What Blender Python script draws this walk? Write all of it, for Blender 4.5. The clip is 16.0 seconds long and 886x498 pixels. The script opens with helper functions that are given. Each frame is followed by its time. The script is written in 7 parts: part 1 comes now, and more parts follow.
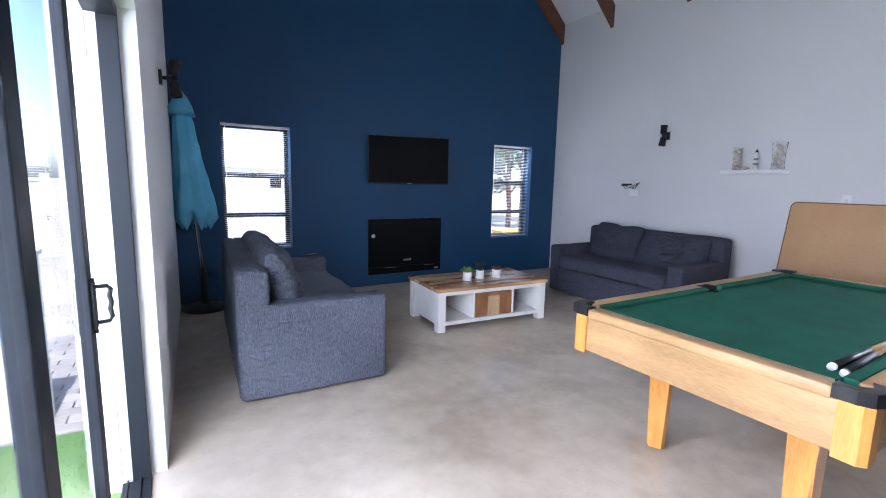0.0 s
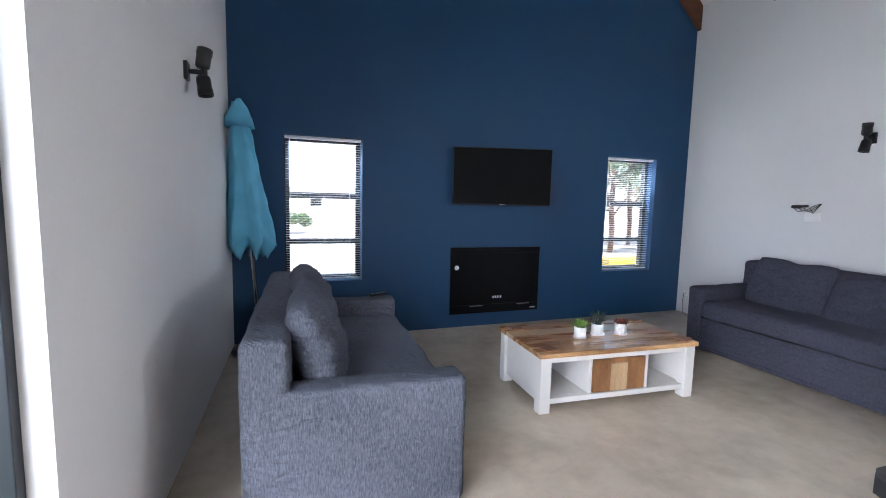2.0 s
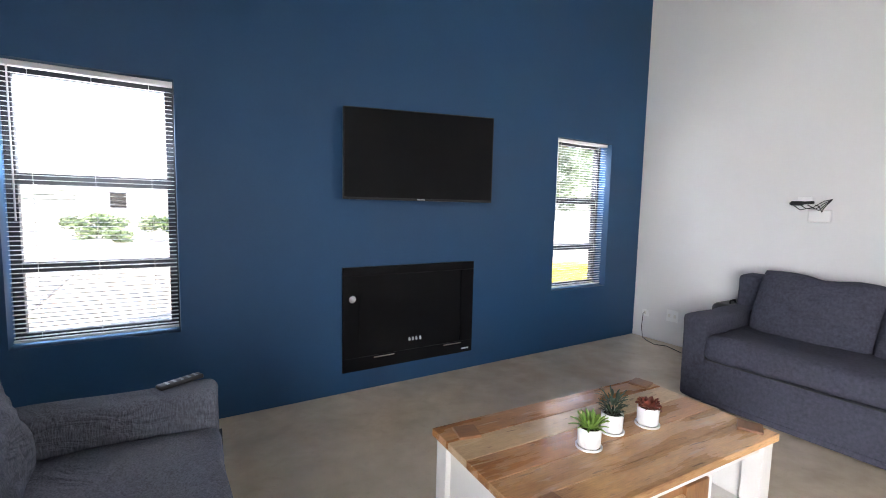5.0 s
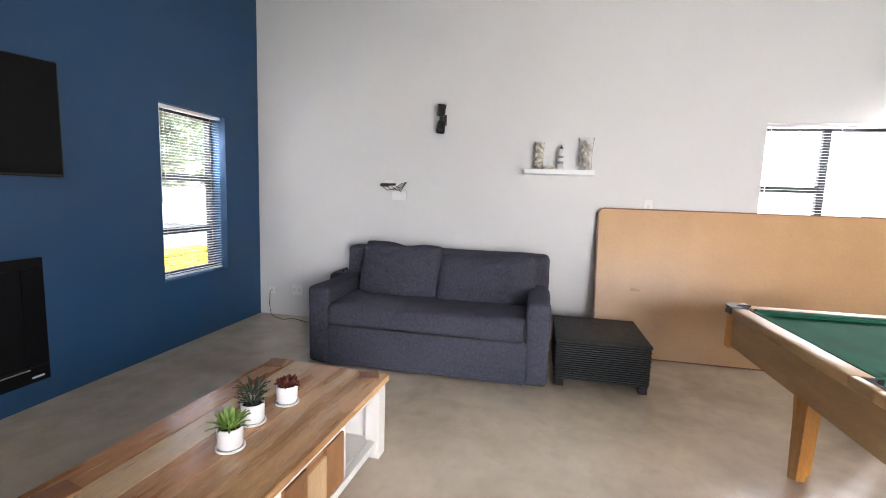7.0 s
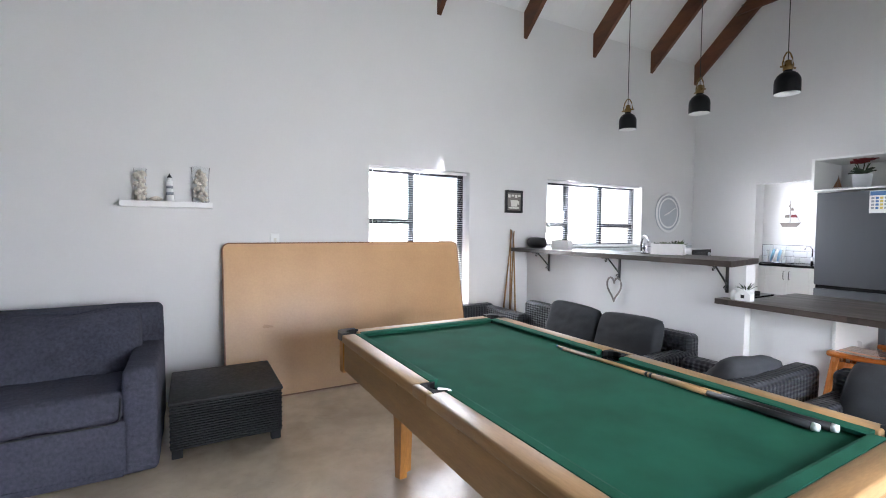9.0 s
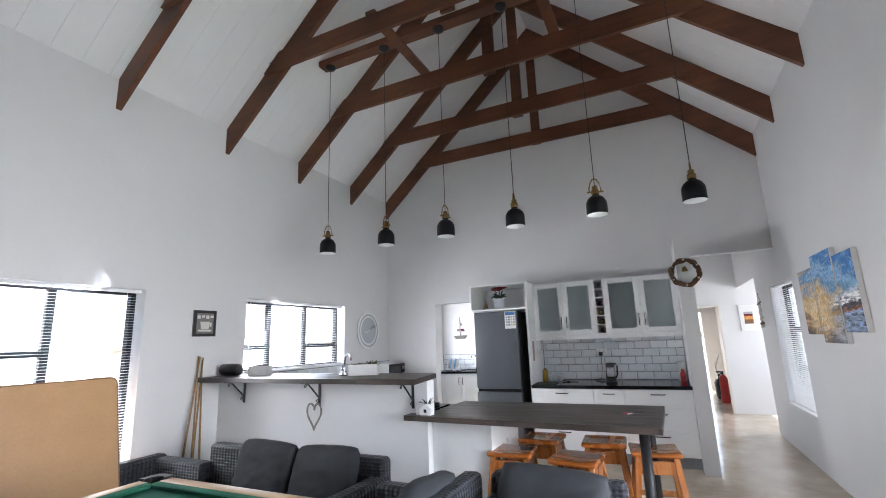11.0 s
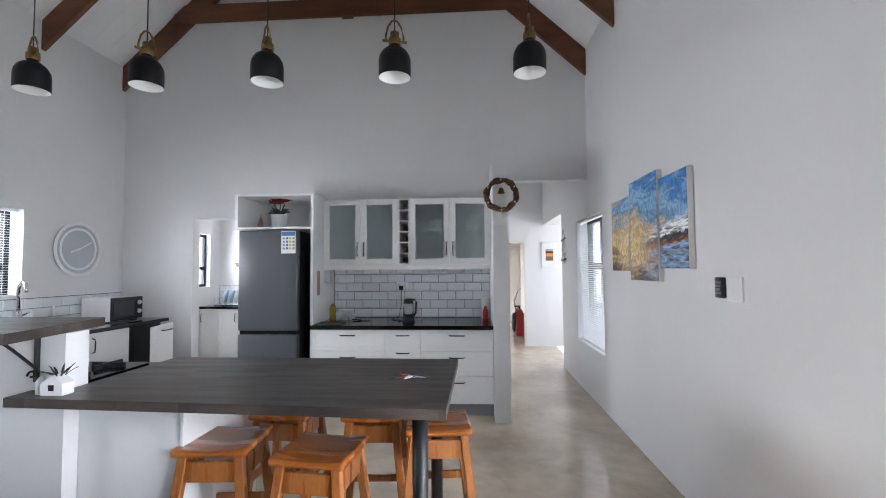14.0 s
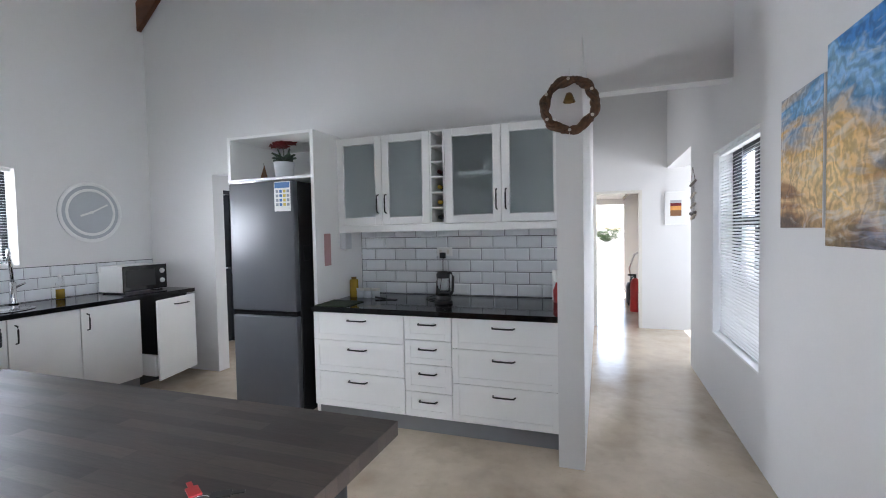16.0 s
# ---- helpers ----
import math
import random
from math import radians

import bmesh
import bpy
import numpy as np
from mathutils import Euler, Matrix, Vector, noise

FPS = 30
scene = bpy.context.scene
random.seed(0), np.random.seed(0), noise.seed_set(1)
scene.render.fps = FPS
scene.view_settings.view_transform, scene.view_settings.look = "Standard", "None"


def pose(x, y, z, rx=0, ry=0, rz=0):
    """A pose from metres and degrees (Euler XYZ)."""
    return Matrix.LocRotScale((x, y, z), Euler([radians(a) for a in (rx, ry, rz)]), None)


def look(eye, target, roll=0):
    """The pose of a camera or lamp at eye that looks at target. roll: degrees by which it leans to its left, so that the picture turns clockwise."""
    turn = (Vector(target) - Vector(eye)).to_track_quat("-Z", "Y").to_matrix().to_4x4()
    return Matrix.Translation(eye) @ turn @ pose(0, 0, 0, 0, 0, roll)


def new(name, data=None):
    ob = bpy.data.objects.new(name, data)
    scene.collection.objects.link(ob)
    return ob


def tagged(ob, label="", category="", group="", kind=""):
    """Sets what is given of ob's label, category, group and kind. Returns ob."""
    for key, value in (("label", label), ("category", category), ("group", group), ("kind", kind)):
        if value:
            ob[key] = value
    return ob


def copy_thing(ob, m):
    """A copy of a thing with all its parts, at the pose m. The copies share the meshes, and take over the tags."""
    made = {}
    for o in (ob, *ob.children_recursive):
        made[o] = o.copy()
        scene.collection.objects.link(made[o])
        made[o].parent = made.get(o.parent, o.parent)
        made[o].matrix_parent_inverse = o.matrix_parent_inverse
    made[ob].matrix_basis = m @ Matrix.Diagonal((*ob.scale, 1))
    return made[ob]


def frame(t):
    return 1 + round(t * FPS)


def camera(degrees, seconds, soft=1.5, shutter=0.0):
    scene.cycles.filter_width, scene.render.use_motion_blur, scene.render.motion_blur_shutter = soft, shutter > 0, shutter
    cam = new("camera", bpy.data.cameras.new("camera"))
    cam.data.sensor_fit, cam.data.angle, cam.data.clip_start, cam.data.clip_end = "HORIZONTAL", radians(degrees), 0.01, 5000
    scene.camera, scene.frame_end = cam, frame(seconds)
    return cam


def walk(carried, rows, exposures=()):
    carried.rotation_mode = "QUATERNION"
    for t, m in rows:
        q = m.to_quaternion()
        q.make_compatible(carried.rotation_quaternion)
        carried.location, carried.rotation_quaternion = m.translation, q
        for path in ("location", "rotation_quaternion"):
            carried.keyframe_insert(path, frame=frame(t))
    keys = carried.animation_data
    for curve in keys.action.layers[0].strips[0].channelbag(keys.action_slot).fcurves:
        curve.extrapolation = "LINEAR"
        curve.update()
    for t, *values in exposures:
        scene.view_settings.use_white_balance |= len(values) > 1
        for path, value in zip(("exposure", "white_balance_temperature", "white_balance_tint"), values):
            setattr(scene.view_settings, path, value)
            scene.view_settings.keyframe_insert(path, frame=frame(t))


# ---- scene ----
cam = camera(89.2, 16.0, soft=1.0)
PATH = [
    (0, (0.183, 0.203, 1.398), (1.206, 1.898, 1.114), 1.3),
    (0.5, (0.282, 0.411, 1.413), (1.167, 2.184, 1.142), 1.5),
    (1, (0.39, 0.615, 1.431), (1.178, 2.435, 1.18), 1.3),
    (1.5, (0.541, 0.866, 1.447), (1.212, 2.736, 1.221), 1.3),
    (2, (0.656, 1.219, 1.418), (1.329, 3.091, 1.21), 1.3),
    (2.5, (0.755, 1.589, 1.416), (1.43, 3.461, 1.218), 0.9),
    (3, (0.899, 1.935, 1.408), (1.577, 3.807, 1.219), 0.6),
    (3.2, (0.947, 2.073, 1.399), (1.628, 3.944, 1.214), 0.5),
    (5.3, (1.367, 2.954, 1.354), (2.629, 4.494, 1.172), 1.8),
    (5.5, (1.367, 3.003, 1.367), (2.791, 4.394, 1.176), 2.2),
    (6, (1.384, 3.009, 1.361), (3.129, 3.963, 1.149), 2.7),
    (6.5, (1.387, 2.998, 1.361), (3.261, 3.657, 1.135), 2.5),
    (7, (1.397, 2.922, 1.371), (3.342, 3.323, 1.132), 1.9),
    (7.5, (1.41, 2.839, 1.385), (3.395, 2.92, 1.16), 1.4),
    (8, (1.432, 2.789, 1.436), (3.401, 2.516, 1.22), 0.6),
    (8.5, (1.486, 2.726, 1.437), (3.378, 2.104, 1.251), 0.7),
    (9, (1.525, 2.607, 1.427), (3.266, 1.626, 1.342), 0.4),
    (9.5, (1.529, 2.512, 1.434), (3.101, 1.275, 1.465), -0.2),
    (10, (1.445, 2.478, 1.503), (2.815, 1.024, 1.597), 0.2),
    (10.2, (1.454, 2.466, 1.486), (2.712, 0.921, 1.662), -0.3),
    (12.3, (1.557, 2.339, 1.548), (2.042, 0.453, 2.005), -0.7),
    (12.5, (1.559, 2.195, 1.541), (2.028, 0.3, 1.976), -0.3),
    (13, (1.546, 1.813, 1.513), (1.989, -0.12, 1.767), -0.1),
    (13.5, (1.583, 1.395, 1.493), (1.965, -0.562, 1.651), -0.4),
    (14, (1.467, 0.956, 1.458), (1.6, -1.037, 1.548), -0.4),
    (14.5, (1.337, 0.538, 1.455), (1.381, -1.461, 1.504), 0.0),
    (15, (1.212, 0.131, 1.469), (1.251, -1.869, 1.504), 0.1),
    (15.5, (1.052, -0.261, 1.454), (1.361, -2.237, 1.411), -0.4),
    (16, (1.027, -0.622, 1.448), (1.688, -2.508, 1.371), -1.1),
]
walk(cam, [(t, look(eye, target, roll)) for t, eye, target, roll in PATH], [(0, 1.83, 5500, 17), (0.8, 1.68, 5650, 16), (1.5, 1.8, 5750, 15), (3.0, 2.72, 6200, 13), (5.3, 2.7, 6550, 15), (6.5, 2.65, 6800, 16), (8, 2.15, 6200, 14), (10, 2.2, 6100, 13), (12.5, 2.1, 6050, 12), (16, 2.15, 6000, 12)])

# world, sun and exposure
world = bpy.data.worlds.new("sky")
scene.world = world
world.use_nodes = True
wn, wl = world.node_tree.nodes, world.node_tree.links
sky = wn.new("ShaderNodeTexSky")
sky.sky_type = "NISHITA"
sky.sun_disc = False
sky.sun_elevation, sky.sun_rotation = radians(58), radians(180)
sky.air_density, sky.dust_density, sky.ozone_density = 1.0, 2.0, 1.0
wl.new(sky.outputs[0], wn["Background"].inputs[0])
wn["Background"].inputs[1].default_value = 0.15
sun = new("sun", bpy.data.lights.new("sun", "SUN"))
sun.data.energy, sun.data.angle, sun.data.color = 3.6, radians(0.5), (1.0, 0.95, 0.88)
sun.matrix_world = look((0, -20, 32), (0, 0, 0))



def window_light(m, w, h, power, name):
    """Daylight of the sky in an opening, turned into the room."""
    ob = new(name, bpy.data.lights.new(name, "AREA"))
    ob.data.shape, ob.data.size, ob.data.size_y, ob.data.energy = "RECTANGLE", w, h, power
    ob.data.color = (0.97, 0.985, 1.0)
    ob.matrix_world = m
    return ob


window_light(look((6.10, 0.46, 1.42), (4.1, 1.7, 1.0)), 1.16, 1.56, 25, "window_light_east")
window_light(look((6.10, -2.175, 1.70), (4.1, -2.85, 1.0)), 1.78, 0.95, 22, "window_light_kitchen")
window_light(look((-0.10, -4.32, 1.305), (3, -4.32, 1.305)), 1.13, 1.46, 5, "window_light_passage")
window_light(look((1.06, 6.38, 2.46), (1.25, 5.0, 1.0)), 0.72, 0.45, 48, "window_light_north")
window_light(look((4.876, 6.38, 2.46), (4.2, 5.2, 1.1)), 0.72, 0.45, 44, "window_light_corner")
window_light(look((-0.68, 0.75, 1.45), (1.6, 1.35, 0.30)), 2.2, 1.8, 42, "door_light")
window_light(look((-1.98, -6.7, 1.45), (3, -6.7, 1.45)), 0.98, 1.08, 13, "alcove_light")
window_light(look((5.97, -5.035, 1.5), (3, -5.035, 1.5)), 0.5, 0.76, 3, "scullery_light")
window_light(look((5.99, -5.875, 1.605), (3, -5.875, 1.605)), 0.53, 0.86, 9, "scullery_window_light")

# room limits: west, east, north, south faces, apex line, eaves and slope
XW, XE, YN, YS = 0.14, 5.786, 5.88, -4.31
XA, ZE, SL = 2.963, 4.0, 0.92
TH = 0.22
ZA = ZE + SL * (XE - XA)


# ---- materials ----
def mat(name, base, rough=0.6, var=0.12, scale=6.0, bump=0.05, fine=120.0, metal=0.0, stretch=(1, 1, 1), rvar=0.08, spec=0.5, tint=None, large=0.7, coat=0.0, sheen=0.0, edge=0.08):
    """A surface with coarse and fine variation of colour and roughness, and fine relief."""
    m = bpy.data.materials.new(name)
    m.use_nodes = True
    n, l = m.node_tree.nodes, m.node_tree.links
    b = n["Principled BSDF"]
    tc = n.new("ShaderNodeTexCoord")
    mp = n.new("ShaderNodeMapping")
    mp.inputs["Scale"].default_value = stretch
    l.new(tc.outputs["Object"], mp.inputs[0])
    a = n.new("ShaderNodeTexNoise")
    a.inputs["Scale"].default_value, a.inputs["Detail"].default_value = scale, 6
    f = n.new("ShaderNodeTexNoise")
    f.inputs["Scale"].default_value, f.inputs["Detail"].default_value = fine, 3
    big = n.new("ShaderNodeTexNoise")
    big.inputs["Scale"].default_value, big.inputs["Detail"].default_value = large, 2
    for x in (a, f):
        l.new(mp.outputs[0], x.inputs["Vector"])
    l.new(tc.outputs["Object"], big.inputs["Vector"])
    add = n.new("ShaderNodeMath")
    add.operation = "ADD"
    l.new(a.outputs[0], add.inputs[0])
    l.new(big.outputs[0], add.inputs[1])
    add2 = n.new("ShaderNodeMath")
    add2.operation = "MULTIPLY_ADD"
    l.new(f.outputs[0], add2.inputs[0])
    add2.inputs[1].default_value = 0.5
    l.new(add.outputs[0], add2.inputs[2])
    ramp = n.new("ShaderNodeMapRange")
    ramp.inputs[1].default_value, ramp.inputs[2].default_value = 0.85, 1.65
    l.new(add2.outputs[0], ramp.inputs[0])
    mix = n.new("ShaderNodeMix")
    mix.data_type = "RGBA"
    lo = [c * (1 - var) for c in base]
    hi = [min(1, c * (1 + var)) for c in (tint or base)]
    mix.inputs[6].default_value, mix.inputs[7].default_value = (*lo, 1), (*hi, 1)
    l.new(ramp.outputs[0], mix.inputs[0])
    l.new(mix.outputs[2], b.inputs["Base Color"])
    rr = n.new("ShaderNodeMapRange")
    rr.inputs[1].default_value, rr.inputs[2].default_value = 0.3, 0.7
    rr.inputs[3].default_value, rr.inputs[4].default_value = max(0.02, rough - rvar), min(1, rough + rvar)
    l.new(a.outputs[0], rr.inputs[0])
    l.new(rr.outputs[0], b.inputs["Roughness"])
    b.inputs["Metallic"].default_value = metal
    b.inputs["Specular IOR Level"].default_value = spec
    b.inputs["Coat Weight"].default_value = coat
    b.inputs["Sheen Weight"].default_value = sheen
    if bump:
        bp = n.new("ShaderNodeBump")
        bp.inputs["Strength"].default_value, bp.inputs["Distance"].default_value = bump, 0.01
        l.new(add2.outputs[0], bp.inputs["Height"])
        l.new(bp.outputs[0], b.inputs["Normal"])
    return m


def vary(m, amount=0.25):
    """Lets alike pieces differ a little in brightness."""
    n, l = m.node_tree.nodes, m.node_tree.links
    b = n["Principled BSDF"]
    src = b.inputs["Base Color"].links[0].from_socket
    oi = n.new("ShaderNodeObjectInfo")
    mr = n.new("ShaderNodeMapRange")
    mr.inputs[3].default_value, mr.inputs[4].default_value = 1 - amount, 1 + amount
    l.new(oi.outputs["Random"], mr.inputs[0])
    hs = n.new("ShaderNodeHueSaturation")
    l.new(mr.outputs[0], hs.inputs["Value"])
    l.new(src, hs.inputs["Color"])
    l.new(hs.outputs[0], b.inputs["Base Color"])
    return m


def wood(name, dark, light, rough=0.5, scale=3.0, axis=0, bump=0.08, coat=0.0):
    """Grain that runs along one axis, with rings and fine pores."""
    st = [7.0, 7.0, 7.0]
    st[axis] = 1.0
    m = mat(name, dark, rough, 0.25, scale, bump, 26.0, stretch=st, tint=light, large=1.3, coat=coat)
    return m


def glass(name, rough=0.0, tint=(1, 1, 1), ior=1.45):
    m = bpy.data.materials.new(name)
    m.use_nodes = True
    b = m.node_tree.nodes["Principled BSDF"]
    b.inputs["Base Color"].default_value = (*tint, 1)
    b.inputs["Transmission Weight"].default_value = 1.0
    b.inputs["Roughness"].default_value = rough
    b.inputs["IOR"].default_value = ior
    return m


def brick_lines(m, w, h, mortar, dark=0.6, axes=(0, 1), row_shift=0.5):
    """Adds staves or boards, each with its own tone, to a material."""
    n, l = m.node_tree.nodes, m.node_tree.links
    b = n["Principled BSDF"]
    src = b.inputs["Base Color"].links[0].from_socket
    tc = n.new("ShaderNodeTexCoord")
    sep = n.new("ShaderNodeSeparateXYZ")
    com = n.new("ShaderNodeCombineXYZ")
    l.new(tc.outputs["Object"], sep.inputs[0])
    l.new(sep.outputs[axes[0]], com.inputs[0])
    l.new(sep.outputs[axes[1]], com.inputs[1])
    br = n.new("ShaderNodeTexBrick")
    br.offset = row_shift
    br.inputs["Scale"].default_value = 1.0
    br.inputs["Brick Width"].default_value, br.inputs["Row Height"].default_value = w, h
    br.inputs["Mortar Size"].default_value, br.inputs["Bias"].default_value = mortar, 0.0
    br.inputs["Color1"].default_value, br.inputs["Color2"].default_value = (0.55, 0.54, 0.53, 1), (1.5, 1.46, 1.42, 1)
    br.inputs["Mortar"].default_value = (dark, dark, dark, 1)
    l.new(com.outputs[0], br.inputs["Vector"])
    mul = n.new("ShaderNodeMix")
    mul.data_type, mul.blend_type = "RGBA", "MULTIPLY"
    mul.inputs[0].default_value = 1.0
    l.new(src, mul.inputs[6])
    l.new(br.outputs[0], mul.inputs[7])
    l.new(mul.outputs[2], b.inputs["Base Color"])
    return m


def floor_material():
    m = mat("polished_screed", (0.47, 0.382, 0.278), 0.17, 0.12, 1.6, 0.05, 7.0, tint=(0.66, 0.57, 0.45), rvar=0.085, large=0.6)
    n, l = m.node_tree.nodes, m.node_tree.links
    b = n["Principled BSDF"]
    tc = n.new("ShaderNodeTexCoord")
    src = b.inputs["Base Color"].links[0].from_socket
    for scale, lo, hi, low in ((2.3, 0.50, 0.70, 0.90), (7.0, 0.56, 0.74, 0.92), (55.0, 0.64, 0.76, 0.84)):
        s = n.new("ShaderNodeTexNoise")
        s.inputs["Scale"].default_value, s.inputs["Detail"].default_value, s.inputs["Distortion"].default_value = scale, 5, 1.2
        l.new(tc.outputs["Object"], s.inputs["Vector"])
        r = n.new("ShaderNodeMapRange")
        r.inputs[1].default_value, r.inputs[2].default_value, r.inputs[3].default_value, r.inputs[4].default_value = lo, hi, 1.0, low
        l.new(s.outputs[0], r.inputs[0])
        hs = n.new("ShaderNodeHueSaturation")
        l.new(r.outputs[0], hs.inputs["Value"])
        l.new(src, hs.inputs["Color"])
        src = hs.outputs[0]
    l.new(src, b.inputs["Base Color"])
    return m


def wave_picture():
    """Surf in sun: a curl of yellow light between blue water and brown sand."""
    m = bpy.data.materials.new("wave_picture")
    m.use_nodes = True
    n, l = m.node_tree.nodes, m.node_tree.links
    b = n["Principled BSDF"]
    b.inputs["Roughness"].default_value = 0.6
    tc = n.new("ShaderNodeTexCoord")
    sep = n.new("ShaderNodeSeparateXYZ")
    l.new(tc.outputs["Object"], sep.inputs[0])
    nz = n.new("ShaderNodeTexNoise")
    nz.inputs["Scale"].default_value, nz.inputs["Detail"].default_value = 4.5, 10
    nz.inputs["Distortion"].default_value = 1.0
    mp = n.new("ShaderNodeMapping")
    mp.inputs["Scale"].default_value = (1, 0.6, 1.6)
    l.new(tc.outputs["Object"], mp.inputs[0])
    l.new(mp.outputs[0], nz.inputs["Vector"])
    # height blended with noise
    h = n.new("ShaderNodeMath")
    h.operation = "MULTIPLY_ADD"
    l.new(nz.outputs[0], h.inputs[0])
    h.inputs[1].default_value = 0.80
    slope = n.new("ShaderNodeMath")
    slope.operation = "MULTIPLY_ADD"
    l.new(sep.outputs[1], slope.inputs[0])
    slope.inputs[1].default_value = 0.22
    l.new(sep.outputs[2], slope.inputs[2])
    l.new(slope.outputs[0], h.inputs[2])
    v = n.new("ShaderNodeValToRGB")
    cols = [(0.0, (0.10, 0.055, 0.03)), (0.16, (0.35, 0.18, 0.07)), (0.30, (0.75, 0.55, 0.28)), (0.44, (0.62, 0.38, 0.12)), (0.58, (0.45, 0.42, 0.40)), (0.70, (0.10, 0.28, 0.52)), (0.85, (0.28, 0.50, 0.72)), (1.0, (0.05, 0.22, 0.55))]
    while len(v.color_ramp.elements) < len(cols):
        v.color_ramp.elements.new(0.5)
    for e, (p, c) in zip(v.color_ramp.elements, cols):
        e.position, e.color = p, (*c, 1)
    mr = n.new("ShaderNodeMapRange")
    mr.inputs[1].default_value, mr.inputs[2].default_value = 0.24, 1.0
    l.new(h.outputs[0], mr.inputs[0])
    l.new(mr.outputs[0], v.inputs[0])
    # glow of the low sun in the curl
    d = n.new("ShaderNodeVectorMath")
    d.operation = "DISTANCE"
    d.inputs[1].default_value = (0.0, -0.80, 0.24)
    l.new(tc.outputs["Object"], d.inputs[0])
    g = n.new("ShaderNodeMapRange")
    g.inputs[1].default_value, g.inputs[2].default_value, g.inputs[3].default_value, g.inputs[4].default_value = 0.02, 0.34, 0.75, 0.0
    l.new(d.outputs["Value"], g.inputs[0])
    mx = n.new("ShaderNodeMix")
    mx.data_type = "RGBA"
    mx.inputs[7].default_value = (0.90, 0.66, 0.30, 1)
    l.new(g.outputs[0], mx.inputs[0])
    l.new(v.outputs[0], mx.inputs[6])
    # curling streaks
    sh = n.new("ShaderNodeMapping")
    sh.inputs["Location"].default_value = (0.0, 0.80, -0.24)
    l.new(tc.outputs["Object"], sh.inputs[0])
    ring = n.new("ShaderNodeTexWave")
    ring.wave_type, ring.rings_direction = "RINGS", "X"
    ring.inputs["Scale"].default_value, ring.inputs["Distortion"].default_value = 4.5, 16.0
    ring.inputs["Detail"].default_value, ring.inputs["Detail Scale"].default_value = 8.0, 2.2
    l.new(sh.outputs[0], ring.inputs["Vector"])
    tone = n.new("ShaderNodeMapRange")
    tone.inputs[3].default_value, tone.inputs[4].default_value = 0.72, 1.14
    l.new(ring.outputs["Fac"], tone.inputs[0])
    hs = n.new("ShaderNodeHueSaturation")
    l.new(tone.outputs[0], hs.inputs["Value"])
    l.new(mx.outputs[2], hs.inputs["Color"])
    fo = n.new("ShaderNodeTexNoise")
    fo.inputs["Scale"].default_value, fo.inputs["Detail"].default_value, fo.inputs["Distortion"].default_value = 6.5, 9, 1.6
    l.new(mp.outputs[0], fo.inputs["Vector"])
    fr = n.new("ShaderNodeMapRange")
    fr.inputs[1].default_value, fr.inputs[2].default_value, fr.inputs[4].default_value = 0.54, 0.72, 0.62
    l.new(fo.outputs[0], fr.inputs[0])
    m2 = n.new("ShaderNodeMix")
    m2.data_type = "RGBA"
    m2.inputs[7].default_value = (0.74, 0.72, 0.68, 1)
    l.new(fr.outputs[0], m2.inputs[0])
    l.new(hs.outputs[0], m2.inputs[6])
    # shore: rippled slate water, a brown bank, dark rocks and white spray along a rising line
    line = n.new("ShaderNodeMath")
    line.operation = "MULTIPLY_ADD"
    l.new(sep.outputs[1], line.inputs[0])
    line.inputs[1].default_value = -0.06
    l.new(sep.outputs[2], line.inputs[2])
    rough = n.new("ShaderNodeTexNoise")
    rough.inputs["Scale"].default_value, rough.inputs["Detail"].default_value = 14.0, 6
    l.new(tc.outputs["Object"], rough.inputs["Vector"])
    jag = n.new("ShaderNodeMath")
    jag.operation = "MULTIPLY_ADD"
    l.new(rough.outputs[0], jag.inputs[0])
    jag.inputs[1].default_value = 0.07
    l.new(line.outputs[0], jag.inputs[2])
    level = n.new("ShaderNodeMapRange")
    level.inputs[1].default_value, level.inputs[2].default_value = 0.15, 0.43
    l.new(jag.outputs[0], level.inputs[0])
    shore = n.new("ShaderNodeValToRGB")
    bands = [(0.0, (0.20, 0.28, 0.42, 1)), (0.34, (0.22, 0.30, 0.44, 1)), (0.38, (0.26, 0.10, 0.05, 1)), (0.46, (0.22, 0.08, 0.04, 1)), (0.49, (0.02, 0.02, 0.03, 1)), (0.58, (0.05, 0.05, 0.07, 1)), (0.62, (0.72, 0.72, 0.72, 1)), (0.80, (0.66, 0.68, 0.70, 1))]
    while len(shore.color_ramp.elements) < len(bands):
        shore.color_ramp.elements.new(0.5)
    for e, (p, c) in zip(shore.color_ramp.elements, bands):
        e.position, e.color = p, c
    l.new(level.outputs[0], shore.inputs[0])
    rip = n.new("ShaderNodeTexNoise")
    rip.inputs["Scale"].default_value, rip.inputs["Detail"].default_value, rip.inputs["Distortion"].default_value = 5.0, 5, 0.8
    flat = n.new("ShaderNodeMapping")
    flat.inputs["Rotation"].default_value, flat.inputs["Scale"].default_value = (-0.12, 0, 0), (1, 1.6, 9)
    l.new(tc.outputs["Object"], flat.inputs[0])
    l.new(flat.outputs[0], rip.inputs["Vector"])
    crest = n.new("ShaderNodeMapRange")
    crest.inputs[1].default_value, crest.inputs[2].default_value = 0.36, 0.66
    crest.inputs[3].default_value, crest.inputs[4].default_value = 0.25, 1.9
    l.new(rip.outputs[0], crest.inputs[0])
    lit = n.new("ShaderNodeHueSaturation")
    l.new(crest.outputs[0], lit.inputs["Value"])
    l.new(shore.outputs[0], lit.inputs["Color"])
    near, low, both = n.new("ShaderNodeMapRange"), n.new("ShaderNodeMapRange"), n.new("ShaderNodeMath")
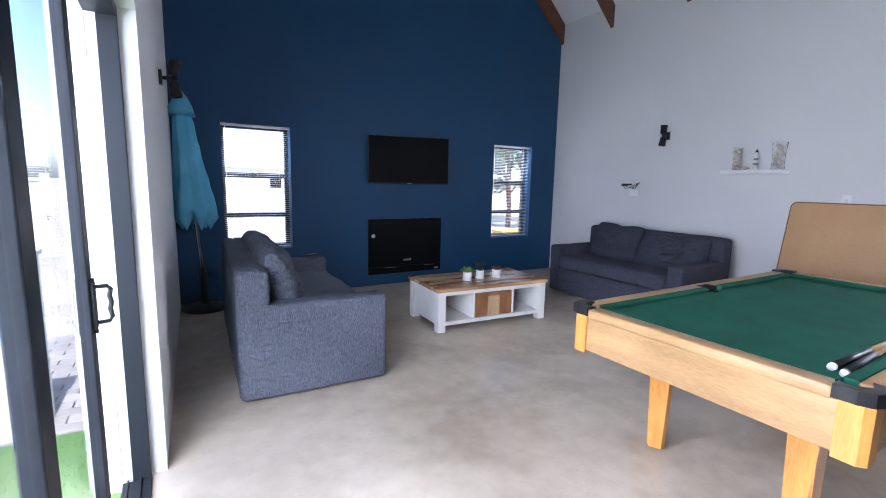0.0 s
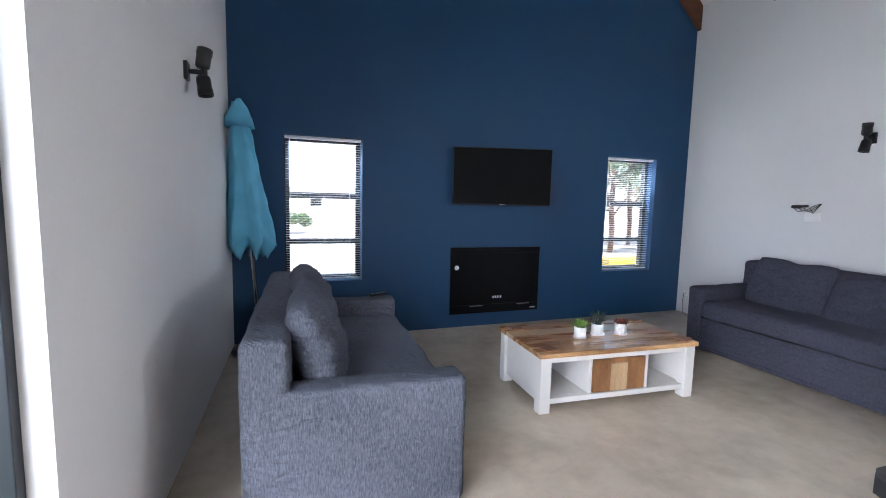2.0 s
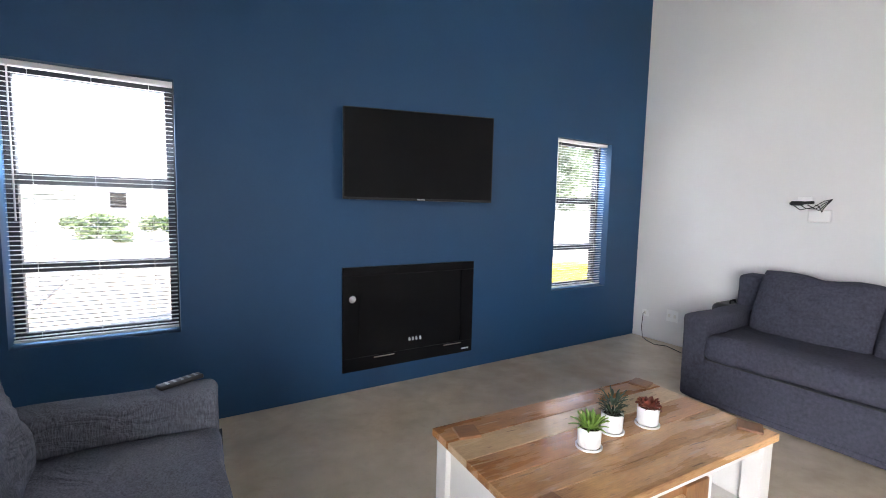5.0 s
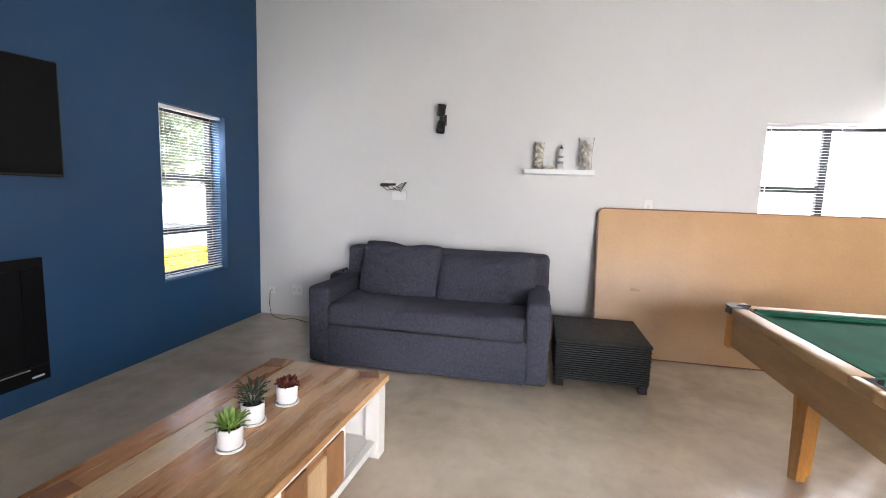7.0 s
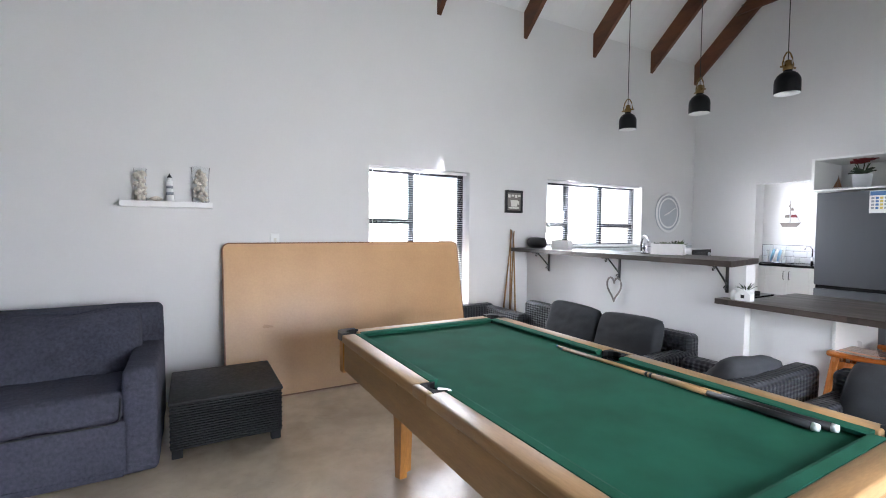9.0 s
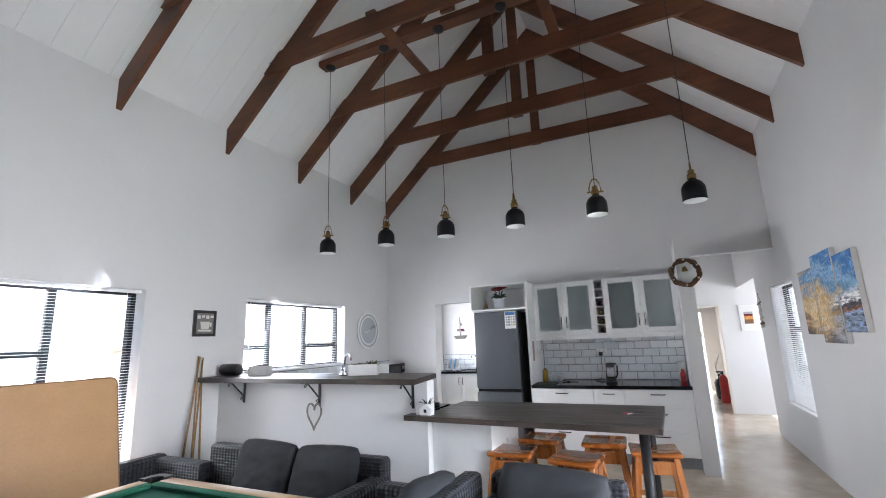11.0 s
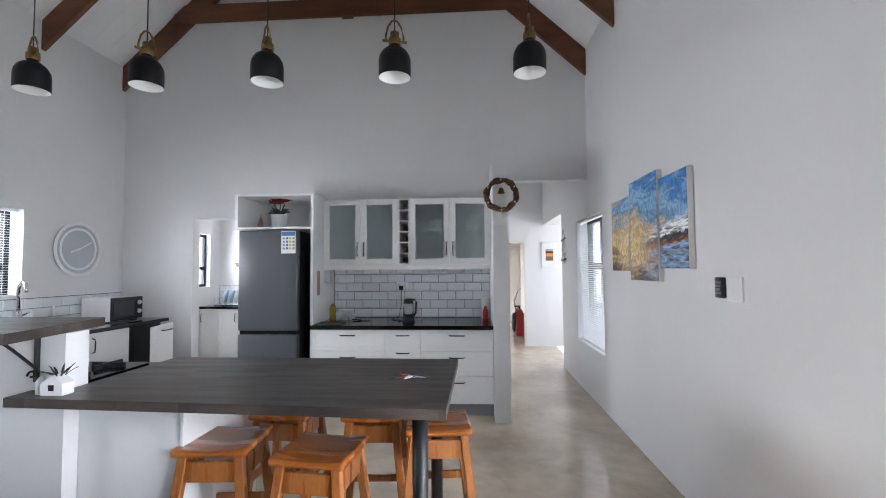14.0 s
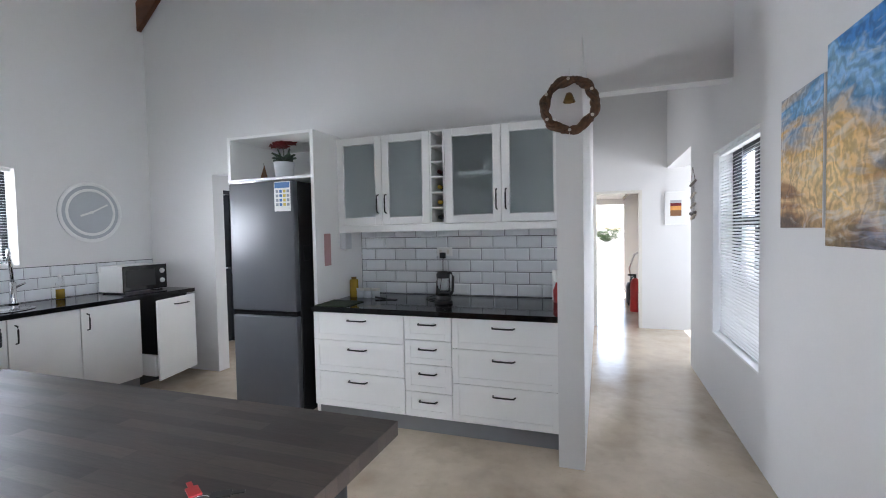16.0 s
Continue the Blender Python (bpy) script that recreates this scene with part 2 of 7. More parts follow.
    near.inputs[1].default_value, near.inputs[2].default_value = -0.62, -0.15
    l.new(sep.outputs[1], near.inputs[0])
    low.inputs[1].default_value, low.inputs[2].default_value, low.inputs[3].default_value, low.inputs[4].default_value = 0.80, 1.0, 1.0, 0.0
    l.new(level.outputs[0], low.inputs[0])
    both.operation = "MULTIPLY"
    l.new(near.outputs[0], both.inputs[0])
    l.new(low.outputs[0], both.inputs[1])
    m3 = n.new("ShaderNodeMix")
    m3.data_type = "RGBA"
    l.new(both.outputs[0], m3.inputs[0])
    l.new(m2.outputs[2], m3.inputs[6])
    l.new(lit.outputs[0], m3.inputs[7])
    l.new(m3.outputs[2], b.inputs["Base Color"])
    return m


def worn(m):
    """Pale scuffs along the grain and small dark knots on an old plank."""
    n, l = m.node_tree.nodes, m.node_tree.links
    b = n["Principled BSDF"]
    src = b.inputs["Base Color"].links[0].from_socket
    tc = n.new("ShaderNodeTexCoord")
    for scale, stretch, lo, hi, most, col in ((5.0, (1, 7, 7), 0.60, 0.70, 0.55, (0.62, 0.50, 0.36, 1)), (9.0, (0.8, 5, 5), 0.63, 0.70, 0.70, (0.09, 0.035, 0.014, 1))):
        mp = n.new("ShaderNodeMapping")
        mp.inputs["Scale"].default_value = stretch
        mp.inputs["Location"].default_value = (scale, 0.3 * scale, 0)
        l.new(tc.outputs["Object"], mp.inputs[0])
        z = n.new("ShaderNodeTexNoise")
        z.inputs["Scale"].default_value, z.inputs["Detail"].default_value, z.inputs["Distortion"].default_value = scale, 5, 0.6
        l.new(mp.outputs[0], z.inputs["Vector"])
        r = n.new("ShaderNodeMapRange")
        r.inputs[1].default_value, r.inputs[2].default_value, r.inputs[4].default_value = lo, hi, most
        l.new(z.outputs[0], r.inputs[0])
        x = n.new("ShaderNodeMix")
        x.data_type = "RGBA"
        x.inputs[7].default_value = col
        l.new(r.outputs[0], x.inputs[0])
        l.new(src, x.inputs[6])
        src = x.outputs[2]
    l.new(src, b.inputs["Base Color"])
    return m


def creased(m, strength=0.5):
    """Soft folds of loose cloth over the weave."""
    n, l = m.node_tree.nodes, m.node_tree.links
    b = n["Principled BSDF"]
    tc = n.new("ShaderNodeTexCoord")
    mp = n.new("ShaderNodeMapping")
    mp.inputs["Scale"].default_value = (1.0, 1.0, 2.4)
    l.new(tc.outputs["Object"], mp.inputs[0])
    z = n.new("ShaderNodeTexNoise")
    z.inputs["Scale"].default_value, z.inputs["Detail"].default_value, z.inputs["Distortion"].default_value = 6.0, 3, 1.4
    l.new(mp.outputs[0], z.inputs["Vector"])
    bp = n.new("ShaderNodeBump")
    bp.inputs["Strength"].default_value, bp.inputs["Distance"].default_value = strength, 0.05
    l.new(z.outputs[0], bp.inputs["Height"])
    l.new(b.inputs["Normal"].links[0].from_socket, bp.inputs["Normal"])
    l.new(bp.outputs[0], b.inputs["Normal"])
    return m


M = dict(
    white=mat("white_plaster", (0.74, 0.735, 0.73), 0.85, 0.025, 2.0, 0.12, 60.0, large=0.5),
    blue=mat("navy_wall_paint", (0.010, 0.062, 0.150), 0.55, 0.10, 2.0, 0.10, 60.0, rvar=0.05),
    floor=floor_material(),
    ceil=mat("white_ceiling_boards", (0.82, 0.82, 0.82), 0.6, 0.02, 2.0, 0.03),
    truss=wood("stained_pine_truss", (0.085, 0.029, 0.012), (0.175, 0.063, 0.026), 0.5, 2.0, 0, 0.1),
    alu=mat("dark_aluminium", (0.022, 0.025, 0.031), 0.5, 0.1, 8, 0.02, spec=0.22),
    glass=glass("clear_glass"),
    door_glass=glass("thin_door_glass", ior=1.18),
    thin=glass("thin_clear_glass", 0.02, (0.97, 0.98, 0.98), 1.03),
    frost=glass("frosted_glass", 0.32, (0.80, 0.86, 0.87)),
    slat=mat("white_blind_slat", (0.80, 0.80, 0.80), 0.4, 0.03, 10, 0.0),
    # one sofa cover in two tones: the second has the dimmer light in its colour
    fabric=mat("woven_slate_fabric", (0.058, 0.064, 0.082), 0.95, 0.35, 110, 0.35, 300, stretch=(1.6, 1.6, 0.32), tint=(0.150, 0.160, 0.195), spec=0.2),
    fabric_shaded=mat("woven_slate_fabric_shaded", (0.036, 0.038, 0.052), 0.95, 0.08, 60, 0.10, 300, stretch=(1, 1, 0.8), tint=(0.084, 0.085, 0.118), spec=0.2),
    cushion=mat("dark_grey_cushion", (0.018, 0.020, 0.024), 0.85, 0.2, 14, 0.15, 300, tint=(0.036, 0.039, 0.045)),
    wicker=mat("black_wicker", (0.008, 0.009, 0.011), 0.6, 0.3, 40, 0.2, 90),
    white_lacq=mat("white_lacquer", (0.84, 0.84, 0.83), 0.35, 0.02, 4, 0.02),
    white_wood=mat("white_painted_wood", (0.76, 0.74, 0.70), 0.5, 0.06, 6, 0.06, stretch=(1, 1, 1)),
    plank=vary(wood("reclaimed_plank", (0.22, 0.095, 0.034), (0.58, 0.34, 0.15), 0.28, 1.6, 0, 0.12, coat=0.25), 0.35),
    plank_pale=wood("pale_worn_plank", (0.34, 0.205, 0.10), (0.64, 0.46, 0.27), 0.30, 1.4, 0, 0.1, coat=0.2),
    plank_rust=wood("orange_brown_plank", (0.22, 0.085, 0.026), (0.54, 0.27, 0.105), 0.28, 1.8, 0, 0.12, coat=0.25),
    coaster=wood("dark_coaster_wood", (0.15, 0.062, 0.026), (0.28, 0.13, 0.058), 0.5, 2.0, 0, 0.1),
    plank_light=wood("pale_reclaimed_plank", (0.30, 0.17, 0.08), (0.52, 0.36, 0.20), 0.4, 1.6, 2, 0.1),
    plank_dark=wood("dark_reclaimed_plank", (0.14, 0.055, 0.02), (0.34, 0.16, 0.06), 0.4, 1.6, 2, 0.1),
    felt=mat("green_felt", (0.012, 0.092, 0.052), 0.95, 0.10, 5, 0.1, 400, tint=(0.026, 0.150, 0.094), spec=0.15),
    maple=wood("pale_oak_laminate", (0.31, 0.175, 0.068), (0.43, 0.26, 0.118), 0.42, 2.2, 0, 0.03),
    maple_y=wood("pale_oak_laminate_across", (0.31, 0.175, 0.068), (0.43, 0.26, 0.118), 0.42, 2.2, 1, 0.03),
    orange=wood("honey_pine", (0.50, 0.20, 0.035), (0.66, 0.31, 0.075), 0.35, 2.0, 2, 0.03, coat=0.3),
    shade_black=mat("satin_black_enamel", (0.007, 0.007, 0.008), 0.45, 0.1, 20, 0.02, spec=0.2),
    black=mat("black_plastic", (0.012, 0.012, 0.013), 0.38, 0.15, 20, 0.03),
    gloss=mat("black_gloss", (0.006, 0.006, 0.007), 0.12, 0.1, 6, 0.0, rvar=0.03),
    screen=mat("dark_screen", (0.006, 0.006, 0.007), 0.35, 0.1, 6, 0.0, rvar=0.03, spec=0.12),
    mdf=mat("tan_board", (0.54, 0.315, 0.145), 0.38, 0.07, 2.5, 0.03, 60, tint=(0.60, 0.37, 0.18), rvar=0.06),
    mdf_edge=mat("brown_board_edge", (0.20, 0.095, 0.04), 0.5, 0.15, 10, 0.03),
    pocket=mat("matt_black_rubber", (0.010, 0.010, 0.011), 0.75, 0.15, 20, 0.03, spec=0.2),
    stain=mat("brown_stain", (0.46, 0.26, 0.115), 0.5, 0.1, 30, 0.0),
    granite=mat("black_granite", (0.004, 0.004, 0.005), 0.07, 0.3, 60, 0.0, 300, rvar=0.02, tint=(0.008, 0.008, 0.009), spec=0.4),
    steel=mat("dark_brushed_steel", (0.095, 0.100, 0.112), 0.34, 0.05, 4, 0.008, 80, metal=0.10, stretch=(1, 1, 0.06)),
    chrome=mat("chrome", (0.7, 0.7, 0.72), 0.12, 0.03, 4, 0.0, metal=1.0, rvar=0.03),
    brass=mat("aged_brass", (0.24, 0.155, 0.06), 0.32, 0.15, 20, 0.02, metal=1.0),
    tile=vary(mat("white_glazed_tile", (0.78, 0.80, 0.82), 0.08, 0.03, 6, 0.015, 30, rvar=0.03), 0.05),
    grout=mat("grey_grout", (0.11, 0.115, 0.13), 0.9, 0.1, 40, 0.1),
    bench=brick_lines(wood("grey_brown_worktop", (0.028, 0.022, 0.019), (0.070, 0.054, 0.047), 0.40, 2.0, 0, 0.05), 0.42, 0.045, 0.0012, 0.8),
    stool=wood("varnished_pine", (0.24, 0.072, 0.014), (0.40, 0.145, 0.036), 0.28, 2.0, 2, 0.05, coat=0.4),
    stool_seat=wood("varnished_pine_seat", (0.24, 0.062, 0.010), (0.44, 0.14, 0.026), 0.25, 2.0, 0, 0.05, coat=0.5),
    pot=mat("white_stoneware", (0.78, 0.77, 0.75), 0.5, 0.06, 20, 0.06),
    soil=mat("dark_soil", (0.03, 0.02, 0.014), 0.95, 0.4, 60, 0.6, 120),
    leaf_lime=mat("lime_succulent", (0.16, 0.30, 0.04), 0.5, 0.25, 14, 0.05, tint=(0.26, 0.42, 0.08)),
    leaf_dark=mat("dark_green_leaf", (0.020, 0.040, 0.022), 0.5, 0.3, 14, 0.05, tint=(0.045, 0.07, 0.04)),
    leaf_red=mat("russet_leaf", (0.12, 0.03, 0.018), 0.55, 0.3, 14, 0.05, tint=(0.20, 0.05, 0.03)),
    leaf_mid=mat("garden_leaf", (0.05, 0.09, 0.03), 0.6, 0.3, 14, 0.05, tint=(0.10, 0.14, 0.05)),
    petal=mat("crimson_petal", (0.16, 0.008, 0.012), 0.6, 0.3, 20, 0.05),
    turquoise=mat("turquoise_canvas", (0.13, 0.50, 0.74), 0.85, 0.10, 5, 0.2, 300, tint=(0.22, 0.64, 0.84)),
    cream=mat("cream_paint", (0.72, 0.70, 0.64), 0.5, 0.05, 6, 0.03),
    dial=mat("grey_clock_dial", (0.47, 0.50, 0.53), 0.5, 0.06, 8, 0.02),
    silver=mat("pale_grey_clock_paint", (0.60, 0.62, 0.64), 0.4, 0.04, 8, 0.02),
    red=mat("red_paint", (0.50, 0.03, 0.03), 0.35, 0.1, 6, 0.02),
    pink=mat("dusty_pink_card", (0.45, 0.28, 0.28), 0.7, 0.08, 10, 0.02),
    paper=mat("white_paper", (0.78, 0.78, 0.76), 0.8, 0.03, 10, 0.02),
    ink_blue=mat("blue_print", (0.08, 0.18, 0.40), 0.7, 0.1, 10, 0.0),
    ink_grey=mat("grey_print", (0.30, 0.32, 0.35), 0.7, 0.1, 10, 0.0),
    ink_yellow=mat("yellow_print", (0.62, 0.48, 0.12), 0.7, 0.1, 10, 0.0),
    oil=mat("golden_oil_glass", (0.45, 0.30, 0.04), 0.12, 0.1, 6, 0.0, spec=0.6),
    vine=mat("brown_vine", (0.035, 0.017, 0.008), 0.6, 0.5, 30, 0.5, 90, tint=(0.13, 0.062, 0.028)),
    shell=mat("sea_shell", (0.55, 0.48, 0.40), 0.5, 0.3, 25, 0.1, tint=(0.72, 0.66, 0.58)),
    drift=mat("driftwood_grey", (0.22, 0.20, 0.18), 0.8, 0.2, 12, 0.2),
    wave=wave_picture(),
    canvas=mat("white_canvas_edge", (0.74, 0.73, 0.71), 0.8, 0.03, 20, 0.1, 200),
    gravel=mat("pale_gravel", (0.27, 0.25, 0.23), 0.95, 0.35, 30, 0.8, 70, tint=(0.42, 0.39, 0.36)),
    paver=vary(mat("grey_paver", (0.30, 0.28, 0.26), 0.85, 0.12, 12, 0.3, 70), 0.15),
    sand=mat("pale_sandy_ground", (0.36, 0.32, 0.26), 0.95, 0.15, 0.4, 0.3, 8, large=0.05),
    turf=mat("artificial_turf", (0.05, 0.13, 0.025), 0.9, 0.25, 60, 0.5, 200, tint=(0.09, 0.19, 0.045)),
    yellow=mat("yellow_paint", (0.62, 0.42, 0.02), 0.6, 0.08, 4, 0.02),
    outer=mat("pale_outer_wall", (0.62, 0.61, 0.58), 0.9, 0.05, 3, 0.1),
    slate=mat("pale_roof_sheet", (0.40, 0.41, 0.43), 0.5, 0.1, 4, 0.05),
    board_rubber=mat("grey_kickboard", (0.22, 0.225, 0.235), 0.5, 0.06, 6, 0.02),
    bag=mat("wine_bottle_foil", (0.10, 0.012, 0.016), 0.35, 0.2, 20, 0.0),
    skyblue=mat("pale_blue_plastic", (0.25, 0.48, 0.68), 0.4, 0.05, 10, 0.0),
    green_mat=mat("olive_cloth", (0.035, 0.05, 0.025), 0.95, 0.15, 20, 0.2, 200),
)


for key in ("plank", "plank_pale", "plank_rust"):
    worn(M[key])
creased(M["fabric"], 0.55)
creased(M["fabric_shaded"], 0.3)


# ---- mesh helpers ----
def bx(a, b, bev=0.0, seg=2):
    """A box between two corners, its edges rounded by bev."""
    bm = bmesh.new()
    lo, hi = [min(p) for p in zip(a, b)], [max(p) for p in zip(a, b)]
    bmesh.ops.create_cube(bm, size=1)
    for v in bm.verts:
        v.co = [lo[i] + (v.co[i] + 0.5) * (hi[i] - lo[i]) for i in range(3)]
    if bev:
        bmesh.ops.bevel(bm, geom=bm.edges[:], offset=bev, segments=seg, affect="EDGES", profile=0.5)
    return bm


def soft(a, b, bev=0.05, wob=0.008, cuts=6, seed=0, freq=5.0):
    """An upholstered block: round edges, subdivided, slightly uneven."""
    bm = bx(a, b, bev, 4)
    big = [e for e in bm.edges if e.calc_length() > 0.12]
    bmesh.ops.subdivide_edges(bm, edges=big, cuts=cuts, use_grid_fill=True)
    bm.normal_update()
    off = Vector((seed * 3.1, seed * 1.7, seed * 2.3))
    for v in bm.verts:
        v.co += v.normal * wob * (noise.noise(v.co * freq + off) + 0.5 * noise.noise(v.co * freq * 2.7 + off))
    return bm


def cyl(p, q, r, r2=None, n=16):
    """A round bar from p to q."""
    bm = bmesh.new()
    p, q = Vector(p), Vector(q)
    bmesh.ops.create_cone(bm, cap_ends=True, segments=n, radius1=r, radius2=r if r2 is None else r2, depth=(q - p).length)
    m = Matrix.Translation((p + q) / 2) @ (q - p).to_track_quat("Z", "Y").to_matrix().to_4x4()
    bmesh.ops.transform(bm, matrix=m, verts=bm.verts)
    return bm


def lathe(profile, n=24, at=(0, 0, 0), wob=0.0):
    """A turned shape from (radius, height) pairs."""
    bm = bmesh.new()
    rings = []
    for r, z in profile:
        rings.append([bm.verts.new((at[0] + r * math.cos(2 * math.pi * i / n) * (1 + wob * noise.noise((i * 0.9, z * 9, 1))), at[1] + r * math.sin(2 * math.pi * i / n), at[2] + z)) for i in range(n)])
    for a, b in zip(rings, rings[1:]):
        for i in range(n):
            bm.faces.new((a[i], a[(i + 1) % n], b[(i + 1) % n], b[i]))
    bmesh.ops.remove_doubles(bm, verts=bm.verts[:], dist=1e-5)
    bmesh.ops.recalc_face_normals(bm, faces=bm.faces[:])
    return bm


def tube(points, r, n=8, closed=False):
    """A round bar that follows points."""
    bm = bmesh.new()
    pts = [Vector(p) for p in points]
    rings = []
    k = len(pts)
    for i, p in enumerate(pts):
        a = pts[(i - 1) % k] if closed or i else pts[0]
        b = pts[(i + 1) % k] if closed or i < k - 1 else pts[-1]
        d = (b - a).normalized()
        u = d.orthogonal() if abs(d.z) > 0.95 else d.cross(Vector((0, 0, 1)))
        u.normalize()
        w = d.cross(u)
        rings.append([bm.verts.new(p + r * (u * math.cos(2 * math.pi * j / n) + w * math.sin(2 * math.pi * j / n))) for j in range(n)])
    for i in range(k if closed else k - 1):
        a, b = rings[i], rings[(i + 1) % k]
        for j in range(n):
            bm.faces.new((a[j], a[(j + 1) % n], b[(j + 1) % n], b[j]))
    if not closed:
        bm.faces.new(rings[0][::-1])
        bm.faces.new(rings[-1])
    bmesh.ops.recalc_face_normals(bm, faces=bm.faces[:])
    return bm


def pillow(w, d, h, seed=0, n=20, wrinkle=0.012, pinch=0.05, dip=0.05, square=2.6):
    """A loose cushion lying flat, centred at the origin, w by d and h thick, with pinched edges."""
    bm = bmesh.new()
    grid = {}
    off = Vector((seed * 5.3, seed * 2.9, seed))
    for s in (1, -1):
        for i in range(n + 1):
            for j in range(n + 1):
                edge = i in (0, n) or j in (0, n)
                if s < 0 and edge:
                    grid[s, i, j] = grid[1, i, j]
                    continue
                u, v = 2 * i / n - 1, 2 * j / n - 1
                t = ((1 - abs(u) ** square) * (1 - abs(v) ** square)) ** 0.46
                x = w / 2 * u * (1 - pinch * (1 - v * v))
                y = d / 2 * v * (1 - pinch * (1 - u * u))
                corner = abs(u * v) ** 3
                x, y = x * (1 - 0.08 * corner), y * (1 - 0.08 * corner) - dip * d * max(0, v) * math.exp(-((u - 0.1) / 0.28) ** 2)
                z = s * h / 2 * t
                p = Vector((x, y, z))
                p.z += wrinkle * t * (noise.noise(p * 7 + off) + 0.6 * noise.noise(p * 15 + off))
                fold = 1 - abs(noise.noise(Vector((p.x * 5 + 3 * p.y, p.y * 16 - 4 * p.x, 0)) + off)) * 2.2
                p.z -= s * 0.7 * wrinkle * t * max(0.0, fold) ** 3
                grid[s, i, j] = bm.verts.new(p)
    for s in (1, -1):
        for i in range(n):
            for j in range(n):
                q = [grid[s, i, j], grid[s, i + 1, j], grid[s, i + 1, j + 1], grid[s, i, j + 1]]
                bm.faces.new(q if s > 0 else q[::-1])
    return bm


def moved(bm, m):
    bmesh.ops.transform(bm, matrix=m, verts=bm.verts[:])
    return bm


def join(*bms):
    out = bmesh.new()
    for b in bms:
        me = bpy.data.meshes.new("tmp")
        b.to_mesh(me)
        b.free()
        out.from_mesh(me)
        bpy.data.meshes.remove(me)
    return out


def mesh_of(name, bm, material, smooth=False):
    me = bpy.data.meshes.new(name)
    bm.to_mesh(me)
    bm.free()
    me.materials.append(material)
    if smooth:
        for p in me.polygons:
            p.use_smooth = True
    return me


def part(name, bm, material, parent, label="", smooth=False):
    ob = new(name, mesh_of(name, bm, material, smooth))
    ob.parent = parent
    return tagged(ob, label) if label else ob


def piece(name, me, parent, at, rot=0.0):
    ob = new(name, me)
    ob.parent = parent
    ob.location = at
    ob.rotation_euler = (0, 0, rot) if not isinstance(rot, tuple) else rot
    return ob


def thing(name, m, label, category, group="", kind=""):
    ob = new(name)
    ob.empty_display_size = 0.1
    ob.matrix_basis = m
    return tagged(ob, label, category, group, kind)


def solid(name, bm, material, label, category, group="", kind="", smooth=False, m=None):
    ob = new(name, mesh_of(name, bm, material, smooth))
    if m is not None:
        ob.matrix_basis = m
    return tagged(ob, label, category, group, kind)


def pierced(u0, u1, z0, z1, holes, c0, c1, along):
    """A wall slab with openings. along: the axis (0 or 1) on which u runs; c0 and c1 are its faces."""
    us = sorted({u0, u1, *[h[0] for h in holes], *[h[1] for h in holes]})
    zs = sorted({z0, z1, *[h[2] for h in holes], *[h[3] for h in holes]})

    def full(i, j):
        if not (0 <= i < len(us) - 1 and 0 <= j < len(zs) - 1):
            return False
        u, z = (us[i] + us[i + 1]) / 2, (zs[j] + zs[j + 1]) / 2
        return not any(h[0] < u < h[1] and h[2] < z < h[3] for h in holes)

    bm = bmesh.new()

    def quad(*c):
        bm.faces.new([bm.verts.new((p[0], p[1], p[2]) if along == 0 else (p[1], p[0], p[2])) for p in c])

    for i in range(len(us) - 1):
        for j in range(len(zs) - 1):
            if not full(i, j):
                continue
            a, b, z, w = us[i], us[i + 1], zs[j], zs[j + 1]
            quad((a, c0, z), (b, c0, z), (b, c0, w), (a, c0, w))
            quad((a, c1, z), (b, c1, z), (b, c1, w), (a, c1, w))
            for di, dj, e in ((-1, 0, ((a, z), (a, w))), (1, 0, ((b, z), (b, w))), (0, -1, ((a, z), (b, z))), (0, 1, ((a, w), (b, w)))):
                if not full(i + di, j + dj):
                    (p, r), (q, s) = e
                    quad((p, c0, r), (q, c0, s), (q, c1, s), (p, c1, r))
    bmesh.ops.remove_doubles(bm, verts=bm.verts[:], dist=1e-5)
    bmesh.ops.recalc_face_normals(bm, faces=bm.faces[:])
    return bm


def prism(outline, c0, c1, axis=1):
    """A flat outline of (u, z) pairs drawn out along an axis from c0 to c1."""
    bm = bmesh.new()
    mk = (lambda u, c, z: (u, c, z)) if axis == 1 else (lambda u, c, z: (c, u, z))
    if axis == 2:
        mk = lambda u, c, z: (u, z, c)
    a = [bm.verts.new(mk(u, c0, z)) for u, z in outline]
    b = [bm.verts.new(mk(u, c1, z)) for u, z in outline]
    bm.faces.new(a)
    bm.faces.new(b[::-1])
    for i in range(len(a)):
        k = (i + 1) % len(a)
        bm.faces.new((a[i], b[i], b[k], a[k]))
    bmesh.ops.recalc_face_normals(bm, faces=bm.faces[:])
    return bm


# ---- large structure ----
W1 = (-0.13, 1.05, 0.555, 2.066)
W2 = (-3.08, -1.27, 1.215, 2.066)
W3 = (-4.90, -3.74, 0.56, 2.05)
WL = (0.683, 1.437, 0.585, 2.035)
WR = (4.49, 5.262, 0.580, 2.030)
DOOR = (-0.48, 2.59, 0.0, 2.092)
Y_HALL, Y_GAR, Y_SC = -7.65, -11.7, -6.45

floor = solid("floor", pierced(XW - TH, XE + TH, Y_GAR - 0.2, YN + TH, [], -0.12, 0.0, 0), M["floor"], "polished beige-grey screed floor with cloudy stains", "floor", kind="structure")
for v in floor.data.vertices:  # laid flat: the slab was drawn upright
    x, y, z = v.co
    v.co = (x, z, y)
floor.data.update()

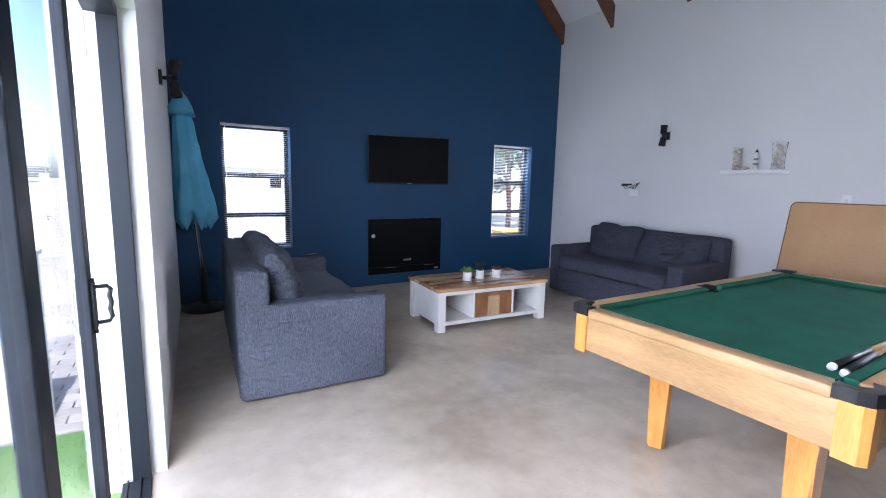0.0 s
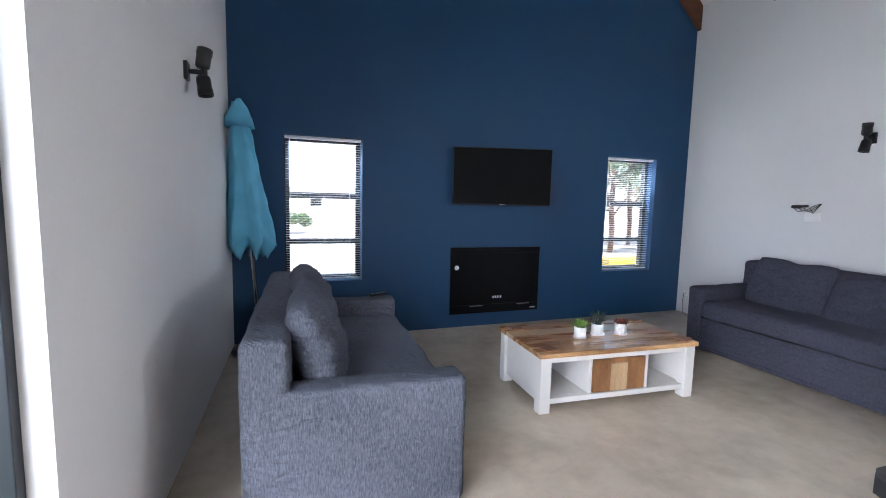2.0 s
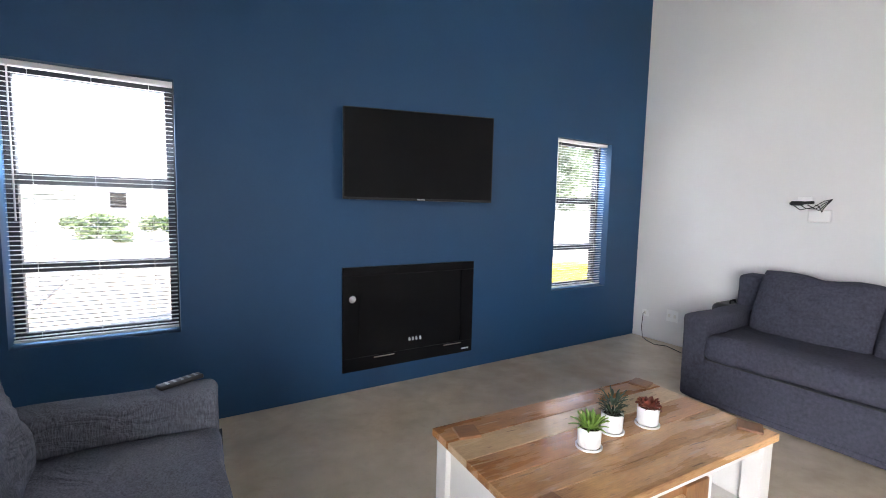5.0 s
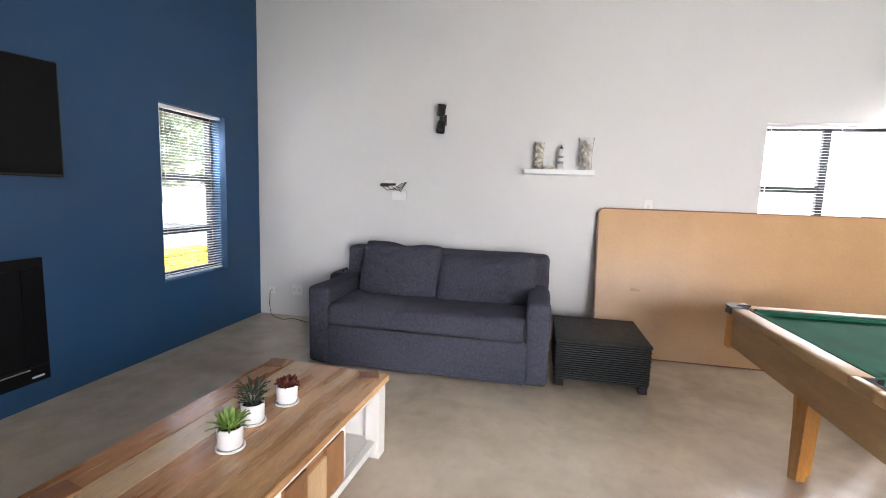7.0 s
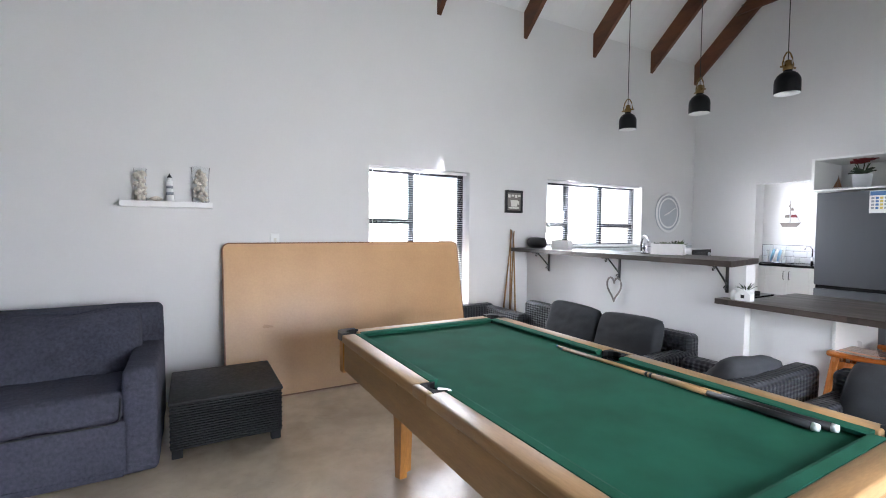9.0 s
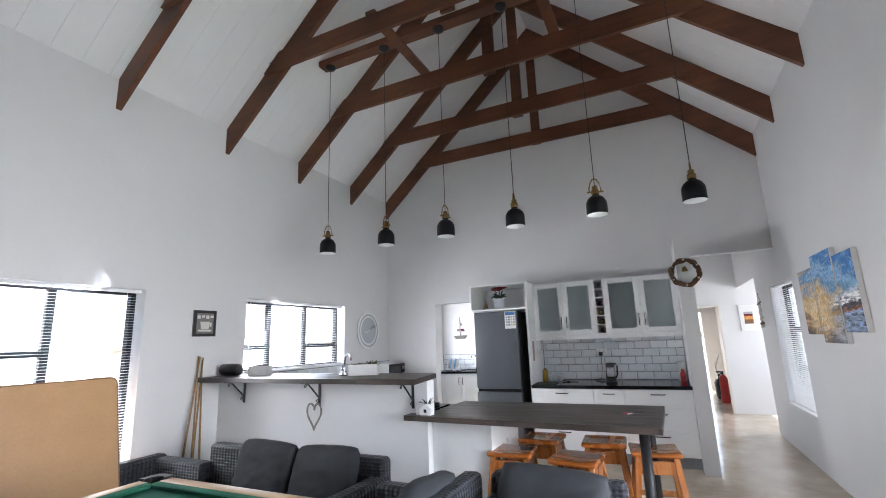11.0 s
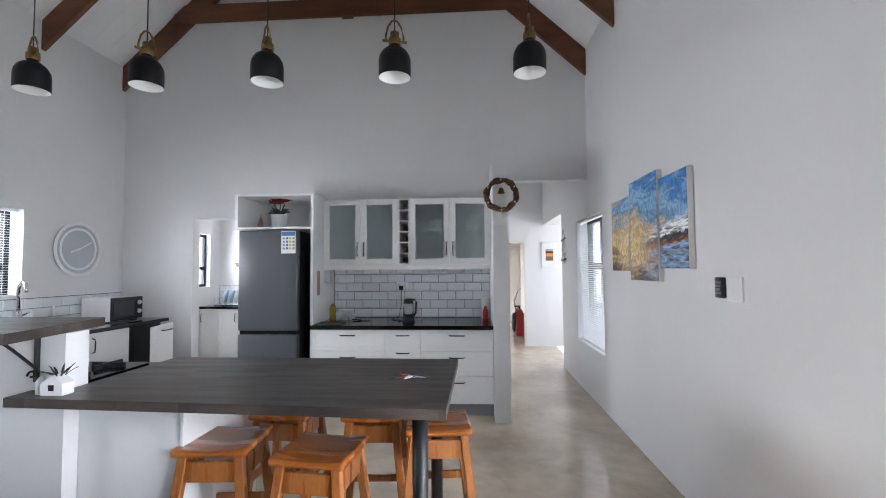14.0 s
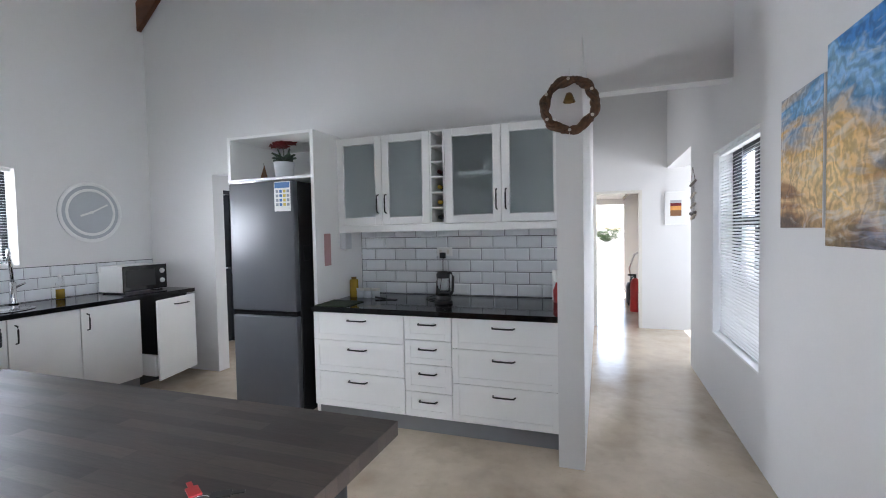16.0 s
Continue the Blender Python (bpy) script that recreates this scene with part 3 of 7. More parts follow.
north = solid("wall_north", join(pierced(XW, XE, 0, ZE, [WL, WR, (2.48, 3.500, 0.20, 0.855)], YN, YN + TH, 0), prism([(XW, ZE), (XE, ZE), (XA, ZA)], YN, YN + TH)), M["blue"], "navy blue painted gable wall with two windows", "wall", kind="structure")
east = solid("wall_east", pierced(Y_SC, YN + TH, 0, ZE + 0.05, [W1, W2, (-5.53, -4.70, 0.0, 2.06), (-6.17, -5.57, 1.20, 2.05)], XE, XE + TH, 1), M["white"], "white plastered side wall with windows", "wall", kind="structure")
west = solid("wall_west", pierced(Y_HALL, YN + TH, 0, ZE + 0.05, [DOOR, W3, (Y_HALL, -5.87, 0.0, 2.28)], XW - TH, XW, 1), M["white"], "white plastered wall with a sliding door opening", "wall", kind="structure")
for v in west.data.vertices:  # the room narrows a little towards the blue wall
    if v.co.x > XW - 0.01 and v.co.y > DOOR[1] - 0.01:
        v.co.x += -0.045 + 0.033 * (v.co.y - DOOR[1])
west.data.update()
south = solid("wall_south", join(pierced(XW, XE, 0, ZE, [(0.14, 1.12, 0, 2.488), (3.97, 4.88, 0, 2.094)], YS - 0.14, YS, 0), prism([(XW, ZE), (XE, ZE), (XA, ZA)], YS - 0.14, YS)), M["white"], "white plastered kitchen gable wall", "wall", kind="structure")
wing = solid("wall_wing", join(bx((1.12, YS, 0), (1.272, -3.385, 2.582)), bx((1.12, Y_HALL, 0), (1.272, YS - 0.142, 3.4))), M["white"], "white plastered stub wall beside the kitchen run", "wall", kind="structure")
hall = solid("wall_hall_end", pierced(-1.8, 4.2, 0, 3.4, [(0.46, 1.115, 0, 1.99)], Y_HALL - 0.14, Y_HALL, 0), M["white"], "white wall at the end of the passage", "wall", kind="structure")
solid("wall_alcove", join(pierced(Y_HALL, -5.87, 0, 3.4, [(-7.2, -6.2, 0.9, 2.0)], -1.94, -1.8, 1), bx((-1.94, -5.87, 0), (XW - TH, -5.73, 3.4))), M["white"], "white plain alcove walls", "wall", kind="structure")
solid("ceiling_hall", join(bx((XW, Y_HALL, 3.4), (1.272, YS - 0.145, 3.5)), bx((-1.94, Y_HALL, 2.30), (XW - TH, -5.73, 2.40))), M["white"], "white plain passage ceiling", "ceiling", kind="structure")
solid("wall_scullery", join(bx((1.275, Y_SC - 0.14, 0), (XE + TH, Y_SC, 2.6)), bx((3.0, Y_SC, 0), (3.12, YS - 0.145, 2.6))), M["white"], "white plain scullery walls", "wall", kind="structure")
solid("ceiling_scullery", bx((3.0, Y_SC, 2.6), (XE + TH, YS - 0.145, 2.7)), M["white"], "white plain scullery ceiling", "ceiling", kind="structure")
solid("wall_garage", join(bx((0.02, Y_GAR, 0), (0.16, Y_HALL - 0.145, 2.7)), bx((4.06, Y_GAR, 0), (4.2, Y_HALL - 0.145, 2.7)), pierced(0.02, 4.2, 0, 2.7, [(0.51, 3.2, 0, 2.0)], Y_GAR - 0.2, Y_GAR - 0.005, 0)), M["white"], "white plain garage walls", "wall", kind="structure")
solid("ceiling_garage", bx((0.02, Y_GAR - 0.2, 2.7), (4.2, Y_HALL - 0.145, 2.8)), M["white"], "white plain garage ceiling", "ceiling", kind="structure")


def ceiling_side(sign):
    """One slope of narrow tongued boards that run from ridge to eaves."""
    bms = []
    x_eave = XE + 0.2 if sign > 0 else XW - 0.2
    n = 46
    step = (YN + 0.2 - (YS - 0.1)) / n
    for i in range(n):
        y = YS - 0.1 + i * step
        ze = ZE - SL * 0.2
        bms.append(prism([(XA, ZA), (x_eave, ze), (x_eave, ze + 0.05), (XA, ZA + 0.05)], y + 0.0012, y + step - 0.0012))
    bms.append(prism([(XA, ZA + 0.045), (x_eave, ZE - SL * 0.2 + 0.045), (x_eave, ZE - SL * 0.2 + 0.2), (XA, ZA + 0.2)], YS - 0.3, YN + 0.5))
    return join(*bms)


solid("ceiling_east", ceiling_side(1), M["ceil"], "white boarded sloping ceiling", "ceiling", kind="structure")
solid("ceiling_west", ceiling_side(-1), M["ceil"], "white boarded sloping ceiling", "ceiling", kind="structure")

# window sills and door reveals
for nm, (y0, y1, z0, z1) in (("sill_east", W1), ("sill_kitchen", W2)):
    solid(nm, bx((XE - 0.004, y0, z0 - 0.003), (XE + 0.12, y1, z0 + 0.014), 0.003), M["white_lacq"], "white painted window sill", "sill", kind="structure")
solid("sill_passage", bx((XW - 0.12, W3[0], W3[2] - 0.003), (XW + 0.004, W3[1], W3[2] + 0.014), 0.003), M["white_lacq"], "white painted window sill", "sill", kind="structure")


# ---- windows and blinds ----
def window(name, m, w, h, mullions, transoms, label):
    """Aluminium window in its own plane: x along, z up, the room on the -y side. transoms: (x0, x1, z)."""
    t = thing(name, m, label, "window", kind="structure")
    f = 0.045
    bars = [bx((0, -0.03, 0), (w, 0.03, f), 0.003), bx((0, -0.03, h - f), (w, 0.03, h), 0.003), bx((0, -0.03, f), (f, 0.03, h - f), 0.003), bx((w - f, -0.03, f), (w, 0.03, h - f), 0.003)]
    part("window_frame", join(*bars), M["alu"], t, "dark aluminium frame")
    xs = [0, *mullions, w]
    for x in mullions:
        part("mullion", bx((x - 0.03, -0.028, f), (x + 0.03, 0.028, h - f), 0.003), M["alu"], t)
    for x0, x1, z in transoms:
        part("transom", bx((x0 + 0.03, -0.026, z - 0.03), (x1 - 0.03, 0.026, z + 0.03), 0.003), M["alu"], t)
    for a, b in zip(xs, xs[1:]):
        zs = sorted({0, h, *[z for x0, x1, z in transoms if x0 <= a + 0.01 and x1 >= b - 0.01]})
        for c, d in zip(zs, zs[1:]):
            p = part("pane", bx((a + 0.02, -0.003, c + 0.02), (b - 0.02, 0.003, d - 0.02)), M["glass"], t)
            p.visible_shadow = False
    return t


def blind(m, w, h, tilt, label, drop=None):
    """Venetian blind hanging in a reveal: x along, z up from the sill, the room on the -y side."""
    t = thing("venetian_blind", m, label, "blind")
    part("headrail", bx((0.006, -0.02, h - 0.03), (w - 0.006, 0.02, h - 0.002), 0.003), M["slat"], t)
    part("bottom_rail", bx((0.008, -0.012, 0.016), (w - 0.008, 0.012, 0.030), 0.003), M["slat"], t)
    for x in (0.12, w / 2, w - 0.12):
        part("cord", cyl((x, 0, 0.03), (x, 0, h - 0.03), 0.0011, n=6), M["slat"], t)
    part("wand", cyl((0.05, -0.026, h * 0.45), (0.05, -0.026, h - 0.03), 0.004, n=8), M["slat"], t)
    bm = bmesh.new()
    prof = [(-0.0125, 0.0), (-0.006, 0.0016), (0.0, 0.0022), (0.006, 0.0016), (0.0125, 0.0)]
    top = [(bm.verts.new((0.01, y, z)), bm.verts.new((w - 0.01, y, z))) for y, z in prof]
    bot = [(bm.verts.new((0.01, y, z - 0.0006)), bm.verts.new((w - 0.01, y, z - 0.0006))) for y, z in prof]
    for a, b in zip(top, top[1:]):
        bm.faces.new((a[0], a[1], b[1], b[0]))
    for a, b in zip(bot, bot[1:]):
        bm.faces.new((b[0], b[1], a[1], a[0]))
    for k in (0, -1):
        bm.faces.new((top[k][0], top[k][1], bot[k][1], bot[k][0]))
    bmesh.ops.recalc_face_normals(bm, faces=bm.faces[:])
    me = mesh_of("slat", bm, M["slat"], True)
    n = int((h - 0.075) / 0.024)
    for i in range(n):
        piece("slat", me, t, (0, 0, 0.045 + i * 0.024), (radians(tilt), 0, 0))
    return t


def in_north(r, depth):
    return pose(r[0], YN + depth, r[2])


def in_east(r, depth):
    return pose(XE + depth, r[1], r[2], 0, 0, -90)


def in_west(r, depth):
    return pose(XW - depth, r[0], r[2], 0, 0, 90)


h = WL[3] - WL[2]
window("window_1", in_north(WL, 0.17), WL[1] - WL[0], h, [], [(0, WL[1] - WL[0], h * 0.275), (0, WL[1] - WL[0], h * 0.60)], "narrow three-pane dark aluminium window")
blind(in_north(WL, 0.07), WL[1] - WL[0], h, 4, "white venetian blind with open slats")
h = WR[3] - WR[2]
window("window_2", in_north(WR, 0.17), WR[1] - WR[0], h, [], [(0, WR[1] - WR[0], h * 0.275), (0, WR[1] - WR[0], h * 0.60)], "narrow three-pane dark aluminium window")
blind(in_north(WR, 0.07), WR[1] - WR[0], h, 8, "white venetian blind with open slats")
w, h = W1[1] - W1[0], W1[3] - W1[2]
window("window_3", in_east(W1, 0.17), w, h, [w * 0.45], [(0, w * 0.45, h * 0.635)], "tall dark aluminium window behind a tan board")
blind(in_east(W1, 0.07), w, h, 5, "white venetian blind with open slats")
w, h = W2[1] - W2[0], W2[3] - W2[2]
window("window_4", in_east(W2, 0.17), w, h, [w * 0.27, w * 0.62], [(0, w * 0.27, h * 0.34), (w * 0.62, w, h * 0.34)], "wide dark aluminium kitchen window")
blind(in_east(W2, 0.07), w, h, 5, "white venetian blind with open slats over the sink")
w, h = W3[1] - W3[0], W3[3] - W3[2]
window("window_5", in_west(W3, 0.17), w, h, [w * 0.5], [(0, w * 0.5, h * 0.3), (w * 0.5, w, h * 0.3), (0, w * 0.5, h * 0.62), (w * 0.5, w, h * 0.62)], "dark aluminium passage window")
blind(in_west(W3, 0.06), w, h, 32, "white venetian blind with half open slats")

W6 = (-6.17, -5.57, 1.20, 2.05)
window("window_6", in_east(W6, 0.10), 0.60, 0.85, [], [(0, 0.60, 0.30)], "small dark aluminium scullery window")


# ---- sliding door ----
def sliding_door():
    y0, y1, z1 = DOOR[0], DOOR[1], DOOR[3]
    t = thing("door_1", pose(0, 0, 0), "dark aluminium sliding glass door left ajar", "sliding door", kind="structure")
    part("door_frame", join(bx((-0.040, y1 - 0.045, 0), (0.030, y1, z1), 0.003), bx((-0.079, y0, 0), (0.030, y0 + 0.045, z1), 0.003), bx((-0.079, y0 + 0.045, z1 - 0.05), (0.030, y1 - 0.045, z1), 0.003)), M["alu"], t)
    part("track", join(bx((-0.079, y0 + 0.045, 0.0), (0.034, y1 - 0.045, 0.016), 0.002), bx((-0.061, y0 + 0.045, 0.016), (-0.055, y1 - 0.045, 0.026)), bx((-0.011, y0 + 0.045, 0.016), (-0.005, y1 - 0.045, 0.026))), M["alu"], t)
    for name, x, a, b in (("sliding_leaf", -0.058, 0.02, 1.90), ("fixed_leaf", -0.008, y0 + 0.045, 1.06)):
        z0, zt = 0.028, z1 - 0.05
        leaf = part(name, join(bx((x - 0.018, a, z0), (x + 0.018, a + 0.075, zt), 0.003), bx((x - 0.018, b - 0.075, z0), (x + 0.018, b, zt), 0.003), bx((x - 0.018, a + 0.075, z0), (x + 0.018, b - 0.075, z0 + 0.09), 0.003), bx((x - 0.018, a + 0.075, zt - 0.075), (x + 0.018, b - 0.075, zt), 0.003)), M["alu"], t)
        g = part("pane", bx((x - 0.004, a + 0.07, z0 + 0.085), (x + 0.004, b - 0.07, zt - 0.07)), M["door_glass"], leaf)
        g.visible_shadow = False
        if name == "sliding_leaf":
            part("handle", join(bx((x + 0.018, b - 0.060, 0.945), (x + 0.030, b - 0.025, 1.085), 0.004), cyl((x + 0.024, b - 0.042, 0.93), (x + 0.024, b - 0.042, 1.10), 0.006, n=8), tube([(x + 0.026, b - 0.042, 1.072), (x + 0.058, b - 0.034, 1.072), (x + 0.066, b - 0.032, 1.062), (x + 0.062, b - 0.033, 1.04), (x + 0.066, b - 0.032, 1.02), (x + 0.062, b - 0.033, 1.0), (x + 0.066, b - 0.032, 0.975), (x + 0.058, b - 0.034, 0.962), (x + 0.026, b - 0.042, 0.962)], 0.0065, 8)), M["black"], leaf, "black D-shaped pull handle")


sliding_door()
solid("trim_outer_pier", bx((-0.20, 2.592, -0.124), (-0.083, 2.86, 2.35), 0.006), M["outer"], "white plastered pier outside the sliding door", "pier", kind="structure")
# scullery back door in the east wall
bd = thing("door_2", pose(XE + 0.06, -5.53, 0, 0, 0, 90), "black stable door with a glazed upper half", "door", kind="structure")
part("door_frame", join(bx((0, -0.04, 0), (0.05, 0.05, 2.06), 0.003), bx((0.78, -0.04, 0), (0.83, 0.05, 2.06), 0.003), bx((0.05, -0.04, 2.01), (0.78, 0.05, 2.06), 0.003)), M["alu"], bd)
part("leaf", join(bx((0.05, -0.02, 0.01), (0.78, 0.025, 1.0), 0.003), bx((0.05, -0.02, 1.02), (0.15, 0.025, 2.0), 0.003), bx((0.68, -0.02, 1.02), (0.78, 0.025, 2.0), 0.003), bx((0.15, -0.02, 1.02), (0.68, 0.025, 1.12), 0.003), bx((0.15, -0.02, 1.9), (0.68, 0.025, 2.0), 0.003), bx((0.15, -0.018, 1.48), (0.68, 0.022, 1.53), 0.003)), M["alu"], bd)
part("handle", join(bx((0.70, 0.025, 0.9), (0.74, 0.04, 1.2), 0.003), tube([(0.72, 0.04, 1.08), (0.72, 0.08, 1.08), (0.60, 0.08, 1.08)], 0.009)), M["chrome"], bd, "chrome lever handle")
g = part("pane", bx((0.14, -0.002, 1.11), (0.69, 0.004, 1.91)), M["glass"], bd)
g.visible_shadow = False
# painted steel frame of the garage door opening
solid("door_frame_garage", join(bx((0.46, Y_HALL - 0.15, 0), (0.50, Y_HALL + 0.012, 1.99), 0.004), bx((1.075, Y_HALL - 0.15, 0), (1.115, Y_HALL + 0.012, 1.99), 0.004), bx((0.50, Y_HALL - 0.15, 1.95), (1.075, Y_HALL + 0.012, 1.99), 0.004)), M["cream"], "cream painted steel door frame", "door frame", kind="structure")


# ---- roof trusses ----
def truss(y):
    """Rafters, collar tie and king post of stained timber in one plane."""
    t = thing("roof_truss", pose(0, y, 0), "dark stained pine roof truss on the walls", "roof truss", "roof trusses")
    d = 0.05 / 2
    dz = 0.30
    for s in (1, -1):
        xw = XE - 0.004 if s > 0 else XW + 0.004
        z_at = ZE + SL * (XE - XA) - SL * abs(xw - XA) - 0.006
        part("rafter", prism([(xw, z_at), (xw, z_at - dz), (XA, ZA - 0.006 - dz), (XA, ZA - 0.006)], -d, d), M["truss"], t)
    xc = (ZE + SL * (XE - XA) - 4.50 - 0.2) / SL
    part("collar_tie", prism([(XA - 2.23, 4.50), (XA + 2.23, 4.50), (XA + 2.01, 4.715), (XA - 2.01, 4.715)], d + 0.001, d + 0.039), M["truss"], t)
    part("king_post", prism([(XA - 0.07, 4.52), (XA + 0.07, 4.52), (XA + 0.07, ZA - 0.09), (XA - 0.07, ZA - 0.09)], -d - 0.039, -d - 0.001), M["truss"], t)
    for s in (1, -1):
        for k in (0, 1):
            x = XA + s * (xc + 0.06 + 0.09 * k)
            part("bolt", cyl((x, d + 0.039, 4.60 + 0.03 * k), (x, d + 0.049, 4.60 + 0.03 * k), 0.013, n=8), M["steel"], t)
    return t


first = truss(-4.262)
for y in (-3.215, -2.048, -0.893, 0.275, 1.44, 2.59, 3.74, 4.88, 5.845):
    copy_thing(first, pose(0, y, 0))
for x in (3.755, 2.18):
    solid("brace_board", bx((x - 0.055, -2.10, 4.718), (x + 0.055, -0.82, 4.756), 0.003), M["truss"], "dark stained brace board across two roof trusses", "brace board", "brace boards")
solid("lamp_beam", bx((0.95, -1.385 - 0.07, 4.758), (4.83, -1.385 + 0.07, 4.83), 0.004), M["truss"], "dark stained beam that carries the pendant lamps", "beam")


# ---- pendant lamps ----
def pendant(x):
    t = thing("pendant_lamp", pose(x, -1.385, 2.485), "black dome pendant lamp with brass cap and white inside", "pendant lamp", "pendant lamps over the bar")
    out = [(0.084, 0.0), (0.086, 0.004), (0.086, 0.085), (0.082, 0.112), (0.066, 0.140), (0.044, 0.158), (0.030, 0.164), (0.028, 0.176)]
    ins = [(0.024, 0.152), (0.058, 0.136), (0.077, 0.108), (0.081, 0.085), (0.0815, 0.001)]
    part("shade", lathe(out, 28), M["shade_black"], t, "satin black metal shade", True)
    part("inside", lathe([(0.084, 0.0), *ins[::-1], (0.0, 0.150)], 28), M["white_lacq"], t, "white enamel inside", True)
    part("cap", lathe([(0.030, 0.176), (0.033, 0.180), (0.033, 0.212), (0.024, 0.220), (0.024, 0.245), (0.010, 0.254), (0.0, 0.256)], 20), M["brass"], t, "aged brass cap", True)
    part("bail", tube([(-0.046, 0, 0.195), (-0.048, 0, 0.225), (-0.036, 0, 0.275), (-0.016, 0, 0.308), (0, 0, 0.314), (0.016, 0, 0.308), (0.036, 0, 0.275), (0.048, 0, 0.225), (0.046, 0, 0.195)], 0.0055, 8), M["brass"], t, "brass bail handle", True)
    for a in (-0.066, 0.033):
        part("wing_nut", cyl((a, 0, 0.198), (a + 0.033, 0, 0.198), 0.007, n=8), M["brass"], t)
    part("bulb", lathe([(0.0, 0.035), (0.020, 0.044), (0.028, 0.068), (0.020, 0.10), (0.013, 0.125), (0.013, 0.15)], 14), M["paper"], t, "unlit white bulb", True)
    part("flex", cyl((0, 0, 0.255), (0, 0, 4.735 - 2.485), 0.0035, n=6), M["black"], t)
    part("ceiling_rose", lathe([(0.06, 4.757 - 2.485), (0.06, 4.732 - 2.485), (0.03, 4.718 - 2.485), (0.0, 4.716 - 2.485)], 20), M["black"], t, "", True)
    return t


for i, x in enumerate((4.709, 3.952, 3.272, 2.580, 1.876, 1.160)):
    p = pendant(x)
    p.rotation_euler = (0, 0, radians((10, -20, 70, 95, 15, 80)[i]))


# ---- sofas ----
def sofa(m, fab, label, seed, L=1.87, D=0.95, back=0.852):
    """Two-seat slipcovered sofa: front on -y, base at z 0."""
    t = thing("sofa", m, label, "sofa")
    aw = 0.17
    part("base", soft((-L / 2 + aw * 0.4, -D / 2 + 0.012, 0.012), (L / 2 - aw * 0.4, D / 2 - 0.05, 0.33), 0.02, 0.006, 8, seed), fab, t, "", True)
    part("skirt_hem", bx((-L / 2 + aw, -D / 2 + 0.006, 0.012), (L / 2 - aw, -D / 2 + 0.02, 0.05), 0.004), fab, t)
    part("seat_cushion", soft((-L / 2 + aw - 0.005, -D / 2 - 0.005, 0.325), (L / 2 - aw + 0.005, D / 2 - 0.22, 0.50), 0.045, 0.016, 12, seed + 1, 6.0), fab, t, "", True)
    # piped seam whose dark colour also draws the shade in the gap below the cushion
    part("piping", tube([(-L / 2 + aw + 0.012, -D / 2 - 0.008, 0.345), (-L / 2 + aw + 0.03, -D / 2 - 0.010, 0.330), (0.0, -D / 2 - 0.011, 0.327), (L / 2 - aw - 0.03, -D / 2 - 0.010, 0.330), (L / 2 - aw - 0.012, -D / 2 - 0.008, 0.345), (L / 2 - aw - 0.006, -D / 2 - 0.004, 0.47)], 0.005, 6), M["cushion"], t, "piped seam darkened as the shaded gap under the cushion", True)
    for s in (-1, 1):
        x0, x1 = (s * L / 2, s * (L / 2 - aw))
        part("arm", soft((x0, -D / 2, 0.012), (x1, D / 2 - 0.02, 0.625), 0.035, 0.007, 7, seed + 3 + s), fab, t, "", True)
    part("backrest", soft((-L / 2 + 0.004, D / 2 - 0.20, 0.012), (L / 2 - 0.004, D / 2, back), 0.045, 0.008, 8, seed + 6), fab, t, "", True)
    for s in (-1, 1):
        w, hh, tl, zz = ((0.80, 0.54, 72, 0.70), (0.76, 0.54, 70, 0.685), (0.88, 0.50, 58, 0.65))[0 if seed == 0 else 1 if s < 0 else 2]
        c = pillow(w, hh, 0.27, seed + 8 + s, 36, 0.024, 0.04)
        moved(c, pose(s * 0.385 + 0.01 * seed, D / 2 - 0.315, zz, tl, 1.5 * s * (-1) ** seed, 2 * s))
        part("back_cushion", c, fab, t, "plump loose back cushion", True)
    return t


sofa(pose(1.006, 4.00, 0, 0, 0, 87.5), M["fabric"], "slate blue-grey woven slipcovered sofa along the wall", 0, D=0.97)
# same cover as the first sofa, coloured darker for the shade it stands in
sofa(pose(5.055, 3.72, 0, 0, 0, -90), M["fabric_shaded"], "slipcovered sofa with shade in its colour against the white wall", 1, back=0.875)


def remote(m, label):
    t = thing("remote_control", m, label, "remote control")
    part("body", bx((-0.022, -0.085, 0), (0.022, 0.085, 0.018), 0.006), M["black"], t, "", True)
    for i in range(5):
        part("button_row", bx((-0.014, -0.06 + i * 0.028, 0.0175), (0.014, -0.048 + i * 0.028, 0.020), 0.001), M["ink_grey"], t)


remote(pose(1.40, 4.865, 0.634, 0, 0, -62), "black remote control on the sofa arm")


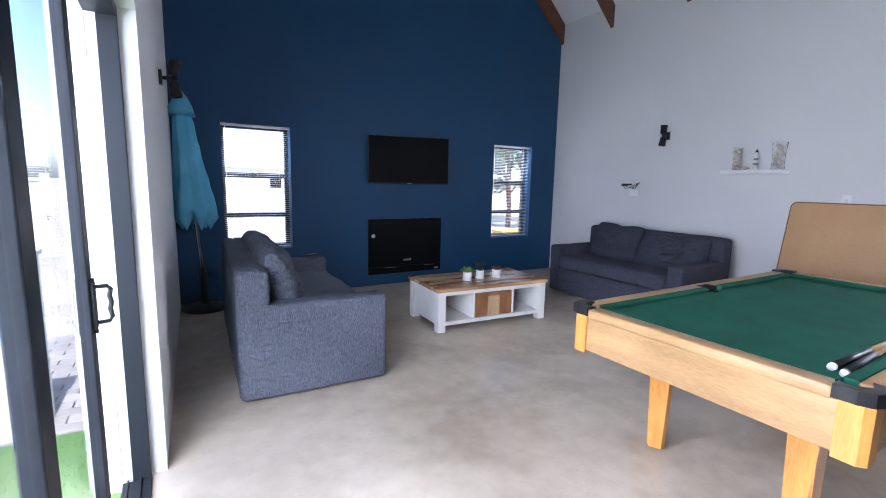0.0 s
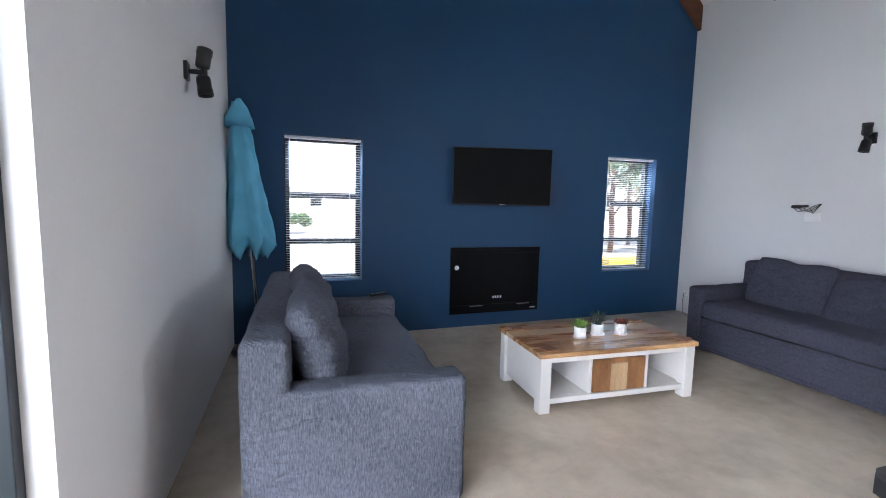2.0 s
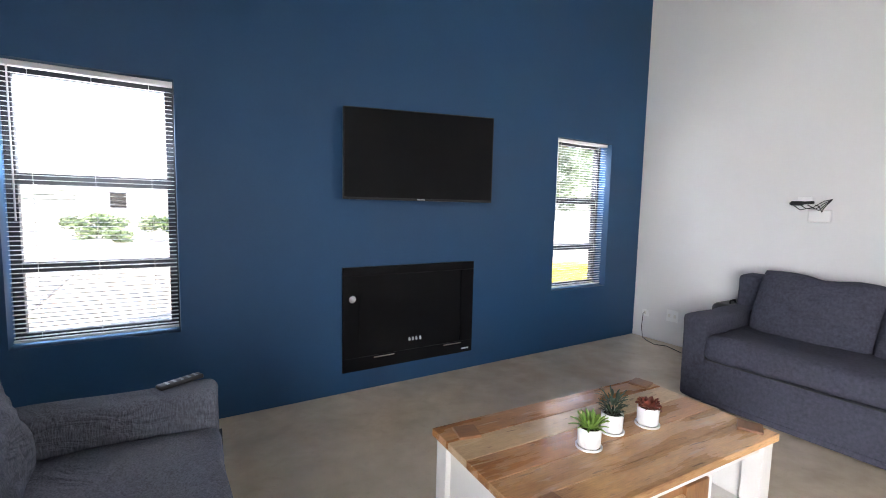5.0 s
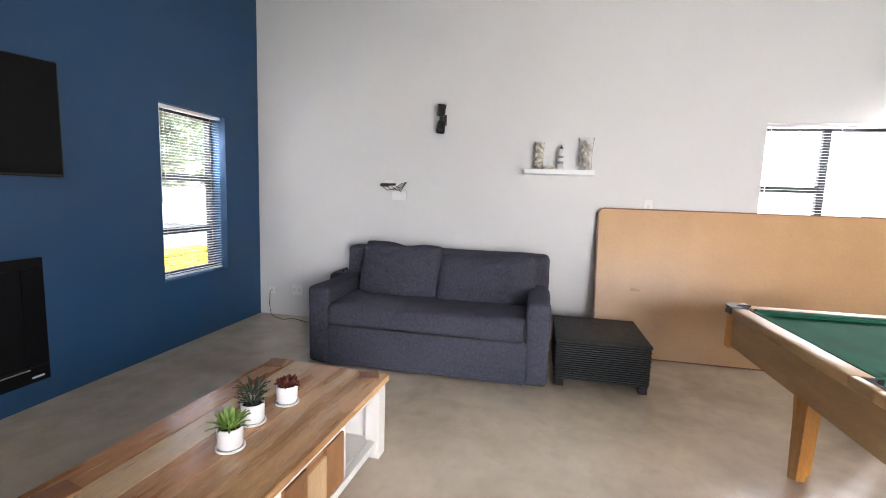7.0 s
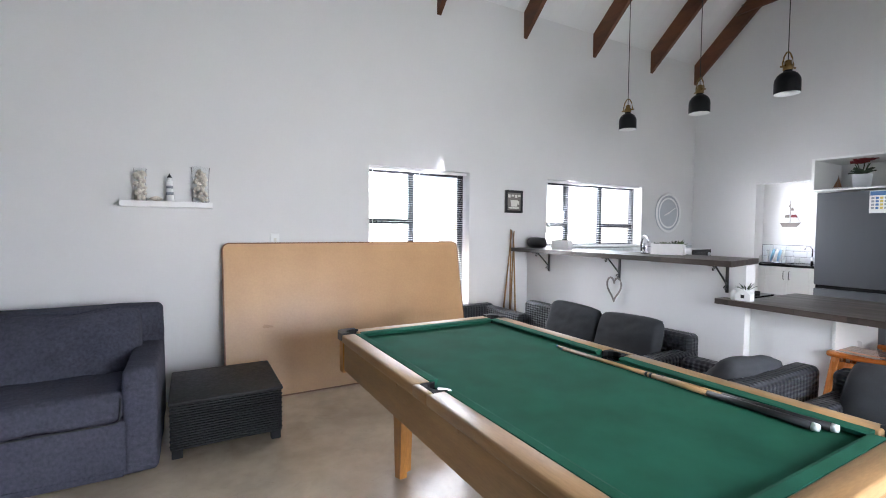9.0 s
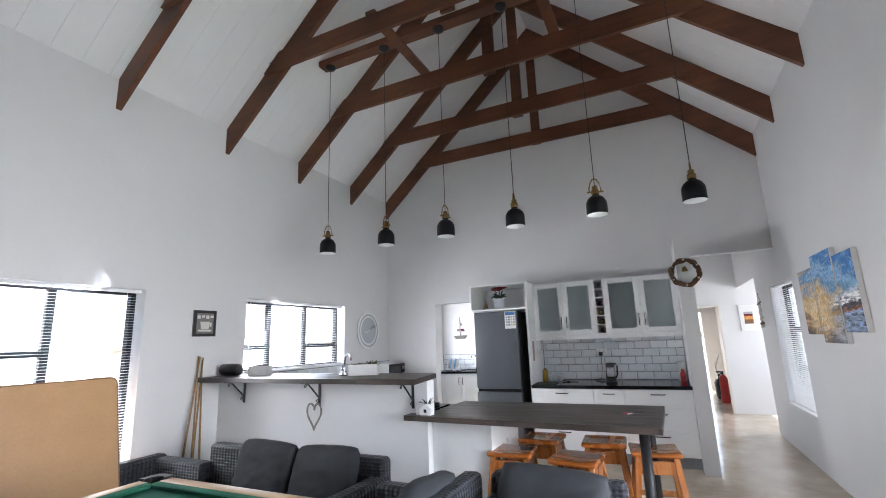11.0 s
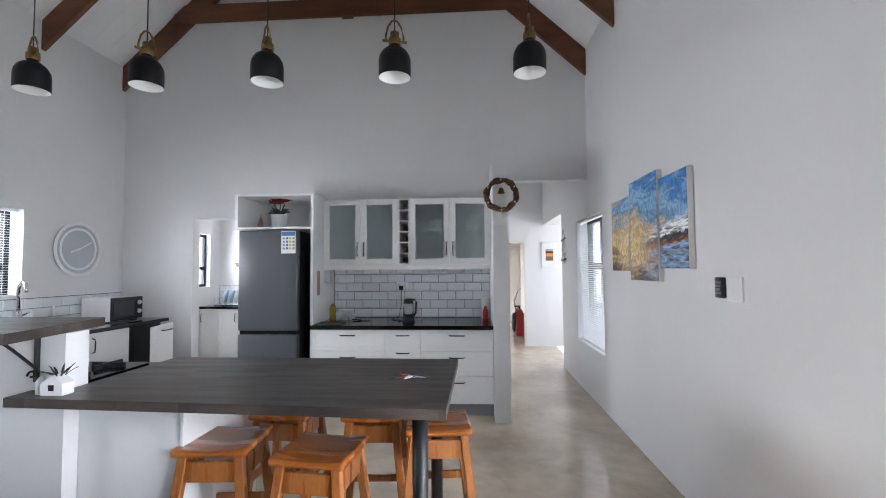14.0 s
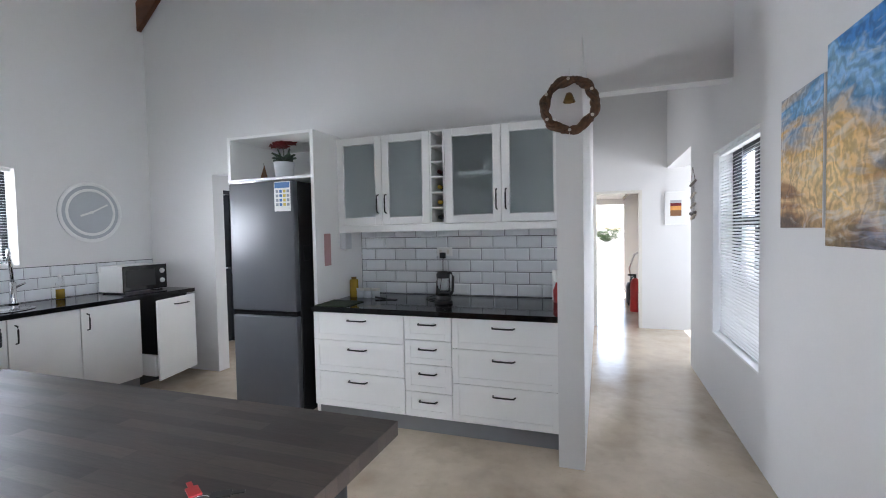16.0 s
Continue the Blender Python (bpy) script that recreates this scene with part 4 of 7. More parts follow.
# ---- coffee table ----
def coffee_table():
    t = thing("coffee_table", pose(2.932, 4.022, 0, 0, 0, -3.4), "white coffee table with a reclaimed wood top", "coffee table")
    L, D, H = 1.31, 0.70, 0.425
    cuts = [-D / 2, -0.21, -0.07, 0.075, 0.215, D / 2]
    for a, b, mm in zip(cuts, cuts[1:], ("plank", "plank", "plank_rust", "plank_pale", "plank_rust")):
        part("plank", bx((-L / 2, a + 0.0008, H - 0.032), (L / 2, b - 0.0008, H), 0.0025), M[mm], t, "worn pale top plank" if mm == "plank_pale" else "worn brown top plank")
    for sx in (-1, 1):
        for sy in (-1, 1):
            x, y = sx * (L / 2 - 0.055), sy * (D / 2 - 0.055)
            part("leg", bx((x - 0.04, y - 0.04, 0), (x + 0.04, y + 0.04, H - 0.033), 0.004), M["white_wood"], t)
    for sx in (-1, 1):
        x = sx * (L / 2 - 0.05)
        part("side_panel", bx((x - 0.012, -D / 2 + 0.095, 0.06), (x + 0.012, D / 2 - 0.095, H - 0.034), 0.003), M["white_wood"], t)
    for sy in (-1, 1):
        y = sy * (D / 2 - 0.05)
        part("rail", join(bx((-L / 2 + 0.095, y - 0.02, H - 0.075), (L / 2 - 0.095, y + 0.02, H - 0.034), 0.003), bx((-L / 2 + 0.095, y - 0.02, 0.06), (L / 2 - 0.095, y + 0.02, 0.098), 0.003)), M["white_wood"], t)
    part("shelf", bx((-L / 2 + 0.07, -D / 2 + 0.075, 0.080), (L / 2 - 0.07, D / 2 - 0.075, 0.097)), M["white_wood"], t)
    for sx in (-1, 1):
        x = sx * 0.235
        part("divider", bx((x - 0.012, -D / 2 + 0.04, 0.099), (x + 0.012, D / 2 - 0.04, H - 0.076), 0.003), M["white_wood"], t)
    for sy in (-1, 1):
        y = sy * (D / 2 - 0.045)
        d = part("drawer", bx((-0.215, y - 0.012 * sy - 0.012, 0.103), (0.215, y - 0.012 * sy + 0.012, H - 0.085), 0.002), M["plank_dark"], t, "drawer front of mixed reclaimed boards")
        for k, (a, b, mm) in enumerate(((-0.212, -0.075, "plank_dark"), (-0.073, 0.065, "plank_light"), (0.067, 0.212, "plank_dark"))):
            part("board", bx((a, y, 0.106), (b, y + sy * 0.014, H - 0.088 - 0.03 * (k == 1)), 0.002), M[mm], d)
    return t


coffee_table()


def leaf_bm(p, d, up, length, width, fold=0.3, n=4):
    """A pointed leaf from p along d, arching towards up."""
    bm = bmesh.new()
    p, d, up = Vector(p), Vector(d).normalized(), Vector(up)
    side = d.cross(up).normalized() if d.cross(up).length > 1e-3 else d.orthogonal()
    rows = []
    for i in range(n + 1):
        s = i / n
        c = p + d * length * s + up * length * fold * s * (1 - s)
        wv = width * (math.sin(math.pi * min(1, 0.12 + s * 0.88)) ** 0.7) * 0.5
        nrm = side.cross(d).normalized() * width * 0.14
        rows.append([bm.verts.new(c - side * wv + nrm), bm.verts.new(c - nrm), bm.verts.new(c + side * wv + nrm)])
    for a, b in zip(rows, rows[1:]):
        bm.faces.new((a[0], a[1], b[1], b[0]))
        bm.faces.new((a[1], a[2], b[2], b[1]))
    return bm


def rosette(count, length, width, z, rng, steep=(0.2, 1.3), spread=0.02):
    bms = []
    for i in range(count):
        a = i * 2.399 + rng.uniform(-0.2, 0.2)
        e = steep[0] + (steep[1] - steep[0]) * (i / count)
        d = (math.cos(a) * math.cos(e), math.sin(a) * math.cos(e), math.sin(e))
        bms.append(leaf_bm((spread * math.cos(a), spread * math.sin(a), z), d, (0, 0, 1), length * rng.uniform(0.8, 1.1), width))
    return join(*bms)


def pot_plant(x, y, kind, rng):
    words = {"leaf_lime": "bright lime green succulent in a white pot", "leaf_dark": "spiky dark green succulent in a white pot", "leaf_red": "russet red succulent in a white pot"}
    t = thing("potted_plant", pose(x, y, 0.425, 0, 0, rng.uniform(0, 360)), words[kind], "potted plant", "plants on the coffee table")
    part("saucer", lathe([(0.0, 0.0), (0.045, 0.0), (0.052, 0.004), (0.052, 0.012), (0.047, 0.012)], 24), M["pot"], t, "", True)
    part("pot", lathe([(0.0, 0.010), (0.040, 0.010), (0.044, 0.016), (0.046, 0.085), (0.042, 0.087), (0.041, 0.075), (0.0, 0.074)], 24), M["pot"], t, "", True)
    part("soil", lathe([(0.0, 0.0745), (0.041, 0.0745), (0.03, 0.079), (0.0, 0.080)], 18, (0, 0, 0)), M["soil"], t)
    if kind == "leaf_lime":
        bm = rosette(46, 0.062, 0.012, 0.085, rng, (0.05, 1.4))
    elif kind == "leaf_dark":
        bm = join(*[rosette(16, 0.05, 0.009, 0.08 + 0.022 * k, rng, (0.1, 1.2), 0.016 + 0.012 * (k % 2)) for k in range(4)])
    else:
        bm = rosette(34, 0.042, 0.022, 0.083, rng, (0.1, 1.4))
    part("leaves", bm, M[kind], t, "", True)


rng = random.Random(4)
pot_plant(2.757, 3.972, "leaf_lime", rng)
pot_plant(2.942, 4.008, "leaf_dark", rng)
pot_plant(3.132, 3.968, "leaf_red", rng)
for x, y, r in ((3.53, 4.27, 12), (3.505, 3.725, 25), (2.37, 3.785, 5), (2.40, 4.30, -15)):
    solid("coaster", bx((-0.048, -0.048, 0), (0.048, 0.048, 0.012), 0.003), M["coaster"], "square brown wooden coaster on the coffee table", "coaster", "coasters", m=pose(x, y, 0.4255, 0, 0, r))


# ---- television and gas fireplace ----
tv = thing("television", pose(2.922, 5.655, 1.396, 0, 0, -15.5), "large black flat television on a wall bracket", "television")
part("body", bx((-0.542, 0.0, 0.0), (0.542, 0.045, 0.618), 0.006), M["black"], tv)
part("screen", bx((-0.534, -0.003, 0.016), (0.534, 0.0015, 0.610), 0.001), M["screen"], tv, "dark glossy switched-off screen")
part("badge", bx((-0.03, -0.005, 0.004), (0.03, 0.0005, 0.011)), M["silver"], tv)
part("wall_bracket", join(bx((-0.2, 0.045, 0.2), (0.2, 0.07, 0.45), 0.004), bx((-0.05, 0.07, 0.27), (0.05, 0.19, 0.38), 0.004), moved(bx((-0.12, 0.155, 0.2), (0.12, 0.18, 0.45)), pose(0.04, 0.03, 0, 0, 0, 15.5))), M["black"], tv)

fp = thing("gas_fireplace", pose(2.990, YN, 0.150), "black built-in gas fireplace with a glass front", "fireplace")
for lo, hi in (((-0.567, -0.016, 0), (0.567, 0.004, 0.10)), ((-0.567, -0.016, 0.70), (0.567, 0.004, 0.765)), ((-0.567, -0.016, 0.10), (-0.44, 0.004, 0.70)), ((0.44, -0.016, 0.10), (0.567, 0.004, 0.70))):
    part("surround_panel", bx(lo, hi, 0.003), M["screen"], fp)
part("firebox", join(bx((-0.508, 0.205, 0.055), (0.508, 0.219, 0.70)), bx((-0.508, 0.006, 0.055), (-0.49, 0.205, 0.70)), bx((0.49, 0.006, 0.055), (0.508, 0.205, 0.70)), bx((-0.49, 0.006, 0.055), (0.49, 0.205, 0.09)), bx((-0.49, 0.006, 0.70), (0.49, 0.205, 0.70))), M["black"], fp)
part("pane", bx((-0.445, -0.010, 0.095), (0.445, -0.004, 0.705)), M["screen"], fp, "near-black reflecting glass")
part("burner_flames", join(*[lathe([(0.0, 0.0), (0.010, 0.010), (0.008, 0.025), (0.0, 0.036)], 8, (x, -0.016, 0.165)) for x in (-0.03, 0.0, 0.03, 0.065)]), M["silver"], fp, "small pale ceramic pebbles")
part("round_badge", moved(lathe([(0.0, 0.0), (0.027, 0.0), (0.024, 0.005), (0.0, 0.006)], 20), pose(-0.495, -0.0155, 0.535, 90)), M["silver"], fp, "round silver badge", True)
part("lower_vent", bx((-0.33, -0.022, 0.083), (-0.16, -0.016, 0.092), 0.001), M["chrome"], fp)
part("lower_vent", bx((0.28, -0.022, 0.083), (0.45, -0.016, 0.092), 0.001), M["chrome"], fp)
part("maker_plate", bx((0.46, -0.020, 0.028), (0.53, -0.016, 0.040), 0.001), M["silver"], fp)


# ---- closed garden umbrella in the corner ----
def umbrella():
    t = thing("garden_umbrella", pose(0.435, 5.60, 0), "closed turquoise garden umbrella standing in the corner", "umbrella")
    part("base", lathe([(0.0, 0.0), (0.225, 0.0), (0.235, 0.012), (0.22, 0.04), (0.08, 0.06), (0.04, 0.065), (0.0, 0.065)], 28), M["black"], t, "round black stand", True)
    part("stem", cyl((0, 0, 0.06), (0, 0, 0.42), 0.032), M["black"], t, "", True)
    part("knob", tube([(0.03, 0, 0.34), (0.075, 0, 0.34), (0.10, 0, 0.36)], 0.01), M["black"], t)
    part("pole", cyl((0, 0, 0.30), (-0.13, 0.08, 2.28), 0.018), M["chrome"], t, "thin metal pole", True)
    bm = bmesh.new()
    rows = []
    n, k = 72, 40
    for i in range(k + 1):
        s = i / k
        z = 2.25 - 1.33 * s
        ax = -0.13 + 0.13 * (2.28 - z) / 1.98
        r = 0.045 + 0.13 * s ** 0.8 if s < 0.93 else 0.165 - 0.9 * (s - 0.93)
        if 0.10 < s < 0.16:
            r *= 0.8
        ring = []
        for j in range(n):
            a = 2 * math.pi * j / n
            fold = 1.04 + 0.42 * (0.62 - abs(math.sin(3 * a + 0.7 * s + 0.8 * noise.noise((s * 2, 3.0, 0))))) * (0.25 + s) + 0.20 * noise.noise((math.cos(a) * 1.6, math.sin(a) * 1.6, s * 3)) + 0.07 * noise.noise((math.cos(a) * 5, math.sin(a) * 5, s * 11))
            sag = 0.75 * max(0.0, s - 0.78) * (abs(math.sin(3 * a + 0.7)) - 0.45)
            ring.append(bm.verts.new((ax + r * fold * math.cos(a), 0.05 + r * fold * math.sin(a) * 0.85, z + sag)))
        rows.append(ring)
    for a, b in zip(rows, rows[1:]):
        for j in range(n):
            bm.faces.new((a[j], a[(j + 1) % n], b[(j + 1) % n], b[j]))
    bm.faces.new(rows[0])
    bm.faces.new(rows[-1][::-1])
    bmesh.ops.recalc_face_normals(bm, faces=bm.faces[:])
    part("canopy", bm, M["turquoise"], t, "folded turquoise canvas canopy", True)
    vent = lathe([(0.02, 2.28), (0.07, 2.21), (0.11, 2.11), (0.125, 2.03), (0.09, 2.08), (0.05, 2.17)], 24, (-0.125, 0.055, 0), 0.35)
    part("vent_cap", vent, M["turquoise"], t, "", True)


umbrella()


# ---- twin spot wall lights ----
def wall_light(m, label):
    """Wall plate on the local y=0 plane, heads towards -y: one up, one down."""
    t = thing("wall_light", m, label, "wall light", "twin spot wall lights")
    part("wall_plate", bx((-0.035, -0.022, -0.05), (0.035, 0, 0.05), 0.004), M["black"], t)
    part("arm", cyl((0, -0.02, 0), (0, -0.09, 0), 0.014), M["black"], t, "", True)
    for s in (1, -1):
        b = pose(0, -0.10, 0.075 * s, 8 * s, 6, 0)
        h = part("spot_head", moved(lathe([(0.0, -0.057), (0.028, -0.056), (0.037, -0.048), (0.039, -0.03), (0.039, 0.018), (0.042, 0.022), (0.042, 0.056), (0.036, 0.058), (0.034, 0.035), (0.0, 0.03)], 20), b @ (pose(0, 0, 0) if s > 0 else pose(0, 0, 0, 180))), M["black"], t, "cylindrical black spot head", True)
        part("lens", moved(lathe([(0.0, 0.033), (0.033, 0.033), (0.033, 0.037), (0.0, 0.039)], 16), b @ (pose(0, 0, 0) if s > 0 else pose(0, 0, 0, 180))), M["chrome"], h)
    part("knuckle", cyl((0, -0.10, -0.04), (0, -0.10, 0.04), 0.018), M["black"], t, "", True)


wall_light(pose(XE, 3.865, 2.09, 0, 0, -90), "black twin spot wall light on the white wall")
wall_light(pose(0.147, 4.20, 2.125, 0, 0, 88), "black twin spot wall light beside the blue wall")


# ---- pool table ----
def pool_table():
    x0, x1, y0, y1, H = 1.952, 4.265, 0.605, 1.822, 0.792
    t = thing("pool_table", pose(0, 0, 0), "oak-look pool table with green felt and black pockets", "pool table")
    xm = (x0 + x1) / 2
    part("bed", bx((x0 + 0.06, y0 + 0.06, 0.735), (x1 - 0.06, y1 - 0.06, 0.763)), M["felt"], t, "green felt bed")
    c = 0.115
    rail, nose = 0.085, 0.047
    for a, b in ((x0 + c, xm - 0.062), (xm + 0.062, x1 - c)):
        for s, y in ((1, y0), (-1, y1)):
            r = part("rail_top", bx((a, y, 0.745), (b, y + s * rail, H), 0.008), M["maple"], t, "", True)
            part("cushion_rubber", prism([(y + s * rail, 0.764), (y + s * (rail + 0.035), 0.768), (y + s * (rail + nose), 0.786), (y + s * (rail + nose - 0.012), H - 0.001), (y + s * rail, H)], a + 0.012, b - 0.012, 0), M["felt"], r, "green cloth cushion")
    for s, x in ((1, x0), (-1, x1)):
        r = part("rail_top", bx((x, y0 + c, 0.745), (x + s * rail, y1 - c, H), 0.008), M["maple_y"], t, "", True)
        part("cushion_rubber", prism([(x + s * rail, 0.764), (x + s * (rail + 0.035), 0.768), (x + s * (rail + nose), 0.786), (x + s * (rail + nose - 0.012), H - 0.001), (x + s * rail, H)], y0 + c + 0.012, y1 - c - 0.012, 1), M["felt"], r, "green cloth cushion")
    for x, y, sx, sy in ((x0, y0, 1, 1), (x1, y0, -1, 1), (x0, y1, 1, -1), (x1, y1, -1, -1)):
        out = [(x + sx * c, y - sy * 0.004), (x + sx * 0.05, y - sy * 0.006), (x + sx * 0.012, y + sy * 0.010), (x - sx * 0.006, y + sy * 0.05), (x - sx * 0.004, y + sy * c), (x + sx * 0.045, y + sy * c)]
        cx, cy, r = x + sx * 0.088, y + sy * 0.088, 0.052
        arc = [(cx + sx * r * math.cos(math.radians(135 + 22.5 * k)), cy + sy * r * math.sin(math.radians(135 + 22.5 * k))) for k in range(9)]
        part("pocket_casting", prism(out + arc, 0.757, H + 0.010, 2), M["black"], t, "black plastic corner pocket")
        part("pocket_cup", lathe([(0.056, 0.7655), (0.050, 0.7652), (0.0, 0.7650)], 20, (cx, cy, 0)), M["gloss"], t)
        part("corner_block", prism([(x + sx * 0.035, y + sy * 0.012), (x + sx * 0.014, y + sy * 0.035), (x + sx * 0.014, y + sy * 0.10), (x + sx * 0.10, y + sy * 0.10), (x + sx * 0.10, y + sy * 0.012)], 0.555, 0.7565, 2), M["orange"], t, "honey coloured corner block")
    for s, y in ((1, y0), (-1, y1)):
        part("rail_bridge", bx((xm - 0.0615, y, 0.745), (xm + 0.0615, y + s * 0.034, H), 0.006), M["maple"], t, "", True)
        out = [(xm - 0.061, y + s * 0.0355), (xm + 0.061, y + s * 0.0355), (xm + 0.061, y + s * 0.10)]
        arc = [(xm + 0.05 * math.cos(math.radians(k * 30)), y + s * (0.10 - 0.050 * math.sin(math.radians(k * 30)))) for k in range(7)]
        part("side_pocket", prism(out + arc + [(xm - 0.061, y + s * 0.10)], 0.757, H - 0.002, 2), M["pocket"], t, "black plastic side pocket")
        part("pocket_cup", lathe([(0.05, 0.7655), (0.045, 0.7652), (0.0, 0.765)], 18, (xm, y + s * 0.098, 0)), M["gloss"], t)
    for s, y in ((1, y0), (-1, y1)):
        part("apron", bx((x0 + 0.10, y + s * 0.020, 0.57), (x1 - 0.10, y + s * 0.042, 0.744), 0.003), M["maple"], t)
        for k in range(4):
            x = x0 + 0.35 + k * (x1 - x0 - 0.7) / 3
            part("screw_cap", moved(lathe([(0.0, 0.004), (0.009, 0.003), (0.011, 0.0)], 10), pose(x, y + s * 0.0195, 0.725, 90 * s, 0, 0)), M["maple"], t)
    for s, x in ((1, x0), (-1, x1)):
        part("apron", bx((x + s * 0.020, y0 + 0.10, 0.57), (x + s * 0.042, y1 - 0.10, 0.744), 0.003), M["maple_y"], t)
    part("underside", bx((x0 + 0.06, y0 + 0.06, 0.60), (x1 - 0.06, y1 - 0.06, 0.62)), M["mdf_edge"], t)
    for sx, x in ((1, 2.375), (-1, 3.868)):
        for sy, y in ((1, 0.87), (-1, 1.575)):
            leg = join(prism([(x, 0.0), (x + sx * 0.075, 0.02), (x + sx * 0.095, 0.56), (x - sx * 0.035, 0.56)], y - 0.02, y + 0.02), prism([(y, 0.0), (y + sy * 0.075, 0.02), (y + sy * 0.095, 0.56), (y - sy * 0.035, 0.56)], x - 0.02 * sx, x + 0.012 * sx, 0))
            part("leg", leg, M["orange"], t, "tapered honey pine leg")
    return t


pool_table()


def cue(a, b, label, group=""):
    """A cue from its tip a to its butt b."""
    a, b = Vector(a), Vector(b)
    d = b - a
    t = thing("pool_cue", pose(0, 0, 0), label, "pool cue", group)
    part("shaft", cyl(a + d * 0.01, a + d * 0.47, 0.006, 0.0100, 12), M["maple"], t, "pale maple shaft", True)
    for k in (0.470, 0.488):
        part("joint", cyl(a + d * k, a + d * (k + 0.010), 0.0112, n=12), M["black"], t, "black joint ring", True)
    part("forearm", join(cyl(a + d * 0.480, a + d * 0.488, 0.0108, n=12), cyl(a + d * 0.498, a + d * 0.70, 0.0106, 0.0120, 12)), M["maple"], t, "pale maple forearm", True)
    part("splice", cyl(a + d * 0.58, a + d * 0.70, 0.0108, 0.0126, 4), M["black"], t, "black pointed splice")
    part("butt", cyl(a + d * 0.70, a + d * 0.985, 0.0122, 0.0145, 12), M["black"], t, "black butt", True)
    part("tip", cyl(a, a + d * 0.01, 0.0055, 0.006, 10), M["ink_blue"], t)
    part("bumper", cyl(a + d * 0.985, b, 0.015, 0.013, 12), M["white_lacq"], t, "white rubber bumper", True)


cue((3.42, 0.787, 0.770), (2.185, 0.800, 0.779), "two-piece pool cue lying on the green felt", "cues on the table")
cue((3.36, 0.812, 0.770), (2.150, 0.752, 0.779), "two-piece pool cue lying on the green felt", "cues on the table")
for k, (x, y, z, u, v) in enumerate(((5.765, -0.700, 1.44, 5.63, -0.60), (5.770, -0.720, 1.43, 5.70, -0.50), (5.762, -0.740, 1.40, 5.66, -0.72), (5.770, -0.755, 1.42, 5.73, -0.66))):
    a, b = Vector((u, v, 0.0)), Vector((x, y, z))
    t = thing("pool_cue", pose(0, 0, 0), "pale wooden pool cue leaning in the corner", "pool cue", "cues in the corner")
    part("shaft", cyl(a + (b - a) * 0.3, b, 0.011, 0.006, 12), M["maple"], t, "", True)
    part("butt", cyl(a, a + (b - a) * 0.3, 0.0145, 0.0112, 12), M["maple"] if k % 2 else M["black"], t, "", True)


# ---- tan board leaning on the wall ----
def leaning_board():
    w, hgt, r = 2.315, 1.33, 0.06
    ang = math.degrees(math.atan2(0.275, 1.30))
    t = thing("leaning_board", pose(5.465, 2.378, 0.004, 0, 0, -90) @ pose(0, 0, 0, -ang, 0, 0), "large tan table board with brown edging leaning on the wall", "board")
    def outline(g):
        pts = []
        for cx, cz, a0 in ((w - r, hgt - r, 0), (r, hgt - r, 90), (r, r, 180), (w - r, r, 270)):
            for k in range(7):
                a = math.radians(a0 + 15 * k)
                pts.append((cx + (r - g) * math.cos(a), cz + (r - g) * math.sin(a)))
        return pts
    part("edging", prism(outline(0.0), 0.0, 0.034), M["mdf_edge"], t, "dark brown edging", False)
    part("panel", prism(outline(0.012), -0.004, 0.038), M["mdf"], t, "smooth tan face")
    for x, z, a, c in ((0.33, 0.60, 0.030, 0.016), (0.37, 0.595, 0.016, 0.010), (1.1, 0.30, 0.012, 0.006)):
        part("stain", prism([(x + a * math.cos(k * 0.52), z + c * math.sin(k * 0.52) * (1 + 0.3 * math.sin(2 * k))) for k in range(12)], -0.0052, -0.0042), M["stain"], t, "faint brown stain")
    return t


leaning_board()


# ---- wicker things ----
def weave_material():
    m = mat("woven_black_wicker", (0.014, 0.015, 0.018), 0.38, 0.3, 30, 0.0, 90, tint=(0.045, 0.048, 0.058))
    n, l = m.node_tree.nodes, m.node_tree.links
    b = n["Principled BSDF"]
    tc = n.new("ShaderNodeTexCoord")
    prod = None
    for axis in (0, 1, 2):
        wv = n.new("ShaderNodeTexWave")
        wv.bands_direction = "XYZ"[axis]
        wv.inputs["Scale"].default_value = 9 if axis < 2 else 14
        wv.inputs["Distortion"].default_value = 0.6
        l.new(tc.outputs["Object"], wv.inputs["Vector"])
        if prod is None:
            prod = wv.outputs["Fac"]
        else:
            mu = n.new("ShaderNodeMath")
            mu.operation = "MULTIPLY" if axis == 1 else "ADD"
            l.new(prod, mu.inputs[0])
            l.new(wv.outputs["Fac"], mu.inputs[1])
            prod = mu.outputs[0]
    bp = n.new("ShaderNodeBump")
    bp.inputs["Strength"].default_value, bp.inputs["Distance"].default_value = 0.9, 0.008
    l.new(prod, bp.inputs["Height"])
    l.new(bp.outputs[0], b.inputs["Normal"])
    return m


M["weave"] = weave_material()


def strand(x0, x1, z, y, r, odd):
    """One horizontal woven strand on a panel's face."""
    k = max(2, int((x1 - x0) / 0.045))
    return tube([(x0 + j * (x1 - x0) / k, y - 0.006 * (0.9 if (odd + j) % 2 else -0.2), z) for j in range(k + 1)], r, 5)


